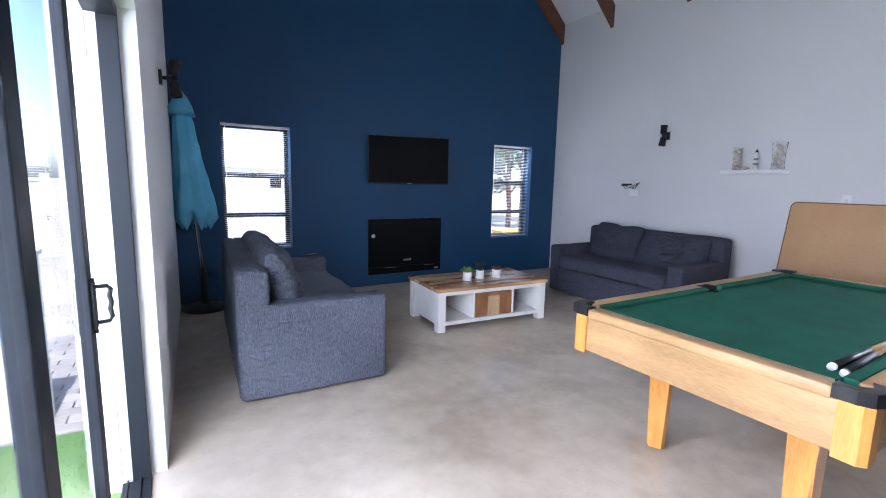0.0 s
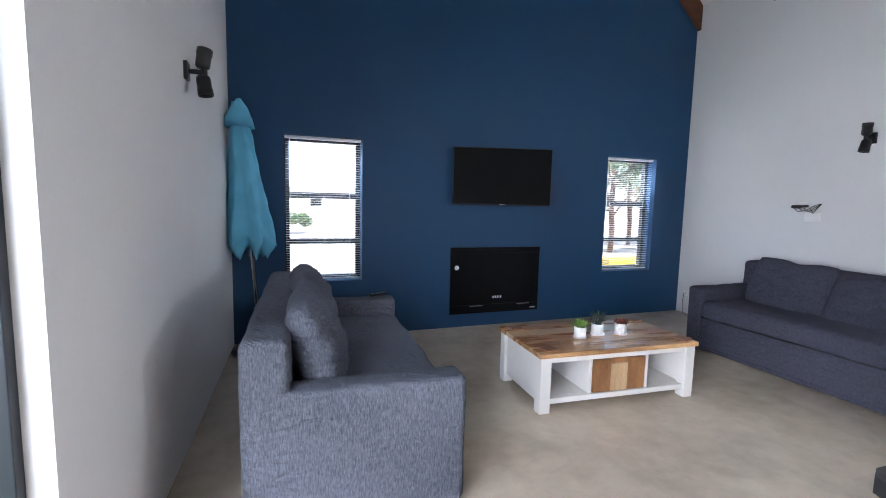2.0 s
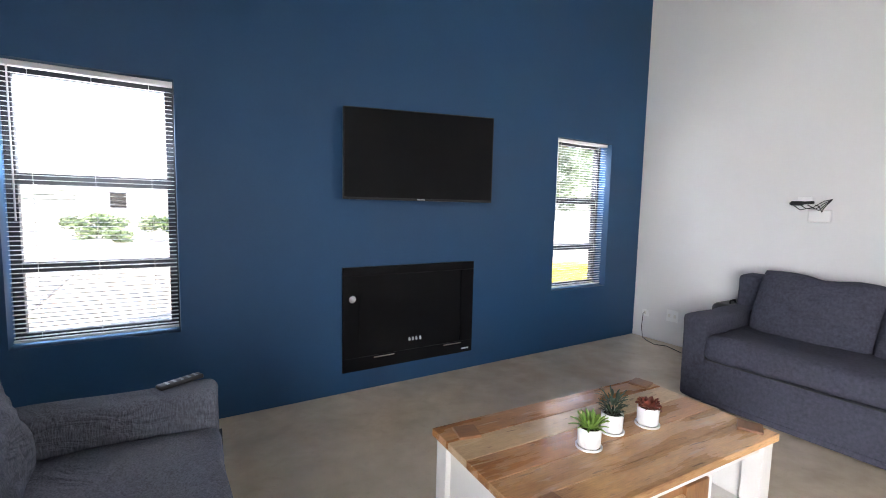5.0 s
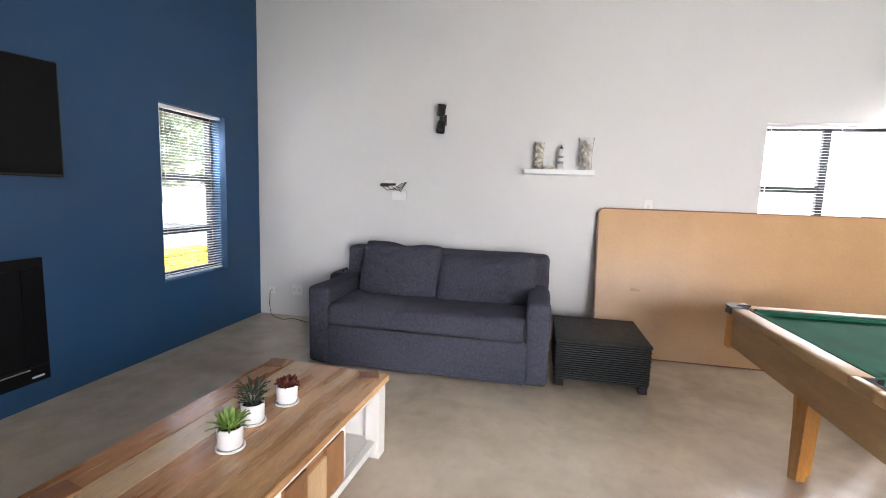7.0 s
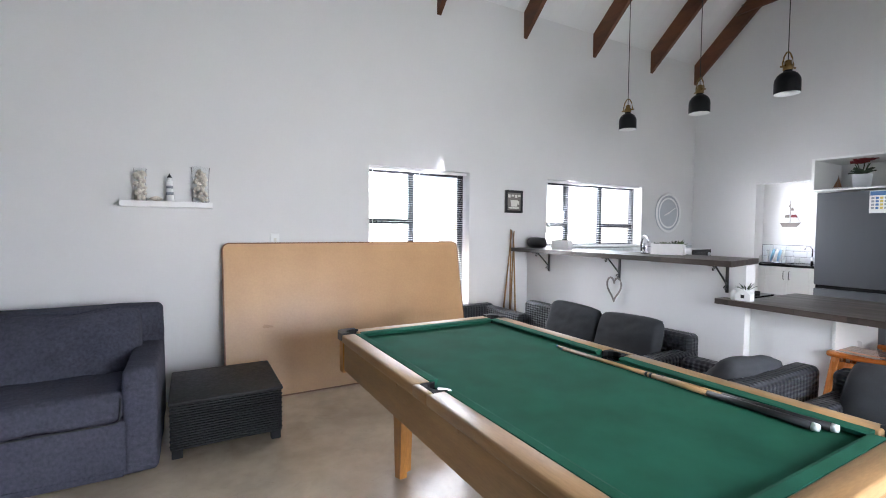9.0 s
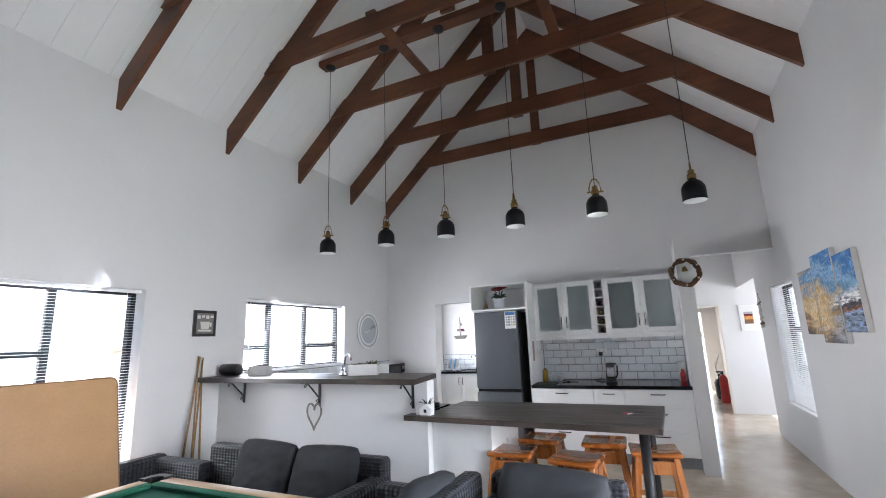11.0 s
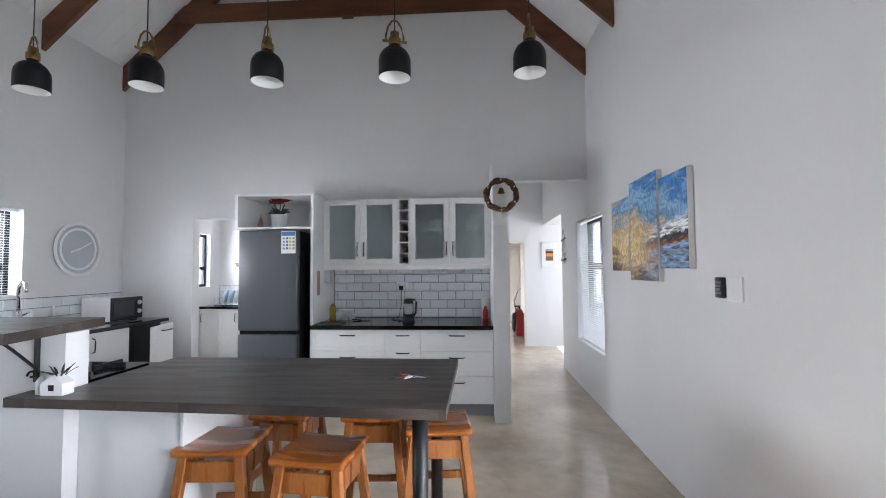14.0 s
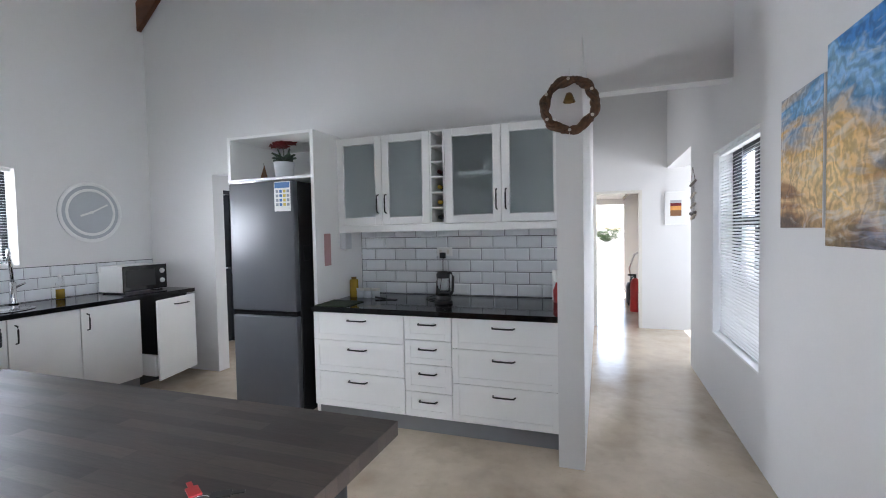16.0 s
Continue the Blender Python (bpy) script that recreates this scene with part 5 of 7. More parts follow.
ot = thing("wicker_ottoman", pose(5.02, 2.405, 0), "low black wicker table beside the shaded sofa", "ottoman")
part("top", bx((-0.345, -0.335, 0.335), (0.345, 0.335, 0.362), 0.012, 3), M["wicker"], ot, "", True)
for k, (rz, half, d) in enumerate(((0, 0.335, 0.325), (90, 0.325, 0.335), (180, 0.335, 0.325), (270, 0.325, 0.335))):
    m = pose(0, 0, 0, 0, 0, rz)
    p = part("side_panel", moved(bx((-half, -d + 0.008, 0.055), (half, -d + 0.025, 0.336)), m), M["wicker"], ot, "woven black side")
    for i in range(17):
        part("strand", moved(strand(-half, half, 0.068 + i * 0.0162, -d + 0.006, 0.0075, i), m), M["wicker"], p, "", True)
for sx in (-1, 1):
    for sy in (-1, 1):
        part("foot", bx((sx * 0.33, sy * 0.32, 0), (sx * 0.27, sy * 0.26, 0.056), 0.005), M["wicker"], ot)


def wicker_seat(m, L, label, cushions, arms=(True, True), D=0.72, arm_h=0.595, back_h=0.71):
    """Wicker garden seat: front on -y. cushions: (x, width, tilt, roll)."""
    t = thing("wicker_sofa" if L > 1.2 else "wicker_armchair", m, label, "garden sofa" if L > 1.2 else "armchair")
    part("seat_base", soft((-L / 2 + 0.02, -D / 2 + 0.02, 0.04), (L / 2 - 0.02, D / 2 - 0.02, 0.30), 0.02, 0.002, 4), M["weave"], t, "", True)
    aw = 0.13
    for k, s in enumerate((-1, 1)):
        if arms[k]:
            part("arm", soft((s * L / 2, -D / 2, 0.03), (s * (L / 2 - aw), D / 2 - 0.02, arm_h), 0.03, 0.002, 5), M["weave"], t, "woven black arm", True)
    part("backrest", soft((-L / 2 + 0.01, D / 2 - 0.13, 0.03), (L / 2 - 0.01, D / 2, back_h), 0.035, 0.003, 6), M["weave"], t, "woven black back", True)
    for sx in (-1, 1):
        for sy in (-1, 1):
            x, y = sx * (L / 2 - 0.06), sy * (D / 2 - 0.06)
            part("foot", cyl((x, y, 0), (x, y, 0.05), 0.02), M["black"], t)
    inner = L - aw * (arms[0] + arms[1])
    x_mid = (aw / 2) * (arms[0] - arms[1])
    part("seat_cushion", soft((x_mid - inner / 2 + 0.01, -D / 2 + 0.01, 0.30), (x_mid + inner / 2 - 0.01, D / 2 - 0.14, 0.42), 0.03, 0.006, 6, 3), M["cushion"], t, "dark grey seat pad", True)
    for k, (x, w, tl, ro) in enumerate(cushions):
        c = pillow(w, 0.46, 0.16, k + 11, 24, 0.010, 0.0, 0.0, 5.0)
        part("back_cushion", moved(c, pose(x, D / 2 - 0.25, 0.575, tl, ro, 0)), M["cushion"], t, "dark grey back cushion", True)
    return t


wicker_seat(pose(4.24, -0.15, 0, 0, 0, 180), 1.78, "black wicker sofa with dark grey cushions at the bar", [(-0.10, 0.56, 74, 2), (0.46, 0.56, 70, -2)], (False, True))
wicker_seat(pose(5.42, 0.10, 0, 0, 0, -90), 1.00, "black wicker corner seat with a grey pad", [], (False, True), arm_h=0.58, back_h=0.60)
wicker_seat(pose(2.965, 0.03, 0, 0, 0, 90), 0.78, "black wicker armchair with a tilted grey cushion", [(0.03, 0.54, 55, -6)])
wicker_seat(pose(2.165, -0.09, 0, 0, 0, 180), 0.80, "black wicker armchair with a large grey cushion", [(0.0, 0.62, 66, 3)])


# ---- shelf with seaside ornaments ----
solid("wall_shelf", bx((5.60, 2.445, 1.590), (XE - 0.002, 3.06, 1.632), 0.002), M["white_lacq"], "white floating shelf with seaside ornaments", "shelf")


def shell_vase(y, w, h, flare, label, seed):
    t = thing("shell_vase", pose(5.69, y, 1.6325), label, "vase")
    r = w / 2
    g = part("glass", lathe([(0.0, 0.0), (r * 0.8, 0.0), (r * 0.78, h * 0.3), (r * 0.8, h * 0.6), (r * flare, h), (r * flare - 0.004, h), (r * 0.8 - 0.005, h * 0.6), (r * 0.78 - 0.005, h * 0.3), (r * 0.75, 0.008), (0.0, 0.008)], 20), M["thin"], t, "clear glass wall", True)
    g.visible_shadow = False
    rg = random.Random(seed)
    bms = []
    for i in range(46):
        a, q = rg.uniform(0, 6.28), r * 0.62 * math.sqrt(rg.random())
        z = 0.02 + (h - 0.03) * (i / 46) * 0.92
        s = rg.uniform(0.014, 0.023)
        bms.append(moved(lathe([(0.0, -s), (s * 0.7, -s * 0.4), (s, 0.1 * s), (s * 0.5, s * 0.7), (0.0, s * 1.3)], 7), pose(q * math.cos(a), q * math.sin(a), z, rg.uniform(0, 180), rg.uniform(0, 180), 0)))
    part("shells", join(*bms), M["shell"], t, "mixed pale sea shells", True)


shell_vase(2.935, 0.10, 0.25, 0.88, "narrow glass vase filled with sea shells", 1)
shell_vase(2.525, 0.15, 0.285, 0.92, "wide glass vase filled with sea shells", 2)
lh = thing("lighthouse_ornament", pose(5.69, 2.74, 1.6325), "small white toy lighthouse with dark bands", "ornament")
part("tower", lathe([(0.0, 0.0), (0.034, 0.0), (0.034, 0.015), (0.028, 0.018), (0.020, 0.155), (0.0, 0.155)], 18), M["white_lacq"], lh, "", True)
for z, r in ((0.055, 0.0268), (0.105, 0.0242)):
    part("band", lathe([(r - 0.004, z), (r, z), (r - 0.0015, z + 0.022), (r - 0.005, z + 0.022)], 18), M["ink_grey"], lh, "grey painted band", True)
part("lantern", lathe([(0.024, 0.155), (0.024, 0.162), (0.013, 0.163), (0.013, 0.19), (0.0, 0.19)], 14), M["white_lacq"], lh, "", True)
part("roof", lathe([(0.020, 0.19), (0.004, 0.215), (0.0, 0.23)], 14), M["black"], lh, "black pointed roof", True)
sh = solid("sea_shell", moved(lathe([(0.0, -0.05), (0.012, -0.03), (0.022, 0.0), (0.014, 0.03), (0.0, 0.05)], 12), pose(5.66, 2.83, 1.6535, 90, 0, 20)), M["shell"], "flat brown sea shell on the white shelf", "sea shell", smooth=True)


# ---- wall fittings of the living side ----
def socket(m, w, hgt, label, rockers=1):
    t = thing("wall_socket", m, label, "wall socket")
    part("plate", bx((-w / 2, -0.010, -hgt / 2), (w / 2, 0, hgt / 2), 0.003), M["white_lacq"], t)
    for k in range(rockers):
        x = -w / 2 + (k + 0.5) * w / rockers
        part("rocker", bx((x - 0.012, -0.014, -0.018), (x + 0.012, -0.010, 0.018), 0.002), M["cream"], t)
    return t


socket(pose(XE, 5.733, 0.27, 0, 0, -90), 0.075, 0.075, "white wall socket with a black plug")
socket(pose(XE, 5.432, 0.295, 0, 0, -90), 0.12, 0.12, "white double wall socket near the floor", 2)
socket(pose(XE, 1.942, 1.325, 0, 0, -90), 0.075, 0.12, "white light switch above the tan board")
solid("power_cable", tube([(5.765, 5.733, 0.275), (5.74, 5.733, 0.27), (5.735, 5.74, 0.12), (5.72, 5.71, 0.01), (5.66, 5.62, 0.006), (5.60, 5.50, 0.006), (5.66, 5.40, 0.006), (5.62, 5.30, 0.006), (5.58, 5.20, 0.006)], 0.004, 6), M["black"], "black power cable from the socket to the floor", "cable", smooth=True)
rt = thing("alarm_box", pose(XE, 4.29, 1.352, 0, 0, -90), "small white router box on the white wall", "router")
part("case", bx((-0.075, -0.028, -0.05), (0.075, 0, 0.05), 0.01, 3), M["white_lacq"], rt, "", True)
part("blank_plate", bx((-0.16, -0.006, 0.055), (-0.06, 0, 0.155), 0.003), M["white_lacq"], rt)
dv = thing("cable_bracket", pose(XE, 4.39, 1.45, 0, 0, -90), "black cable clamp with tangled leads on the wall", "cable clamp")
part("clamp", join(bx((-0.09, -0.05, -0.015), (-0.01, -0.01, 0.02), 0.006), cyl((-0.1, -0.03, 0.0), (0.06, -0.03, 0.01), 0.012)), M["black"], dv, "", True)
for k in range(4):
    a = 0.4 * k
    part("lead", tube([(-0.08 + 0.05 * k, -0.03, -0.01), (-0.02 + 0.04 * k, -0.05, -0.05 + 0.01 * k), (0.06 + 0.02 * k, -0.04, -0.03 - 0.012 * k), (0.12, -0.02, 0.02 - 0.02 * k), (0.17, -0.008, 0.035)], 0.0035, 6), M["black"], dv, "", True)
cs = thing("speaker_case", pose(5.62, 4.80, 0), "black padded case standing behind the shaded sofa", "case")
part("body", soft((-0.14, -0.12, 0.0), (0.14, 0.12, 0.57), 0.05, 0.004, 4), M["black"], cs, "", True)
part("handle", tube([(-0.05, 0, 0.565), (-0.04, 0, 0.595), (0.04, 0, 0.595), (0.05, 0, 0.565)], 0.008), M["black"], cs, "", True)


# ---- picture, clock and paintings ----
pc = thing("cup_picture", pose(XE - 0.001, -0.746, 1.634, 0, 0, -90), "small dark picture of a coffee cup on the wall", "picture")
part("board", bx((-0.128, -0.018, 0.0), (0.128, 0, 0.266), 0.003), M["drift"], pc)
part("border", join(bx((-0.128, -0.022, 0.236), (0.128, -0.018, 0.266)), bx((-0.128, -0.022, 0.0), (0.128, -0.018, 0.03)), bx((-0.128, -0.022, 0.03), (-0.098, -0.018, 0.236)), bx((0.098, -0.022, 0.03), (0.128, -0.018, 0.236))), M["black"], pc, "mottled black border")
part("painted_cup", join(prism([(-0.055, 0.15), (-0.042, 0.075), (0.042, 0.075), (0.055, 0.15)], -0.021, -0.018), prism([(-0.085, 0.062), (-0.06, 0.05), (0.06, 0.05), (0.085, 0.062), (0.06, 0.07), (-0.06, 0.07)], -0.0215, -0.018), bx((0.055, -0.021, 0.10), (0.075, -0.018, 0.14))), M["cream"], pc, "cream painted cup")
part("painted_bars", join(*[bx((-0.09 + k * 0.05, -0.0205, 0.18 + 0.012 * (k % 2)), (-0.055 + k * 0.05, -0.018, 0.215)) for k in range(4)]), M["cream"], pc)

ck = thing("wall_clock", pose(XE, -3.675, 1.705, 90, 0, -90), "large pale grey round wall clock", "clock")
part("dial", lathe([(0.0, 0.018), (0.285, 0.018), (0.292, 0.010), (0.292, 0.0), (0.0, 0.0)][::-1], 48), M["dial"], ck, "", True)
part("rim", join(lathe([(0.262, 0.018), (0.272, 0.032), (0.288, 0.032), (0.297, 0.018)], 48), lathe([(0.205, 0.019), (0.212, 0.026), (0.224, 0.026), (0.231, 0.019)], 48)), M["white_lacq"], ck, "raised white rings", True)
part("clock_hand", join(moved(bx((-0.009, -0.02, 0.024), (0.009, 0.11, 0.027)), pose(0, 0, 0, 0, 0, 110)), moved(bx((-0.007, -0.03, 0.027), (0.007, 0.17, 0.030)), pose(0, 0, 0, 0, 0, -62)), lathe([(0.014, 0.02), (0.014, 0.032), (0.0, 0.033)], 14)), M["paper"], ck, "white clock pointers")

for k, (a, b, z0, z1) in enumerate(((-3.285, -2.84, 1.432, 2.055), (-2.812, -2.262, 1.36, 2.15), (-2.226, -1.812, 1.45, 2.072))):
    t = thing("wave_painting", pose(XW, -2.0, 1.40), ("narrow canvas of a golden breaking wave", "tall canvas of a golden breaking wave", "canvas of a blue wave with white foam")[k], "painting", "three-part wave picture")
    part("canvas", bx((0.004, a + 2.0, z0 - 1.40), (0.041, b + 2.0, z1 - 1.40), 0.002), M["canvas"], t, "white canvas sides")
    part("picture", bx((0.0405, a + 2.003, z0 - 1.397), (0.043, b + 1.997, z1 - 1.403)), M["wave"], t, "painted surf in blue, gold and brown")
kp = thing("keypad", pose(XW, -1.54, 1.35, 0, 0, 90), "black keypad beside a white wall plate", "keypad")
part("case", bx((-0.038, -0.024, -0.055), (0.038, 0, 0.055), 0.006), M["black"], kp, "", True)
for r in range(4):
    for c in range(3):
        part("key", bx((-0.026 + c * 0.019, -0.0265, -0.035 + r * 0.019), (-0.012 + c * 0.019, -0.024, -0.022 + r * 0.019), 0.001), M["board_rubber"], kp)
part("hinge", bx((0.034, -0.034, -0.02), (0.048, -0.006, 0.012), 0.003), M["black"], kp)
part("wall_plate", bx((0.052, -0.010, -0.068), (0.19, 0, 0.058), 0.003), M["white_lacq"], kp, "blank white plate")


# ---- bar: half wall, raised top, table ----
solid("wall_bar", bx((3.31, -1.10, 0), (XE, -0.975, 1.180)), M["white"], "white plastered half wall under the bar top", "wall", kind="structure")
bt = thing("bar_counter", pose(0, 0, 0), "grey-brown laminated wooden bar counter on iron brackets", "counter")
part("slab", prism([(3.24, -0.64), (XE - 0.004, -0.70), (XE - 0.004, -1.25), (3.36, -1.25)], 1.182, 1.224, 2), M["bench"], bt)


def scroll_bracket(x):
    t = thing("iron_bracket", pose(x, -0.975, 1.182), "black wrought iron scroll bracket under the bar", "bracket", "brackets under the bar")
    part("upright", bx((-0.011, 0.0, -0.22), (0.011, 0.012, 0), 0.002), M["black"], t)
    part("top_strap", bx((-0.011, 0.0, -0.010), (0.011, 0.25, -0.001), 0.002), M["black"], t)
    part("strut", tube([(0, 0.008, -0.16), (0, 0.06, -0.11), (0, 0.12, -0.055), (0, 0.17, -0.012)], 0.007, 8), M["black"], t, "", True)
    for y, z, r, a0 in ((0.028, -0.185, 0.022, 0), (0.20, -0.03, 0.02, 90)):
        pts = [(0, y + (r - 0.0012 * k) * math.cos(math.radians(a0 + 24 * k)), z + (r - 0.0012 * k) * math.sin(math.radians(a0 + 24 * k))) for k in range(15)]
        part("scroll", tube(pts, 0.005, 6), M["black"], t, "", True)


for x in (5.40, 4.43, 3.44):
    scroll_bracket(x)
hp = thing("heart_ornament", pose(4.46, -0.935, 0.885), "grey wire heart hanging under the bar", "ornament")
pts = [(0.075 * math.sin(a) ** 3 * 1.1, 0.0, 0.008 * (13 * math.cos(a) - 5 * math.cos(2 * a) - 2 * math.cos(3 * a) - math.cos(4 * a))) for a in [2 * math.pi * k / 40 for k in range(40)]]
part("heart", tube(pts, 0.0085, 6, True), M["drift"], hp, "weathered grey heart", True)
part("string", tube([(0, 0, 0.035), (0, 0.0, 0.11), (0, -0.03, 0.19)], 0.002, 5), M["canvas"], hp)

tb = thing("bar_table", pose(0, 0, 0), "grey-brown laminated bar table on black steel legs", "table")
part("tabletop", prism([(1.56, -1.735), (3.306, -1.735), (3.306, -0.971), (3.46, -0.971), (3.46, -0.845), (1.575, -0.765)], 0.886, 0.926, 2), M["bench"], tb)
for x, y in ((1.69, -0.90), (1.68, -1.60)):
    leg = part("leg", cyl((x, y, 0.0), (x, y, 0.885), 0.032, n=24), M["black"], tb, "black steel tube leg", True)
    part("flange", cyl((x, y, 0.0), (x, y, 0.008), 0.055, n=24), M["black"], leg)
cb = thing("bar_cabinet", pose(0, 0, 0), "white cabinet end under the bar table", "cabinet")
part("body", bx((2.81, -1.72, 0.0), (3.305, -1.05, 0.884), 0.003), M["white_lacq"], cb)
part("end_panel", bx((2.79, -1.74, 0.0), (2.808, -1.04, 0.884), 0.002), M["white_lacq"], cb)


def stool(x, y, rz):
    t = thing("bar_stool", pose(x, y, 0, 0, 0, rz), "varnished pine bar stool with a square seat", "bar stool", "stools at the bar table")
    seat = soft((-0.17, -0.17, 0.625), (0.17, 0.17, 0.665), 0.016, 0.0, 6)
    for v in seat.verts:
        if v.co.z > 0.65:
            v.co.z -= 0.012 * (1 - (v.co.x / 0.17) ** 2)
    part("seat", seat, M["stool_seat"], t, "dished plank seat", True)
    foot, top = 0.195, 0.125
    for sx in (-1, 1):
        for sy in (-1, 1):
            bm = bmesh.new()
            b4, t4 = [], []
            for dx, dy in ((-1, -1), (1, -1), (1, 1), (-1, 1)):
                b4.append(bm.verts.new((sx * foot + dx * 0.021, sy * foot + dy * 0.021, 0)))
                t4.append(bm.verts.new((sx * top + dx * 0.021, sy * top + dy * 0.021, 0.626)))
            bm.faces.new(b4[::-1])
            bm.faces.new(t4)
            for k in range(4):
                bm.faces.new((b4[k], b4[(k + 1) % 4], t4[(k + 1) % 4], t4[k]))
            bmesh.ops.bevel(bm, geom=bm.edges[:], offset=0.004, segments=1, affect="EDGES")
            part("leg", bm, M["stool"], t)

    def at(z):
        return foot + (top - foot) * z / 0.626

    for z, kind in ((0.555, 0), (0.30, 1), (0.18, 2)):
        e = at(z)
        hh = 0.045 if z > 0.5 else 0.02
        for s in (-1, 1):
            if z > 0.5 or kind == 1:
                part("rail", bx((-e + 0.018, s * e - 0.011, z - hh), (e - 0.018, s * e + 0.011, z + hh), 0.003), M["stool"], t)
            if z > 0.5 or kind == 2:
                part("rail", bx((s * e - 0.011, -e + 0.018, z - hh), (s * e + 0.011, e - 0.018, z + hh), 0.003), M["stool"], t)
    return t


stool(2.665, -1.17, 4)
for x, y, rz in ((2.16, -1.08, -6), (1.665, -1.47, 8), (2.55, -1.66, 88), (2.04, -1.66, 94)):
    copy_thing([o for o in bpy.data.objects if o.name == "bar_stool"][0], pose(x, y, 0, 0, 0, rz))


def small_planter(x, y, w, seed, turn):
    t = thing("planter_box", pose(x, y, 1.2245, 0, 0, turn), "white rectangular planter with small succulents", "planter", "planters on the bar")
    part("box", join(bx((-w / 2, -0.055, 0), (w / 2, -0.047, 0.095), 0.002), bx((-w / 2, 0.047, 0), (w / 2, 0.055, 0.095), 0.002), bx((-w / 2, -0.047, 0), (-w / 2 + 0.008, 0.047, 0.095), 0.002), bx((w / 2 - 0.008, -0.047, 0), (w / 2, 0.047, 0.095), 0.002), bx((-w / 2 + 0.008, -0.047, 0), (w / 2 - 0.008, 0.047, 0.07))), M["pot"], t)
    rg = random.Random(seed)
    n = int(w / 0.05)
    for i in range(n):
        part("succulent", moved(rosette(18, rg.uniform(0.03, 0.055), 0.014, 0.075, rg, (0.2, 1.4), 0.008), pose(-w / 2 + 0.03 + i * (w - 0.06) / (n - 1), rg.uniform(-0.02, 0.02), 0)), M[("leaf_mid", "leaf_dark", "leaf_mid")[i % 3]], t, "", True)


small_planter(5.27, -1.04, 0.21, 1, 16)
small_planter(3.99, -1.05, 0.26, 2, 22)
sp = thing("portable_speaker", pose(5.60, -0.96, 1.2245), "black capsule portable speaker on the bar", "speaker")
part("body", moved(lathe([(0.0, -0.135), (0.035, -0.132), (0.058, -0.11), (0.062, 0.0), (0.058, 0.11), (0.035, 0.132), (0.0, 0.135)], 22), pose(0, 0, 0.062, 0, 90, 0)), M["black"], sp, "", True)
part("end_cap", moved(lathe([(0.0, 0.137), (0.03, 0.135), (0.032, 0.130)], 18), pose(0, 0, 0.062, 0, 90, 0)), M["drift"], sp, "", True)
part("foot", bx((-0.08, -0.03, 0), (0.08, 0.03, 0.008), 0.003), M["black"], sp)
hs = thing("salt_stand", pose(3.285, -0.915, 0.926), "white house shaped condiment stand on the table", "condiment stand")
part("body", prism([(-0.05, 0), (0.05, 0), (0.05, 0.05), (0.0, 0.085), (-0.05, 0.05)], -0.03, 0.03), M["white_lacq"], hs)
part("window", bx((-0.012, 0.0295, 0.02), (0.012, 0.032, 0.045)), M["black"], hs)
part("shaker", lathe([(0.0, 0.0), (0.02, 0.0), (0.022, 0.05), (0.012, 0.07), (0.0, 0.075)], 14, (0.075, 0, 0)), M["white_lacq"], hs, "", True)
part("sprig", moved(rosette(10, 0.06, 0.01, 0.08, random.Random(5), (0.2, 1.2)), pose(-0.01, 0, 0)), M["leaf_dark"], hs)
gl = thing("glass_ornament", pose(4.17, -0.98, 1.2245), "small clear glass ornament beside the planter", "ornament")
part("body", lathe([(0.0, 0.0), (0.035, 0.0), (0.03, 0.02), (0.012, 0.03), (0.025, 0.05), (0.02, 0.09), (0.0, 0.10)], 14), M["chrome"], gl, "", True)
ks = thing("key_bunch", pose(1.77, -1.27, 0.9265), "bunch of keys with red tags on the table", "keys")
part("ring", moved(tube([(0.022 * math.cos(k * math.pi / 8), 0.022 * math.sin(k * math.pi / 8), 0.003) for k in range(16)], 0.0015, 5, True), pose(0, 0, 0)), M["chrome"], ks, "", True)
for k, (a, mm) in enumerate(((20, "red"), (-30, "red"), (70, "paper"), (180, "brass"), (150, "chrome"), (215, "black"))):
    part("tag" if mm in ("red", "paper") else "key", moved(join(bx((0.02, -0.012, 0), (0.06, 0.012, 0.004), 0.001), bx((0.055, -0.005, 0.001), (0.085, 0.005, 0.003))), pose(0, 0, 0.001 + 0.004 * (k % 3), 0, 0, a)), M[mm], ks, "red key tag" if mm == "red" else "")


# ---- kitchen run on the south wall ----
def pull(t, c, horizontal, length=0.15, face="y"):
    """A black bar handle at c, on a front that looks along +y (or -x when face is 'x')."""
    x, y, z = c
    o = (0, 0.028, 0) if face == "y" else (-0.028, 0, 0)
    a = Vector((length / 2, 0, 0)) if horizontal and face == "y" else Vector((0, length / 2, 0)) if horizontal else Vector((0, 0, length / 2))
    c, o = Vector(c), Vector(o)
    return part("handle", tube([c - a, c - a * 0.9 + o, c - a * 0.5 + o * 1.15, c + a * 0.5 + o * 1.15, c + a * 0.9 + o, c + a], 0.006, 8), M["black"], t, "black bar handle", True)


def shaker(x0, x1, z0, z1, y, frame=0.055):
    """A front with a raised border and a sunk panel, looking along +y."""
    return join(bx((x0, y - 0.018, z0), (x1, y - 0.006, z1)), bx((x0, y - 0.006, z0), (x0 + frame, y, z1), 0.0015), bx((x1 - frame, y - 0.006, z0), (x1, y, z1), 0.0015), bx((x0 + frame, y - 0.006, z0), (x1 - frame, y, z0 + frame), 0.0015), bx((x0 + frame, y - 0.006, z1 - frame), (x1 - frame, y, z1), 0.0015))


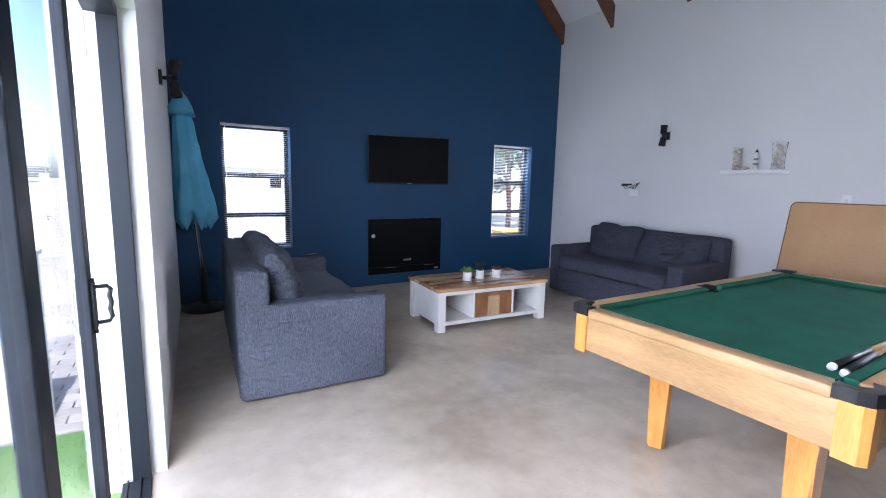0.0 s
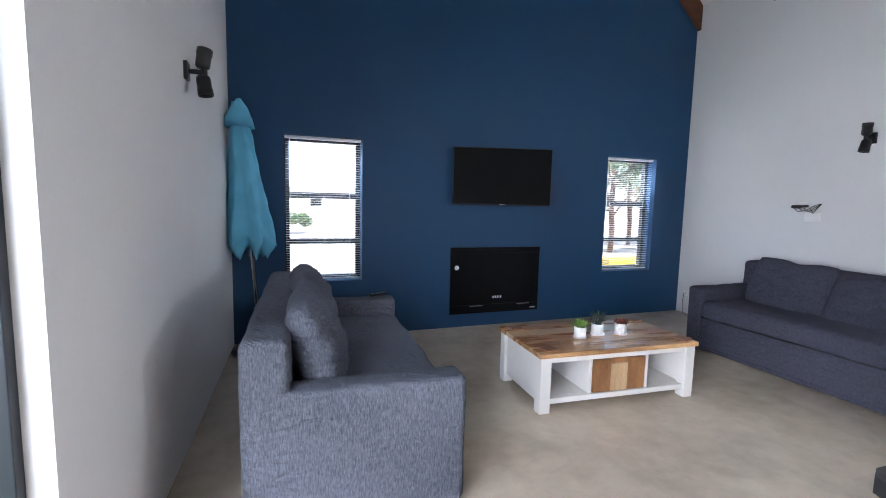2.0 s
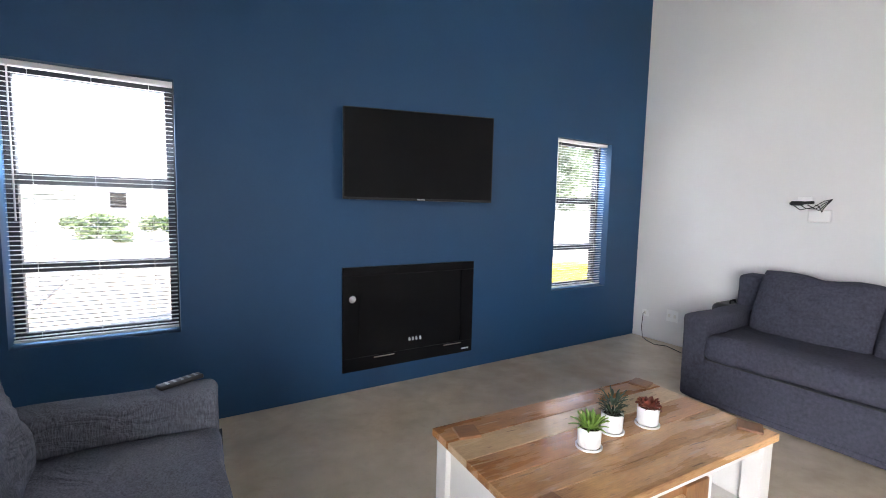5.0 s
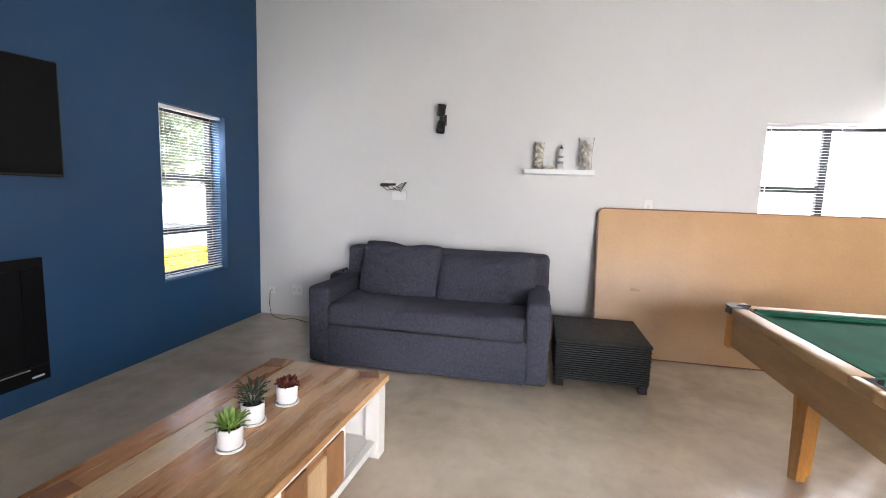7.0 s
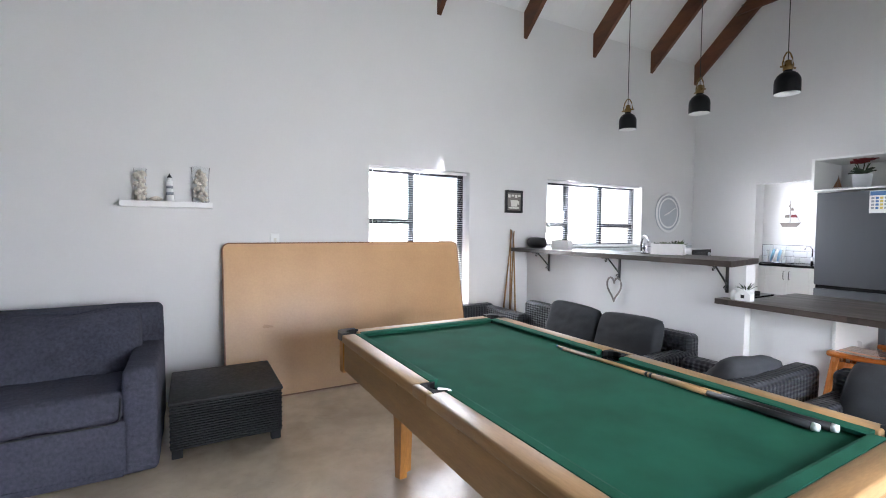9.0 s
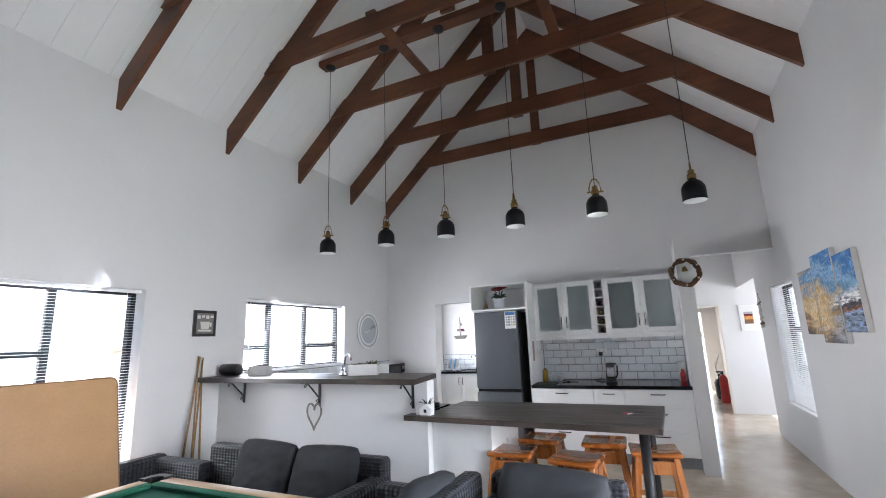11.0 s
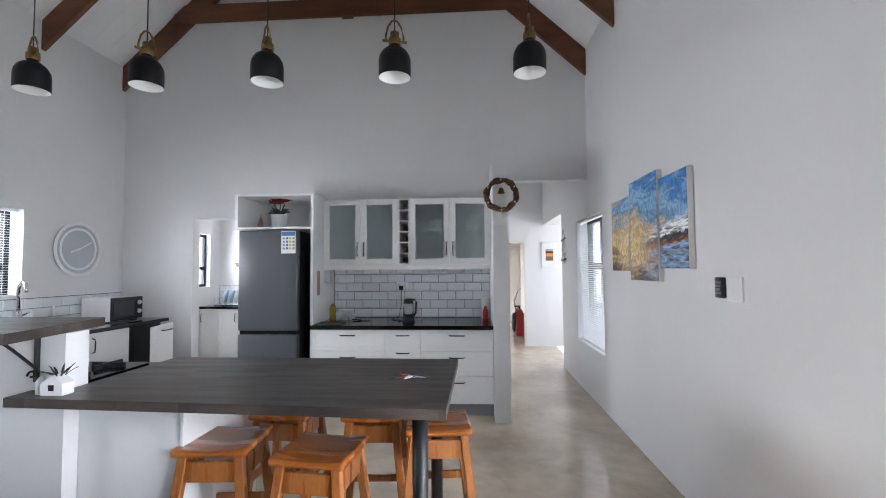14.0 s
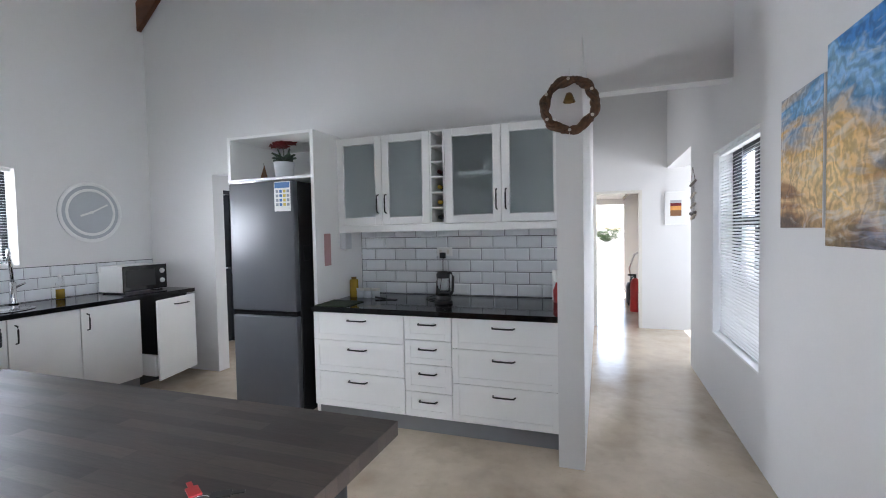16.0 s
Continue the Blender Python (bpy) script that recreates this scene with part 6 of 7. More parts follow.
YF = -3.535
for name, x0, x1, cuts, lab in (("drawer_unit", 2.357, 3.118, (0.135, 0.40, 0.642, 0.855), "white three-drawer kitchen unit with black handles"), ("drawer_unit", 1.999, 2.357, (0.135, 0.313, 0.511, 0.685, 0.855), "narrow white four-drawer kitchen unit"), ("drawer_unit", 1.275, 1.999, (0.135, 0.40, 0.642, 0.855), "white three-drawer kitchen unit beside the stub wall")):
    t = thing(name, pose(0, 0, 0), lab, "kitchen unit", "drawer units of the kitchen run")
    part("carcass", bx((x0 + 0.001, YS + 0.005, 0.125), (x1 - 0.001, YF - 0.020, 0.856)), M["white_lacq"], t)
    for k, (a, b) in enumerate(zip(cuts, cuts[1:])):
        d = part("drawer", shaker(x0 + 0.003, x1 - 0.003, a + 0.002, b - 0.002, YF, 0.045), M["white_lacq"], t)
        pull(d, ((x0 + x1) / 2, YF, b - 0.055 if k == len(cuts) - 2 else b - 0.06), True, 0.15 if x1 - x0 > 0.5 else 0.13)
solid("kickboard", bx((1.275, -3.66, 0.0), (3.118, -3.60, 0.124), 0.002), M["board_rubber"], "grey kickboard under the kitchen units", "kickboard", kind="structure")
solid("kitchen_worktop", bx((1.274, YS + 0.004, 0.858), (3.117, -3.505, 0.898), 0.004), M["granite"], "polished black granite worktop", "worktop")

# fridge housing and fridge
fh = thing("fridge_housing", pose(0, 0, 0), "white open housing above and beside the fridge", "cabinet")
part("side_panel", bx((3.120, YS + 0.004, 0.0), (3.150, -3.60, 2.262), 0.002), M["white_lacq"], fh)
part("side_panel", bx((3.935, YS + 0.004, 1.89), (3.965, -3.60, 2.262), 0.002), M["white_lacq"], fh)
part("shelf", bx((3.151, YS + 0.004, 1.89), (3.934, -3.60, 1.912), 0.002), M["white_lacq"], fh)
part("top_panel", bx((3.151, YS + 0.004, 2.240), (3.934, -3.60, 2.262), 0.002), M["white_lacq"], fh)
part("back_panel", bx((3.151, YS + 0.004, 1.913), (3.934, YS + 0.02, 2.239)), M["white_lacq"], fh)
fr = thing("fridge", pose(0, 0, 0), "tall dark grey steel fridge freezer", "fridge")
part("body", bx((3.252, -4.22, 0.03), (3.868, -3.575, 1.865), 0.006), M["black"], fr, "black sides")
part("fridge_door", bx((3.25, -3.570, 0.845), (3.87, -3.505, 1.868), 0.012, 3), M["steel"], fr, "brushed dark steel door", True)
part("freezer_door", bx((3.25, -3.570, 0.045), (3.87, -3.505, 0.805), 0.012, 3), M["steel"], fr, "brushed dark steel door", True)
part("grip_strip", join(bx((3.262, -3.56, 0.806), (3.858, -3.53, 0.844)), bx((3.29, -3.528, 0.822), (3.83, -3.522, 0.829))), M["gloss"], fr)
part("plinth", bx((3.27, -4.2, 0.0), (3.85, -3.60, 0.04)), M["black"], fr)
part("side_latch", bx((3.242, -3.70, 1.24), (3.251, -3.62, 1.36), 0.003), M["black"], fr)
cal = thing("calendar_sheet", pose(3.345, -3.5045, 1.745), "white calendar sheet with blue heading on the fridge", "calendar")
part("sheet", bx((-0.075, 0.0, -0.115), (0.075, 0.0015, 0.115)), M["paper"], cal)
part("heading", bx((-0.07, 0.0015, 0.065), (0.07, 0.0022, 0.108)), M["ink_blue"], cal)
for r in range(4):
    for c in range(4):
        part("date_box", bx((-0.066 + c * 0.034, 0.0015, 0.028 - r * 0.034), (-0.042 + c * 0.034, 0.0021, 0.05 - r * 0.034)), M[("ink_grey", "ink_yellow", "ink_blue")[(r * 3 + c) % 3]], cal)
fl = thing("flower_pot", pose(3.60, -3.86, 1.913) @ Matrix.Scale(1.3, 4), "crimson flowers in a silver pot on the housing", "potted plant")
part("pot", lathe([(0.0, 0.0), (0.055, 0.0), (0.066, 0.115), (0.070, 0.12), (0.062, 0.12), (0.055, 0.10), (0.0, 0.10)], 24), M["silver"], fl, "pale silver pot", True)
rgf = random.Random(8)
part("leaves", rosette(14, 0.075, 0.040, 0.125, rgf, (0.15, 0.8), 0.02), M["leaf_dark"], fl, "", True)
part("stem", join(*[cyl((0, 0, 0.10), (0.05 * math.cos(k), 0.03 * math.sin(k), 0.21), 0.004, n=6) for k in range(5)]), M["leaf_dark"], fl)
for k in range(7):
    a = k * 2.4
    part("bloom", moved(rosette(20, 0.042, 0.030, 0.0, rgf, (0.0, 1.4), 0.006), pose(0.06 * math.sqrt(k / 7) * math.cos(a) * 1.2, 0.045 * math.sin(a), 0.215 + 0.02 * (k % 3))), M["petal"], fl, "crimson bloom", True)
sb = thing("toy_boat", pose(3.80, -3.85, 1.913), "small model sailing boat in the housing", "ornament")
part("hull", prism([(-0.05, 0.02), (-0.035, 0.0), (0.035, 0.0), (0.06, 0.022)], -0.015, 0.015), M["drift"], sb)
part("sail", join(prism([(-0.03, 0.03), (0.005, 0.03), (0.005, 0.15)], -0.002, 0.002), prism([(0.01, 0.03), (0.05, 0.03), (0.01, 0.13)], -0.002, 0.002)), M["mdf_edge"], sb)
part("mast", cyl((0.0075, 0, 0.02), (0.0075, 0, 0.165), 0.0025, n=6), M["drift"], sb)
solid("pebble", moved(lathe([(0.0, 0.0), (0.03, 0.004), (0.036, 0.016), (0.02, 0.03), (0.0, 0.033)], 12), pose(3.32, -3.95, 2.262)), M["vine"], "small dark pebble on the housing", "pebble", smooth=True)

# wall cabinets
YU = -3.925


def glass_door(t, x0, x1, z0, z1, hx):
    f = 0.062
    d = part("door", join(bx((x0, YU - 0.02, z0), (x0 + f, YU, z1), 0.002), bx((x1 - f, YU - 0.02, z0), (x1, YU, z1), 0.002), bx((x0 + f, YU - 0.02, z0), (x1 - f, YU, z0 + f), 0.002), bx((x0 + f, YU - 0.02, z1 - f), (x1 - f, YU, z1), 0.002)), M["white_lacq"], t)
    g = part("pane", bx((x0 + f - 0.004, YU - 0.013, z0 + f - 0.004), (x1 - f + 0.004, YU - 0.009, z1 - f + 0.004)), M["frost"], d, "frosted grey-green glass")
    g.visible_shadow = False
    pull(d, (hx, YU, z0 + 0.17), False, 0.15)


for x0, x1, lab in ((2.285, 3.117, "white wall cabinet with two frosted glass doors"), (1.275, 2.160, "white wall cabinet with frosted doors and dim crockery")):
    t = thing("wall_cabinet", pose(0, 0, 0), lab, "wall cabinet", "wall cabinets")
    z0, z1 = 1.512, 2.238
    part("carcass", join(bx((x0, YS + 0.004, z0), (x0 + 0.018, YU - 0.022, z1)), bx((x1 - 0.018, YS + 0.004, z0), (x1, YU - 0.022, z1)), bx((x0 + 0.018, YS + 0.004, z0), (x1 - 0.018, YU - 0.022, z0 + 0.018)), bx((x0 + 0.018, YS + 0.004, z1 - 0.018), (x1 - 0.018, YU - 0.022, z1)), bx((x0 + 0.018, YS + 0.004, z0 + 0.018), (x1 - 0.018, YS + 0.012, z1 - 0.018))), M["white_lacq"], t)
    part("shelf", bx((x0 + 0.019, YS + 0.013, 1.885), (x1 - 0.019, YU - 0.04, 1.903)), M["white_lacq"], t)
    xm = (x0 + x1) / 2
    glass_door(t, x0 + 0.002, xm - 0.0015, z0 + 0.002, z1 - 0.002, xm - 0.035)
    glass_door(t, xm + 0.0015, x1 - 0.002, z0 + 0.002, z1 - 0.002, xm + 0.035)
for x, y, z, r, hgt in ((1.42, -4.08, 1.904, 0.07, 0.09), (1.52, -4.02, 1.904, 0.05, 0.07), (1.85, -4.05, 1.904, 0.04, 0.10), (1.95, -4.1, 1.904, 0.04, 0.10), (2.75, -4.06, 1.531, 0.03, 0.10), (2.93, -4.0, 1.531, 0.03, 0.09)):
    solid("cup", lathe([(0.0, 0.0), (r * 0.75, 0.0), (r, hgt), (r - 0.004, hgt), (r * 0.7, 0.008), (0.0, 0.008)], 16, (x, y, z)), M["pot"], "white cup behind the frosted cabinet door", "cup", "cups in the cabinets", smooth=True)
wr = thing("wine_rack", pose(0, 0, 0), "narrow white wine rack with a few bottles", "wine rack")
part("side", bx((2.162, YS + 0.004, 1.512), (2.174, YU, 2.238), 0.001), M["white_lacq"], wr)
part("side", bx((2.271, YS + 0.004, 1.512), (2.283, YU, 2.238), 0.001), M["white_lacq"], wr)
part("back_panel", bx((2.175, YS + 0.004, 1.512), (2.270, YS + 0.012, 2.238)), M["white_lacq"], wr)
for k in range(7):
    z = 1.512 + k * 0.119
    part("divider", bx((2.175, YS + 0.013, z), (2.270, YU, z + 0.012), 0.001), M["white_lacq"], wr)
for k, mm in ((0, "black"), (1, "oil"), (2, "oil"), (3, "bag")):
    z = 1.525 + k * 0.119
    t = thing("wine_bottle", pose(2.2225, 0, z + 0.038), "wine bottle lying in the narrow rack", "wine bottle", "bottles in the rack")
    part("bottle", moved(lathe([(0.0, -0.29), (0.036, -0.28), (0.038, -0.12), (0.016, -0.06), (0.014, 0.0), (0.0, 0.0)], 16), pose(0, -3.975, 0, -90)), M["gloss"], t, "dark glass", True)
    part("capsule", moved(lathe([(0.0150, -0.045), (0.0155, 0.002), (0.0, 0.004)], 14), pose(0, -3.975, 0, -90)), M[mm], t, "coloured foil cap", True)
solid("cabinet_pelmet", bx((1.275, -3.955, 1.455), (3.117, -3.928, 1.510), 0.002), M["white_lacq"], "white pelmet under the wall cabinets", "pelmet")

# things on the worktop
kt = thing("kettle", pose(2.165, -3.86, 0.899), "black and clear glass electric kettle", "kettle")
part("base", lathe([(0.0, 0.0), (0.070, 0.0), (0.070, 0.018), (0.062, 0.024), (0.0, 0.024)], 24), M["black"], kt, "", True)
part("jug", lathe([(0.0, 0.026), (0.058, 0.026), (0.060, 0.04), (0.050, 0.20), (0.047, 0.20), (0.056, 0.045), (0.0, 0.04)], 24), M["thin"], kt, "clear glass jug", True)
part("lid", lathe([(0.051, 0.195), (0.053, 0.225), (0.040, 0.245), (0.0, 0.25)], 24), M["black"], kt, "", True)
part("collar", lathe([(0.061, 0.026), (0.063, 0.065), (0.058, 0.065)], 24), M["black"], kt, "", True)
part("handle", tube([(-0.035, 0.012, 0.235), (-0.072, 0.022, 0.238), (-0.088, 0.024, 0.21), (-0.082, 0.022, 0.10), (-0.055, 0.012, 0.055)], 0.011, 8), M["black"], kt, "", True)
part("flex", tube([(0.06, -0.05, 0.006), (0.16, -0.12, 0.004), (0.22, -0.20, 0.004), (0.16, -0.36, 0.02), (0.145, -0.41, 0.15), (0.145, -0.418, 0.33)], 0.0045, 6), M["black"], kt, "black flex up to the wall plug", True)
part("plug", bx((0.12, -0.425, 0.32), (0.17, -0.395, 0.37), 0.006), M["black"], kt)
socket(pose(2.30, YS + 0.012, 1.275, 0, 0, 180), 0.14, 0.075, "white double wall socket on the tiles", 2)
jar_x = (2.975, 2.905, 2.83)
for x in jar_x:
    t = thing("storage_jar", pose(x, -4.02, 0.899), "small glass storage jar with a pale lid", "jar", "jars on the worktop")
    part("glass", lathe([(0.0, 0.0), (0.034, 0.0), (0.034, 0.06), (0.0, 0.06)], 18), M["silver"], t, "", True)
    part("lid", lathe([(0.0, 0.06), (0.036, 0.06), (0.036, 0.078), (0.0, 0.080)], 18), M["cream"], t, "pale screw lid", True)
ol = thing("oil_bottle", pose(3.045, -4.03, 0.899), "golden oil bottle on the black worktop", "bottle")
part("bottle", lathe([(0.0, 0.0), (0.036, 0.0), (0.038, 0.1), (0.036, 0.15), (0.0, 0.155)], 18), M["oil"], ol, "", True)
part("cap", lathe([(0.0, 0.155), (0.022, 0.155), (0.022, 0.172), (0.0, 0.174)], 14), M["brass"], ol, "", True)
solid("cooking_spatula", join(bx((2.60, -3.97, 0.8995), (2.70, -3.92, 0.904), 0.002), tube([(2.70, -3.945, 0.904), (2.80, -3.955, 0.912)], 0.008)), M["black"], "black spatula lying on the worktop", "spatula")
solid("tea_towel", soft((2.82, -3.80, 0.8985), (3.10, -3.53, 0.906), 0.003, 0.003, 6, 2, 12), M["green_mat"], "folded olive cloth on the worktop corner", "cloth", smooth=True)
sd = thing("soap_bottle", pose(1.335, -4.10, 0.899), "clear soap bottle with red liquid", "bottle")
part("bottle", lathe([(0.0, 0.0), (0.03, 0.0), (0.032, 0.09), (0.016, 0.13), (0.012, 0.15), (0.0, 0.15)], 16), M["red"], sd, "", True)
part("pump", join(cyl((0, 0, 0.15), (0, 0, 0.19), 0.006, n=8), bx((-0.008, -0.008, 0.185), (0.008, 0.04, 0.197), 0.003)), M["white_lacq"], sd)
solid("paper_roll", lathe([(0.0, 0.0), (0.05, 0.0), (0.05, 0.23), (0.0, 0.23)], 22, (1.335, -4.22, 0.899)), M["paper"], "white paper roll at the end of the worktop", "paper roll", smooth=True)
pk = thing("pink_card", pose(3.1195, -3.755, 1.32), "dusty pink card holder on the housing side", "card holder")
part("card", bx((-0.004, -0.045, -0.13), (0, 0.045, 0.13), 0.001), M["pink"], pk)
di = thing("soap_dispenser", pose(3.1195, -3.99, 1.385), "grey plastic dispenser under the cabinet", "dispenser")
part("body", bx((-0.06, -0.05, -0.07), (0, 0.05, 0.07), 0.01, 3), M["silver"], di, "", True)
part("nozzle", cyl((-0.03, 0, -0.085), (-0.03, 0, -0.07), 0.012), M["white_lacq"], di)

# ---- kitchen run on the east wall ----
XF = 5.175
for k, (y0, y1, hs) in enumerate(((-3.69, -3.168, 1), (-3.163, -2.668, 1), (-2.663, -2.14, -1), (-2.135, -1.73, 1))):
    t = thing("base_cabinet", pose(0, 0, 0), "white flat-front base cabinet with a black handle", "kitchen unit", "cabinets under the window")
    part("carcass", bx((XF + 0.02, y0 + 0.001, 0.11), (XE - 0.004, y1 - 0.001, 0.855)), M["white_lacq"], t)
    d = part("door", bx((XF, y0 + 0.002, 0.125), (XF + 0.018, y1 - 0.002, 0.852), 0.002), M["white_lacq"], t)
    pull(d, (XF, (y1 - 0.05) if hs > 0 else (y0 + 0.05), 0.735), False, 0.14, "x")
solid("kickboard_east", bx((XF + 0.05, -3.69, 0), (XF + 0.07, -1.73, 0.109)), M["board_rubber"], "grey kickboard under the window cabinets", "kickboard", kind="structure")
dw = thing("dishwasher", pose(0, 0, 0), "built-in appliance with its white front ajar", "dishwasher")
part("body", bx((XF + 0.06, -4.255, 0.02), (XE - 0.004, -3.695, 0.854)), M["gloss"], dw, "dark appliance body")
part("front_panel", moved(bx((-0.01, -0.26, 0.115), (0.01, 0.26, 0.862), 0.003), pose(4.945, -3.885, 0, 0, 0, 13) @ pose(0, 0, 0)), M["white_lacq"], dw, "loose white front panel")
part("inner_rail", bx((5.02, -3.735, 0.12), (XF + 0.06, -3.70, 0.32), 0.004), M["white_lacq"], dw)
pull(dw, (4.925, -3.92, 0.80), True, 0.15, "x")
solid("east_worktop", join(bx((XF - 0.025, -4.285, 0.858), (XE - 0.003, -1.735, 0.898), 0.004)), M["granite"], "polished black worktop under the window", "worktop")
solid("bar_worktop", bx((3.312, -1.73, 0.858), (XE - 0.003, -1.105, 0.898), 0.004), M["granite"], "polished black worktop behind the half wall", "worktop")
t = thing("base_cabinet", pose(0, 0, 0), "white base cabinet behind the half wall", "kitchen unit", "cabinets behind the bar")
part("carcass", bx((3.312, -1.70, 0.11), (5.16, -1.105, 0.855)), M["white_lacq"], t)
part("plinth", bx((3.33, -1.66, 0.0), (5.14, -1.12, 0.109)), M["board_rubber"], t)
hb = thing("gas_hob", pose(3.72, -1.42, 0.8985), "black gas hob set in the worktop", "hob")
part("plate", bx((-0.29, -0.25, 0), (0.29, 0.25, 0.008), 0.003), M["gloss"], hb)
for sx in (-1, 1):
    for sy in (-1, 1):
        part("burner", lathe([(0.0, 0.008), (0.05, 0.008), (0.045, 0.02), (0.0, 0.024)], 18, (sx * 0.14, sy * 0.12, 0)), M["black"], hb, "", True)
        part("pan_support", join(bx((sx * 0.14 - 0.1, sy * 0.12 - 0.005, 0.008), (sx * 0.14 + 0.1, sy * 0.12 + 0.005, 0.035)), bx((sx * 0.14 - 0.005, sy * 0.12 - 0.1, 0.008), (sx * 0.14 + 0.005, sy * 0.12 + 0.1, 0.035))), M["black"], hb)
mw = thing("microwave", pose(5.56, -3.92, 0.899, 0, 0, -90), "white microwave oven with a black front", "microwave")
part("case", bx((-0.235, -0.16, 0.012), (0.235, 0.17, 0.272), 0.006), M["white_lacq"], mw)
part("front", bx((-0.232, -0.172, 0.016), (0.232, -0.1605, 0.268), 0.004), M["gloss"], mw, "glossy black front")
part("door_window", bx((-0.20, -0.175, 0.06), (0.10, -0.1715, 0.225)), M["black"], mw)
for z in (0.20, 0.10):
    part("knob", moved(lathe([(0.0, 0.02), (0.022, 0.018), (0.026, 0.0), (0.0, 0.0)], 18), pose(0.175, -0.172, z, 90)), M["silver"], mw, "round silver knob", True)
for sx in (-1, 1):
    part("foot", bx((sx * 0.2 - 0.02, -0.12, 0), (sx * 0.2 + 0.02, 0.14, 0.012)), M["black"], mw)
sk = thing("sink", pose(5.47, -2.76, 0.8985), "round steel sink under the window", "sink")
part("bowl", lathe([(0.225, 0.004), (0.215, 0.007), (0.195, 0.003), (0.19, 0.001), (0.0, 0.0012)], 36), M["chrome"], sk, "", True)
tp = thing("tap", pose(5.70, -2.98, 0.898) @ Matrix.Scale(1.15, 4), "chrome swan neck kitchen tap", "tap")
part("column", lathe([(0.0, 0.0), (0.03, 0.0), (0.026, 0.02), (0.022, 0.05), (0.022, 0.17), (0.0, 0.17)], 16), M["chrome"], tp, "", True)
part("spout", tube([(0, 0, 0.16), (-0.005, 0.01, 0.30), (-0.03, 0.03, 0.37), (-0.09, 0.06, 0.41), (-0.15, 0.09, 0.39), (-0.175, 0.105, 0.33)], 0.013, 10), M["chrome"], tp, "", True)
part("lever", tube([(0.0, -0.02, 0.13), (-0.02, -0.07, 0.16)], 0.008), M["chrome"], tp, "", True)
wb = thing("dish_soap", pose(5.70, -3.33, 0.8985), "clear bottle with yellow dish soap", "bottle")
part("bottle", lathe([(0.0, 0.0), (0.034, 0.0), (0.036, 0.11), (0.03, 0.15), (0.012, 0.18), (0.012, 0.20), (0.0, 0.20)], 16), M["thin"], wb, "clear plastic", True)
part("liquid", lathe([(0.0, 0.004), (0.031, 0.004), (0.032, 0.09), (0.0, 0.09)], 16), M["oil"], wb, "yellow liquid", True)
part("cap", cyl((0, 0, 0.20), (0, 0, 0.225), 0.013, n=12), M["white_lacq"], wb, "", True)

# ---- wreath, passage and scullery ----
wt = thing("wreath", pose(1.192, -3.372, 2.166), "brown vine wreath with shells and a brass bell", "wreath")
rgw = random.Random(3)
for k in range(7):
    ph, rr, tw = rgw.uniform(0, 6.28), 0.143 + rgw.uniform(-0.012, 0.012), 3 + k
    pts = [((rr + 0.013 * math.sin(tw * a + ph)) * math.cos(a), 0.013 * math.cos(tw * a + ph) + 0.018, (rr + 0.013 * math.sin(tw * a + ph)) * math.sin(a)) for a in [2 * math.pi * i / 48 for i in range(48)]]
    part("vine", tube(pts, 0.0128, 6, True), M["vine"], wt, "", True)
for k in range(6):
    a = k * 1.05 + 0.5
    part("shell", moved(lathe([(0.0, -0.010), (0.009, -0.004), (0.010, 0.004), (0.0, 0.011)], 8), pose(0.145 * math.cos(a), 0.042, 0.145 * math.sin(a), 40 * k, 30, 0)), M["shell"], wt, "pale shell", True)
part("bell", lathe([(0.036, -0.03), (0.032, -0.022), (0.024, 0.0), (0.016, 0.02), (0.0, 0.026)], 20, (0, 0.03, 0.045)), M["brass"], wt, "small brass bell", True)
part("string", tube([(0, 0.02, 0.07), (0, 0.015, 0.14), (0, 0.004, 0.215)], 0.003, 5), M["canvas"], wt)
part("tail_string", tube([(0, 0.02, -0.14), (0.004, 0.012, -0.21)], 0.003, 5), M["canvas"], wt)
mb = thing("hanging_mobile", pose(XW + 0.03, -5.60, 1.50), "driftwood and shell hanging on the passage wall", "wall hanging")
part("stick", join(tube([(0, -0.12, 0.36), (0, 0.0, 0.372), (0, 0.13, 0.39)], 0.012), tube([(0, -0.10, 0.08), (0, 0.0, 0.07), (0, 0.11, 0.09)], 0.016)), M["drift"], mb, "", True)
part("string", join(tube([(0, -0.11, 0.365), (0, 0.0, 0.53), (0, 0.12, 0.388)], 0.003, 5), *[tube([(0, y, 0.37), (0, y, 0.02)], 0.002, 5) for y in (-0.08, -0.02, 0.04, 0.10)]), M["drift"], mb)
for k, y in enumerate((-0.08, -0.02, 0.04, 0.10)):
    for z in (0.24, 0.14, 0.03):
        part("shell", moved(lathe([(0.0, -0.015), (0.014, -0.004), (0.015, 0.006), (0.0, 0.018)], 8), pose(0, y, z + 0.01 * k)), M["shell"], mb, "", True)
ha = thing("sunset_picture", pose(0.03, Y_HALL + 0.001, 1.715, 0, 0, 180), "small sunset picture in a white frame", "picture")
part("frame", bx((-0.14, -0.022, -0.235), (0.14, 0, 0.235), 0.003), M["white_lacq"], ha)
part("mount", bx((-0.12, -0.024, -0.215), (0.12, -0.0215, 0.215)), M["paper"], ha)
for z0, z1, mm in ((-0.11, -0.03, "mdf_edge"), (-0.03, 0.03, "orange"), (0.03, 0.07, "petal"), (0.07, 0.11, "slate")):
    part("print_band", bx((-0.07, -0.0255, z0), (0.07, -0.0238, z1)), M[mm], ha)

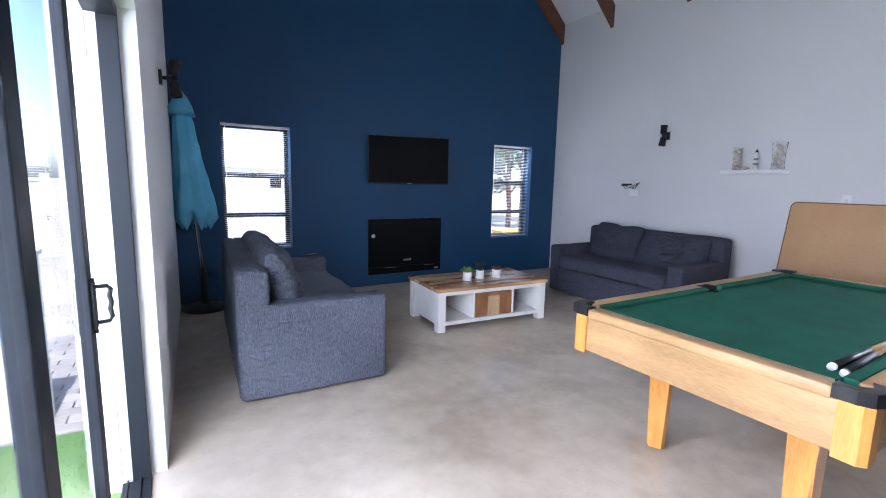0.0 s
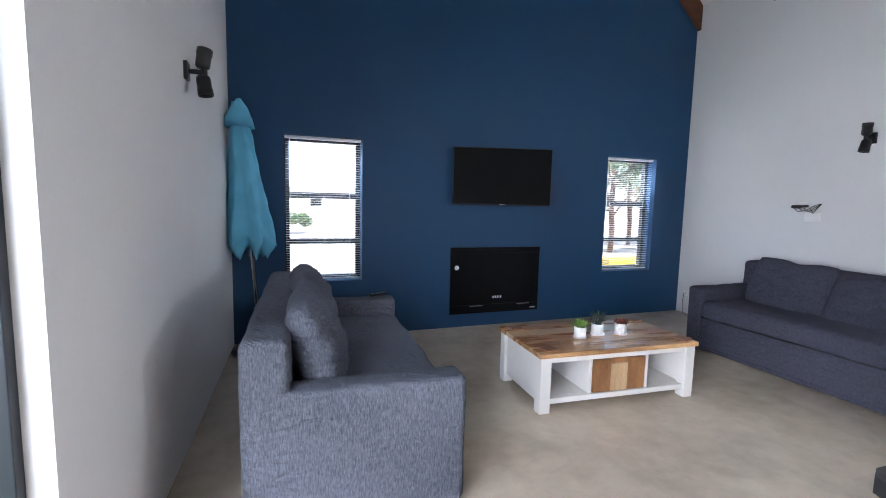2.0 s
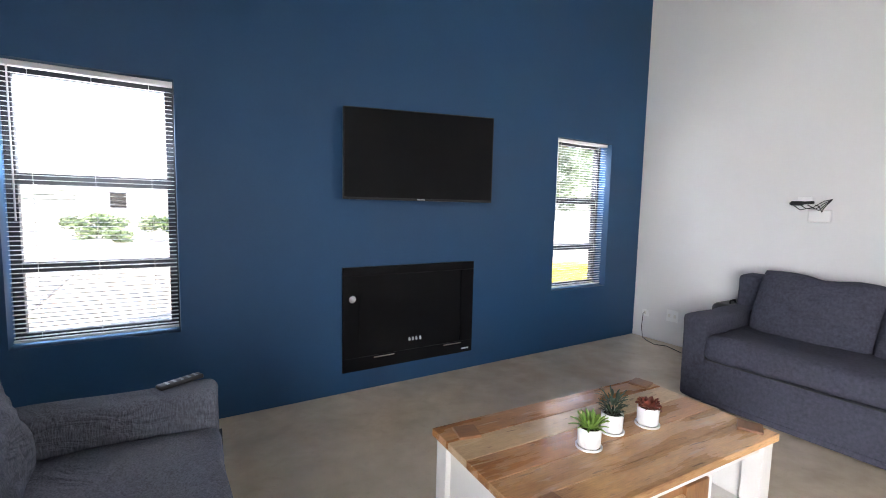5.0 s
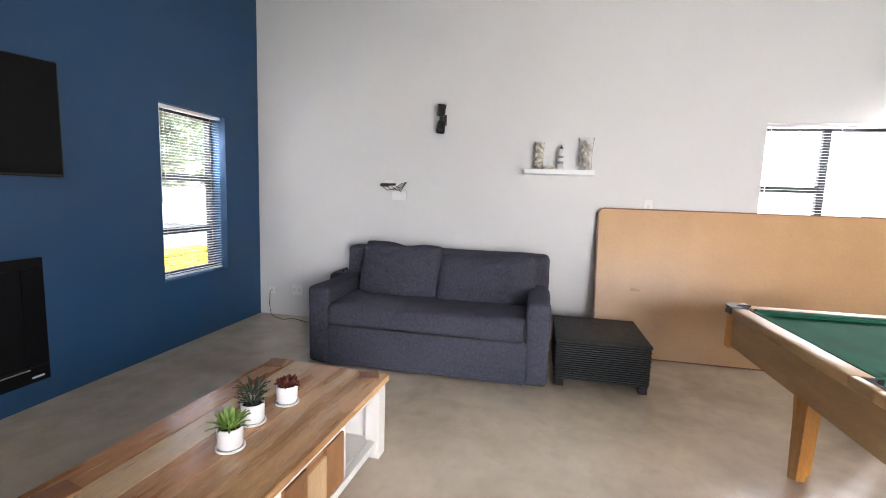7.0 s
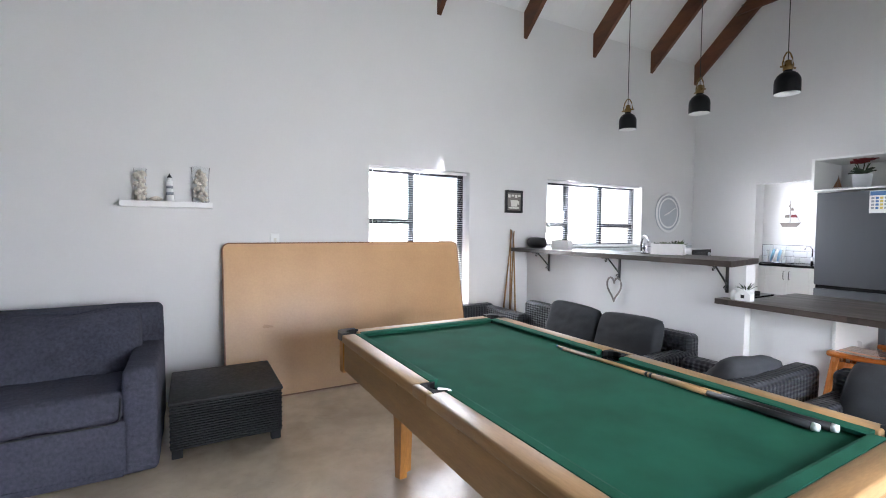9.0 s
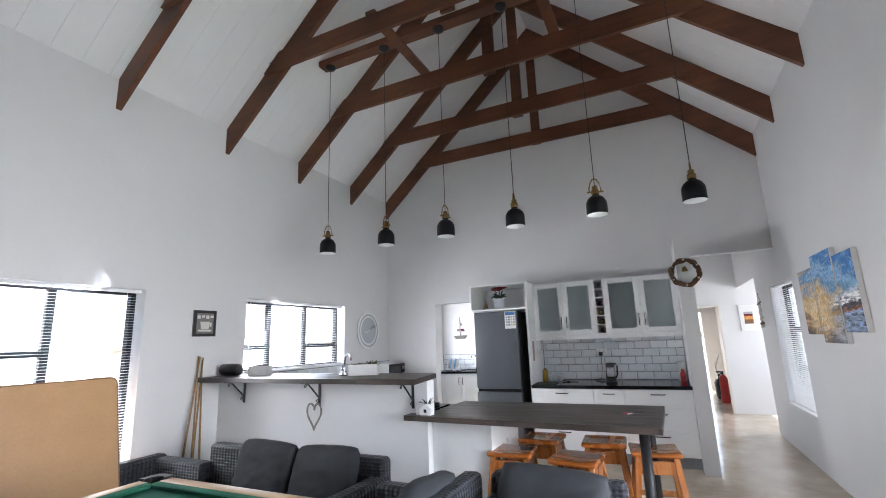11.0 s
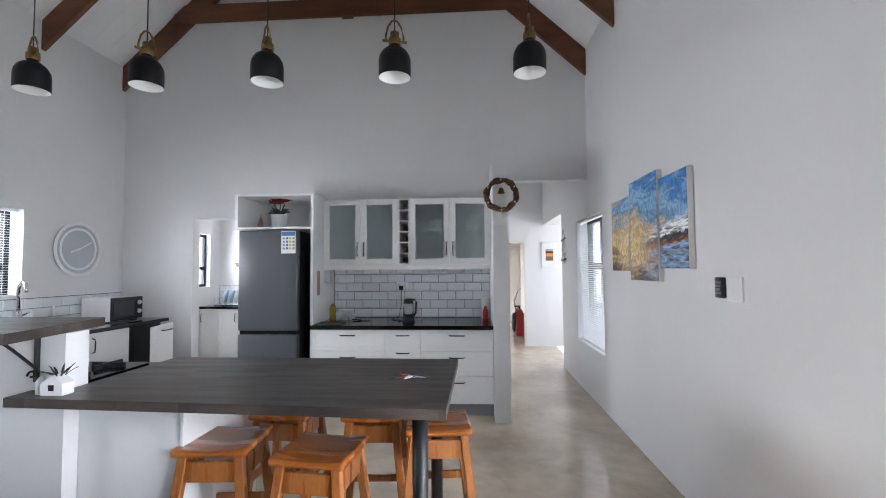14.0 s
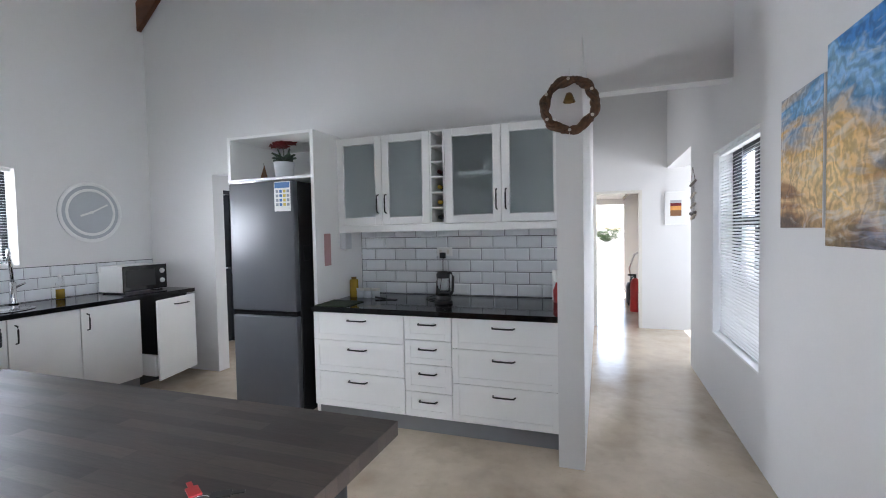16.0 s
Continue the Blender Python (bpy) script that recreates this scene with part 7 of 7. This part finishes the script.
sc = thing("scullery_counter", pose(0, 0, 0), "white scullery cupboards with a dark worktop", "kitchen unit")
part("carcass", bx((4.2, Y_SC + 0.004, 0.1), (XE - 0.004, -5.90, 0.858)), M["white_lacq"], sc)
part("plinth", bx((4.2, Y_SC + 0.004, 0.0), (XE - 0.004, -5.95, 0.099)), M["board_rubber"], sc)
part("worktop", bx((4.18, Y_SC + 0.003, 0.86), (XE - 0.003, -5.865, 0.898), 0.004), M["granite"], sc, "black worktop")
for k in range(5):
    a = 4.21 + k * 0.312
    d = part("door", shaker(a, a + 0.306, 0.115, 0.85, -5.88, 0.05), M["white_lacq"], sc)
    pull(d, (a + (0.27 if k % 2 == 0 else 0.035), -5.88, 0.72), False, 0.13)
dr = thing("dish_rack", pose(5.42, -6.17, 0.8985), "wire dish rack with blue and white plates", "dish rack")
part("tray", bx((-0.2, -0.15, 0), (0.2, 0.15, 0.02), 0.005), M["chrome"], dr)
for k in range(5):
    part("plate", moved(lathe([(0.0, 0.0), (0.09, 0.004), (0.115, 0.018), (0.112, 0.022), (0.0, 0.008)], 22), pose(-0.10 + k * 0.05, 0, 0.13, 0, 78, 15)), M["skyblue" if k % 2 else "pot"], dr, "", True)
part("wire", join(*[tube([(-0.2 + k * 0.066, -0.15, 0.02), (-0.2 + k * 0.066, -0.15, 0.12), (-0.2 + k * 0.066, 0.15, 0.12), (-0.2 + k * 0.066, 0.15, 0.02)], 0.003, 5) for k in range(7)]), M["chrome"], dr)
st = thing("tap", pose(4.98, -6.33, 0.898), "chrome swan neck scullery tap", "tap")
part("column", cyl((0, 0, 0), (0, 0, 0.12), 0.02), M["chrome"], st, "", True)
part("spout", tube([(0, 0, 0.1), (0, 0, 0.25), (0.02, 0.03, 0.30), (0.05, 0.09, 0.30), (0.06, 0.12, 0.25)], 0.011, 8), M["chrome"], st, "", True)
sw = thing("sailboat_decoration", pose(5.36, Y_SC + 0.002, 1.52, 0, 0, 180), "white metal sailing boat decoration on the wall", "wall decoration")
part("hull", prism([(-0.15, 0.07), (-0.11, 0.0), (0.10, 0.0), (0.16, 0.075)], -0.02, -0.006), M["drift"], sw)
part("mast", cyl((0.0, -0.012, 0.05), (0.0, -0.012, 0.46), 0.005, n=8), M["drift"], sw)
for k in range(5):
    z = 0.10 + k * 0.06
    part("sail_strip", prism([(0.012, z), (0.135 - k * 0.026, z), (0.11 - k * 0.026, z + 0.052), (0.012, z + 0.052)], -0.016, -0.010), M[("canvas", "petal", "canvas", "drift", "canvas")[k]], sw)
    part("sail_strip", prism([(-0.012, z), (-0.10 + k * 0.018, z), (-0.085 + k * 0.018, z + 0.052), (-0.012, z + 0.052)], -0.016, -0.010), M[("canvas", "drift", "canvas", "canvas", "drift")[k]], sw)

# garage things seen down the passage
fe = thing("fire_extinguisher", pose(0.46, -9.05, 0.0), "red fire extinguisher on the garage floor", "fire extinguisher")
part("cylinder", lathe([(0.0, 0.0), (0.085, 0.0), (0.088, 0.02), (0.088, 0.48), (0.06, 0.55), (0.025, 0.58), (0.0, 0.58)], 22), M["red"], fe, "", True)
part("valve", join(cyl((0, 0, 0.58), (0, 0, 0.63), 0.02), bx((-0.02, -0.02, 0.62), (0.12, 0.02, 0.65), 0.005)), M["black"], fe)
part("hose", tube([(0.02, 0.02, 0.62), (0.08, 0.06, 0.56), (0.10, 0.07, 0.40), (0.095, 0.05, 0.2)], 0.012), M["black"], fe, "", True)
vc = thing("vacuum_cleaner", pose(0.42, -9.75, 0.0), "dark and silver garage vacuum cleaner", "vacuum cleaner")
part("tub", lathe([(0.0, 0.05), (0.15, 0.05), (0.16, 0.35), (0.13, 0.42), (0.0, 0.46)], 22), M["black"], vc, "", True)
part("wand", tube([(0.05, 0.05, 0.40), (0.10, 0.12, 0.70), (0.02, 0.16, 0.95), (-0.05, 0.16, 1.0)], 0.018), M["chrome"], vc, "", True)
part("caster", join(*[cyl((0.1 * sx, 0.1 * sy - 0.012, 0.03), (0.1 * sx, 0.1 * sy + 0.012, 0.03), 0.03, n=12) for sx in (-1, 1) for sy in (-1, 1)]), M["black"], vc)
gd = thing("tilt_up_door", pose(0, 0, 0), "white ribbed garage door raised under the ceiling", "garage door")
part("leaf", bx((0.55, -11.6, 2.16), (3.2, -9.4, 2.185)), M["white_lacq"], gd)
for k in range(14):
    part("rib", bx((0.55, -11.55 + k * 0.155, 2.12), (3.2, -11.51 + k * 0.155, 2.159)), M["white_lacq"], gd)
part("track", join(bx((0.50, -11.68, 2.10), (0.54, -8.9, 2.15)), bx((3.21, -11.68, 2.10), (3.25, -8.9, 2.15))), M["drift"], gd)
part("hanger", join(bx((0.50, -9.0, 2.15), (0.53, -8.97, 2.70)), bx((3.22, -9.0, 2.15), (3.25, -8.97, 2.70))), M["drift"], gd)


# ---- outdoors ----
solid("ground", bx((-400, -400, -0.5), (400, 400, -0.125)), M["sand"], "pale sandy ground that reaches the horizon", "ground", kind="structure")
solid("lawn_strip", bx((-2.4, -3.0, -0.124), (-0.09, 3.33, -0.05), 0.01), M["turf"], "green artificial turf strip outside the sliding door", "lawn", kind="structure")
solid("gravel_bed", bx((-9.0, 5.36, -0.124), (-0.09, 14.0, -0.06), 0.01), M["gravel"], "bed of pale gravel beside the house", "gravel", kind="structure")
blades = []
rgt = random.Random(12)
for i in range(5200):
    x, y = rgt.uniform(-1.5, -0.10), rgt.uniform(1.6, 3.32)
    a, hgt = rgt.uniform(0, 6.28), rgt.uniform(0.012, 0.024)
    dx, dy = 0.002 * math.cos(a), 0.002 * math.sin(a)
    blades.append(((x - dx, y - dy, -0.05), (x + dx, y + dy, -0.05), (x + rgt.uniform(-0.008, 0.008), y + rgt.uniform(-0.008, 0.008), -0.05 + hgt)))
me = bpy.data.meshes.new("turf_blades")
me.from_pydata([v for b in blades for v in b], [], [(3 * i, 3 * i + 1, 3 * i + 2) for i in range(len(blades))])
me.materials.append(M["turf"])
tagged(new("turf_blades", me), "short green plastic turf blades", "grass", kind="stuff")
stones = []
rgs = random.Random(13)
verts, faces = [], []
for i in range(5000):
    x, y, s = rgs.uniform(-2.6, -0.12), 5.38 + 4.5 * rgs.random() ** 1.4, rgs.uniform(0.012, 0.03)
    base = len(verts)
    q = [rgs.uniform(0.7, 1.3) for _ in range(6)]
    for k, (a, b, c) in enumerate(((1, 0, 0), (0, 1, 0), (-1, 0, 0), (0, -1, 0), (0, 0, 0.8), (0, 0, -0.6))):
        verts.append((x + a * s * q[k], y + b * s * q[k], -0.058 + c * s * q[k]))
    for k in range(4):
        faces.append((base + k, base + (k + 1) % 4, base + 4))
me = bpy.data.meshes.new("gravel_stones")
me.from_pydata(verts, [], faces)
me.materials.append(M["gravel"])
tagged(new("gravel_stones", me), "loose pale gravel stones", "gravel", kind="stuff")
solid("wall_garden", join(bx((-3.2, 3.40, -0.124), (-0.50, 3.60, 0.95), 0.006), bx((-3.22, 3.385, 0.95), (-0.485, 3.615, 0.985), 0.006)), M["outer"], "low white garden wall between turf and paving", "wall", kind="structure")
solid("boundary_wall", join(bx((-30, 17.5, -0.124), (-3.0, 17.7, 1.25)), bx((-30, 17.45, 1.25), (-3.0, 17.75, 1.32))), M["outer"], "low pale boundary wall beyond the gravel", "wall", kind="structure")


def house(m, w, d, h, label):
    t = thing("far_house", m, label, "house")
    part("wall", bx((-w / 2, -d / 2, 0), (w / 2, d / 2, h)), M["outer"], t, "pale plastered wall")
    part("roof", prism([(-d / 2 - 0.4, h), (d / 2 + 0.4, h), (0, h + d * 0.36)], -w / 2 - 0.3, w / 2 + 0.3, 0), M["slate"], t, "pale sheet roof")
    for k in range(3):
        x = -w / 2 + (k + 0.5) * w / 3
        win = part("window", bx((x - 0.5, -d / 2 - 0.03, 0.9), (x + 0.5, -d / 2 + 0.02, 2.0)), M["alu"], t)
        part("pane", bx((x - 0.44, -d / 2 - 0.04, 0.96), (x + 0.44, -d / 2 - 0.031, 1.94)), M["gloss"], win)


house(pose(3.5, 46, -0.125), 14, 7, 2.6, "far pale house with a pale roof")
house(pose(-14.5, 31, -0.125, 0, 0, 20), 12, 7, 2.7, "far pale house with a pale sheet roof")
house(pose(-34, 30, -0.125, 0, 0, 60), 12, 7, 2.6, "far pale house with a pale sheet roof beyond the wall")


def leaves_mesh(name, centres, size, count, rg, material):
    """Many small bent leaves scattered in clumps."""
    vs, fs = [], []
    for cx, cy, cz, r in centres:
        for i in range(count):
            u = Vector((rg.gauss(0, 1), rg.gauss(0, 1), rg.gauss(0, 1))).normalized() * r * rg.random() ** 0.4
            p = Vector((cx, cy, cz)) + Vector((u.x, u.y, u.z * 0.8))
            a = Vector((rg.gauss(0, 1), rg.gauss(0, 1), rg.gauss(0, 0.6))).normalized()
            b = a.orthogonal().normalized()
            s = size * rg.uniform(0.6, 1.3)
            base = len(vs)
            vs += [p - a * s, p + b * s * 0.45, p + a * s, p - b * s * 0.45]
            fs.append((base, base + 1, base + 2, base + 3))
    me = bpy.data.meshes.new(name)
    me.from_pydata(vs, [], fs)
    me.materials.append(material)
    return me


def tree(x, y, h, seed):
    rg = random.Random(seed)
    t = thing("garden_tree", pose(x, y, -0.125), "leafy green garden tree beyond the window", "tree")
    part("trunk", tube([(0, 0, 0), (0.05, 0.03, h * 0.2), (-0.03, 0.05, h * 0.42), (0.02, 0.0, h * 0.7)], 0.09, 8), M["vine"], t, "", True)
    for k in range(5):
        a = k * 1.26
        part("limb", tube([(0, 0.02, h * (0.3 + 0.06 * k)), (0.5 * math.cos(a), 0.5 * math.sin(a), h * (0.45 + 0.06 * k)), (1.0 * math.cos(a), 1.0 * math.sin(a), h * (0.55 + 0.07 * k))], 0.035, 6), M["vine"], t, "", True)
    cs = [(rg.gauss(0, 0.22) * h, rg.gauss(0, 0.22) * h, h * rg.uniform(0.38, 1.0), h * rg.uniform(0.09, 0.16)) for _ in range(26)]
    ob = new("crown", leaves_mesh("crown", cs, 0.085, 230, rg, M["leaf_mid"]))
    ob.parent = t


tree(10.8, 13.2, 3.9, 1)
tree(13.6, 15.5, 4.6, 2)
tree(16.5, 14.0, 4.2, 3)
for k, (x, y, r) in enumerate(((1.2, 22, 0.8), (-0.6, 24, 0.9), (-8.6, 16.5, 0.7), (-10.5, 16.2, 0.9), (-6.5, 16.6, 0.6), (0.4, -58, 1.3), (2.4, -62, 1.5), (-1.6, -64, 1.5), (4.5, -60, 1.3))):
    rg = random.Random(40 + k)
    cs = [(x + rg.gauss(0, r * 0.6), y + rg.gauss(0, r * 0.4), -0.1 + r * rg.uniform(0.2, 0.9), r * 0.4) for _ in range(9)]
    me = leaves_mesh("shrub", cs, 0.09, 160, rg, M["leaf_mid"])
    tagged(new("shrub", me), "low green garden shrub outdoors", "shrub", "garden shrubs")
yb = thing("yellow_bench", pose(7.6, 8.75, -0.125, 0, 0, 0), "bright yellow low garden bench outside the window", "garden bench")
part("seat", bx((-0.75, -0.22, 0.40), (0.75, 0.22, 0.46), 0.01), M["yellow"], yb)
part("front_panel", bx((-0.75, -0.20, 0.0), (0.75, -0.16, 0.399), 0.005), M["yellow"], yb)
part("end_panel", bx((-0.75, -0.16, 0.0), (-0.71, 0.20, 0.399), 0.005), M["yellow"], yb)
part("end_panel", bx((0.71, -0.16, 0.0), (0.75, 0.20, 0.399), 0.005), M["yellow"], yb)


# ---- glazed tiles and pavers ----
def tile_mesh(name, w, h):
    """A bevel-edged glazed tile, its face on +y."""
    bm = bmesh.new()
    o = [(0, 0), (w, 0), (w, h), (0, h)]
    b = 0.012
    i = [(b, b), (w - b, b), (w - b, h - b), (b, h - b)]
    lo = [bm.verts.new((x, 0, z)) for x, z in o]
    md = [bm.verts.new((x, 0.004, z)) for x, z in o]
    hi = [bm.verts.new((x, 0.0085, z)) for x, z in i]
    for p, q in ((lo, md), (md, hi)):
        for k in range(4):
            bm.faces.new((p[k], p[(k + 1) % 4], q[(k + 1) % 4], q[k]))
    bm.faces.new(hi)
    bmesh.ops.recalc_face_normals(bm, faces=bm.faces[:])
    return mesh_of(name, bm, M["tile"])


def tiled(parent, u0, u1, z0, z1, place, rows, tw=0.2, th=0.1, g=0.0045):
    cache = {}
    for r in range(rows):
        z = z0 + r * th
        hgt = min(th, z1 - z) - g
        if hgt < 0.02:
            continue
        u = u0 - (tw / 2 if r % 2 else 0)
        while u < u1 - 0.01:
            a, b = max(u, u0), min(u + tw, u1)
            w = b - a - g
            if w > 0.015:
                key = (round(w, 3), round(hgt, 3))
                if key not in cache:
                    cache[key] = tile_mesh("tile", w, hgt)
                at, rot = place(a, b, z)
                piece("tile", cache[key], parent, at, rot)
            u += tw


solid("splashback_south", bx((1.274, YS + 0.001, 0.899), (3.117, YS + 0.004, 1.508)), M["grout"], "grey grout bed behind the white tiles", "splashback", kind="structure")
tiled(bpy.data.objects["splashback_south"], 1.276, 3.116, 0.905, 1.508, lambda a, b, z: ((a, YS + 0.004, z), 0.0), 7)
solid("splashback_east", bx((XE - 0.004, -4.305, 0.899), (XE - 0.001, -1.11, 1.205)), M["grout"], "grey grout bed behind the white tiles by the sink", "splashback", kind="structure")
tiled(bpy.data.objects["splashback_east"], -4.30, -1.12, 0.905, 1.203, lambda a, b, z: ((XE - 0.004, a, z), radians(90)), 3)
solid("splashback_scullery", bx((4.2, Y_SC + 0.001, 0.899), (XE - 0.006, Y_SC + 0.004, 1.205)), M["grout"], "grey grout bed behind the scullery tiles", "splashback", kind="structure")
tiled(bpy.data.objects["splashback_scullery"], 4.2, XE - 0.01, 0.905, 1.203, lambda a, b, z: ((a, Y_SC + 0.004, z), 0.0), 3)

pavement = solid("pavement", bx((-3.2, 3.34, -0.124), (-0.09, 5.35, -0.066)), M["gravel"], "brick paving outside the sliding door", "pavement", kind="structure")
pm = mesh_of("paver", bx((0.003, 0.003, 0), (0.217, 0.107, 0.02), 0.004, 1), M["paver"])
for r in range(18):
    for c in range(14):
        piece("paver", pm, pavement, (-0.10 - (c + 1) * 0.22 - (0.11 if r % 2 else 0), 3.345 + r * 0.11, -0.066))
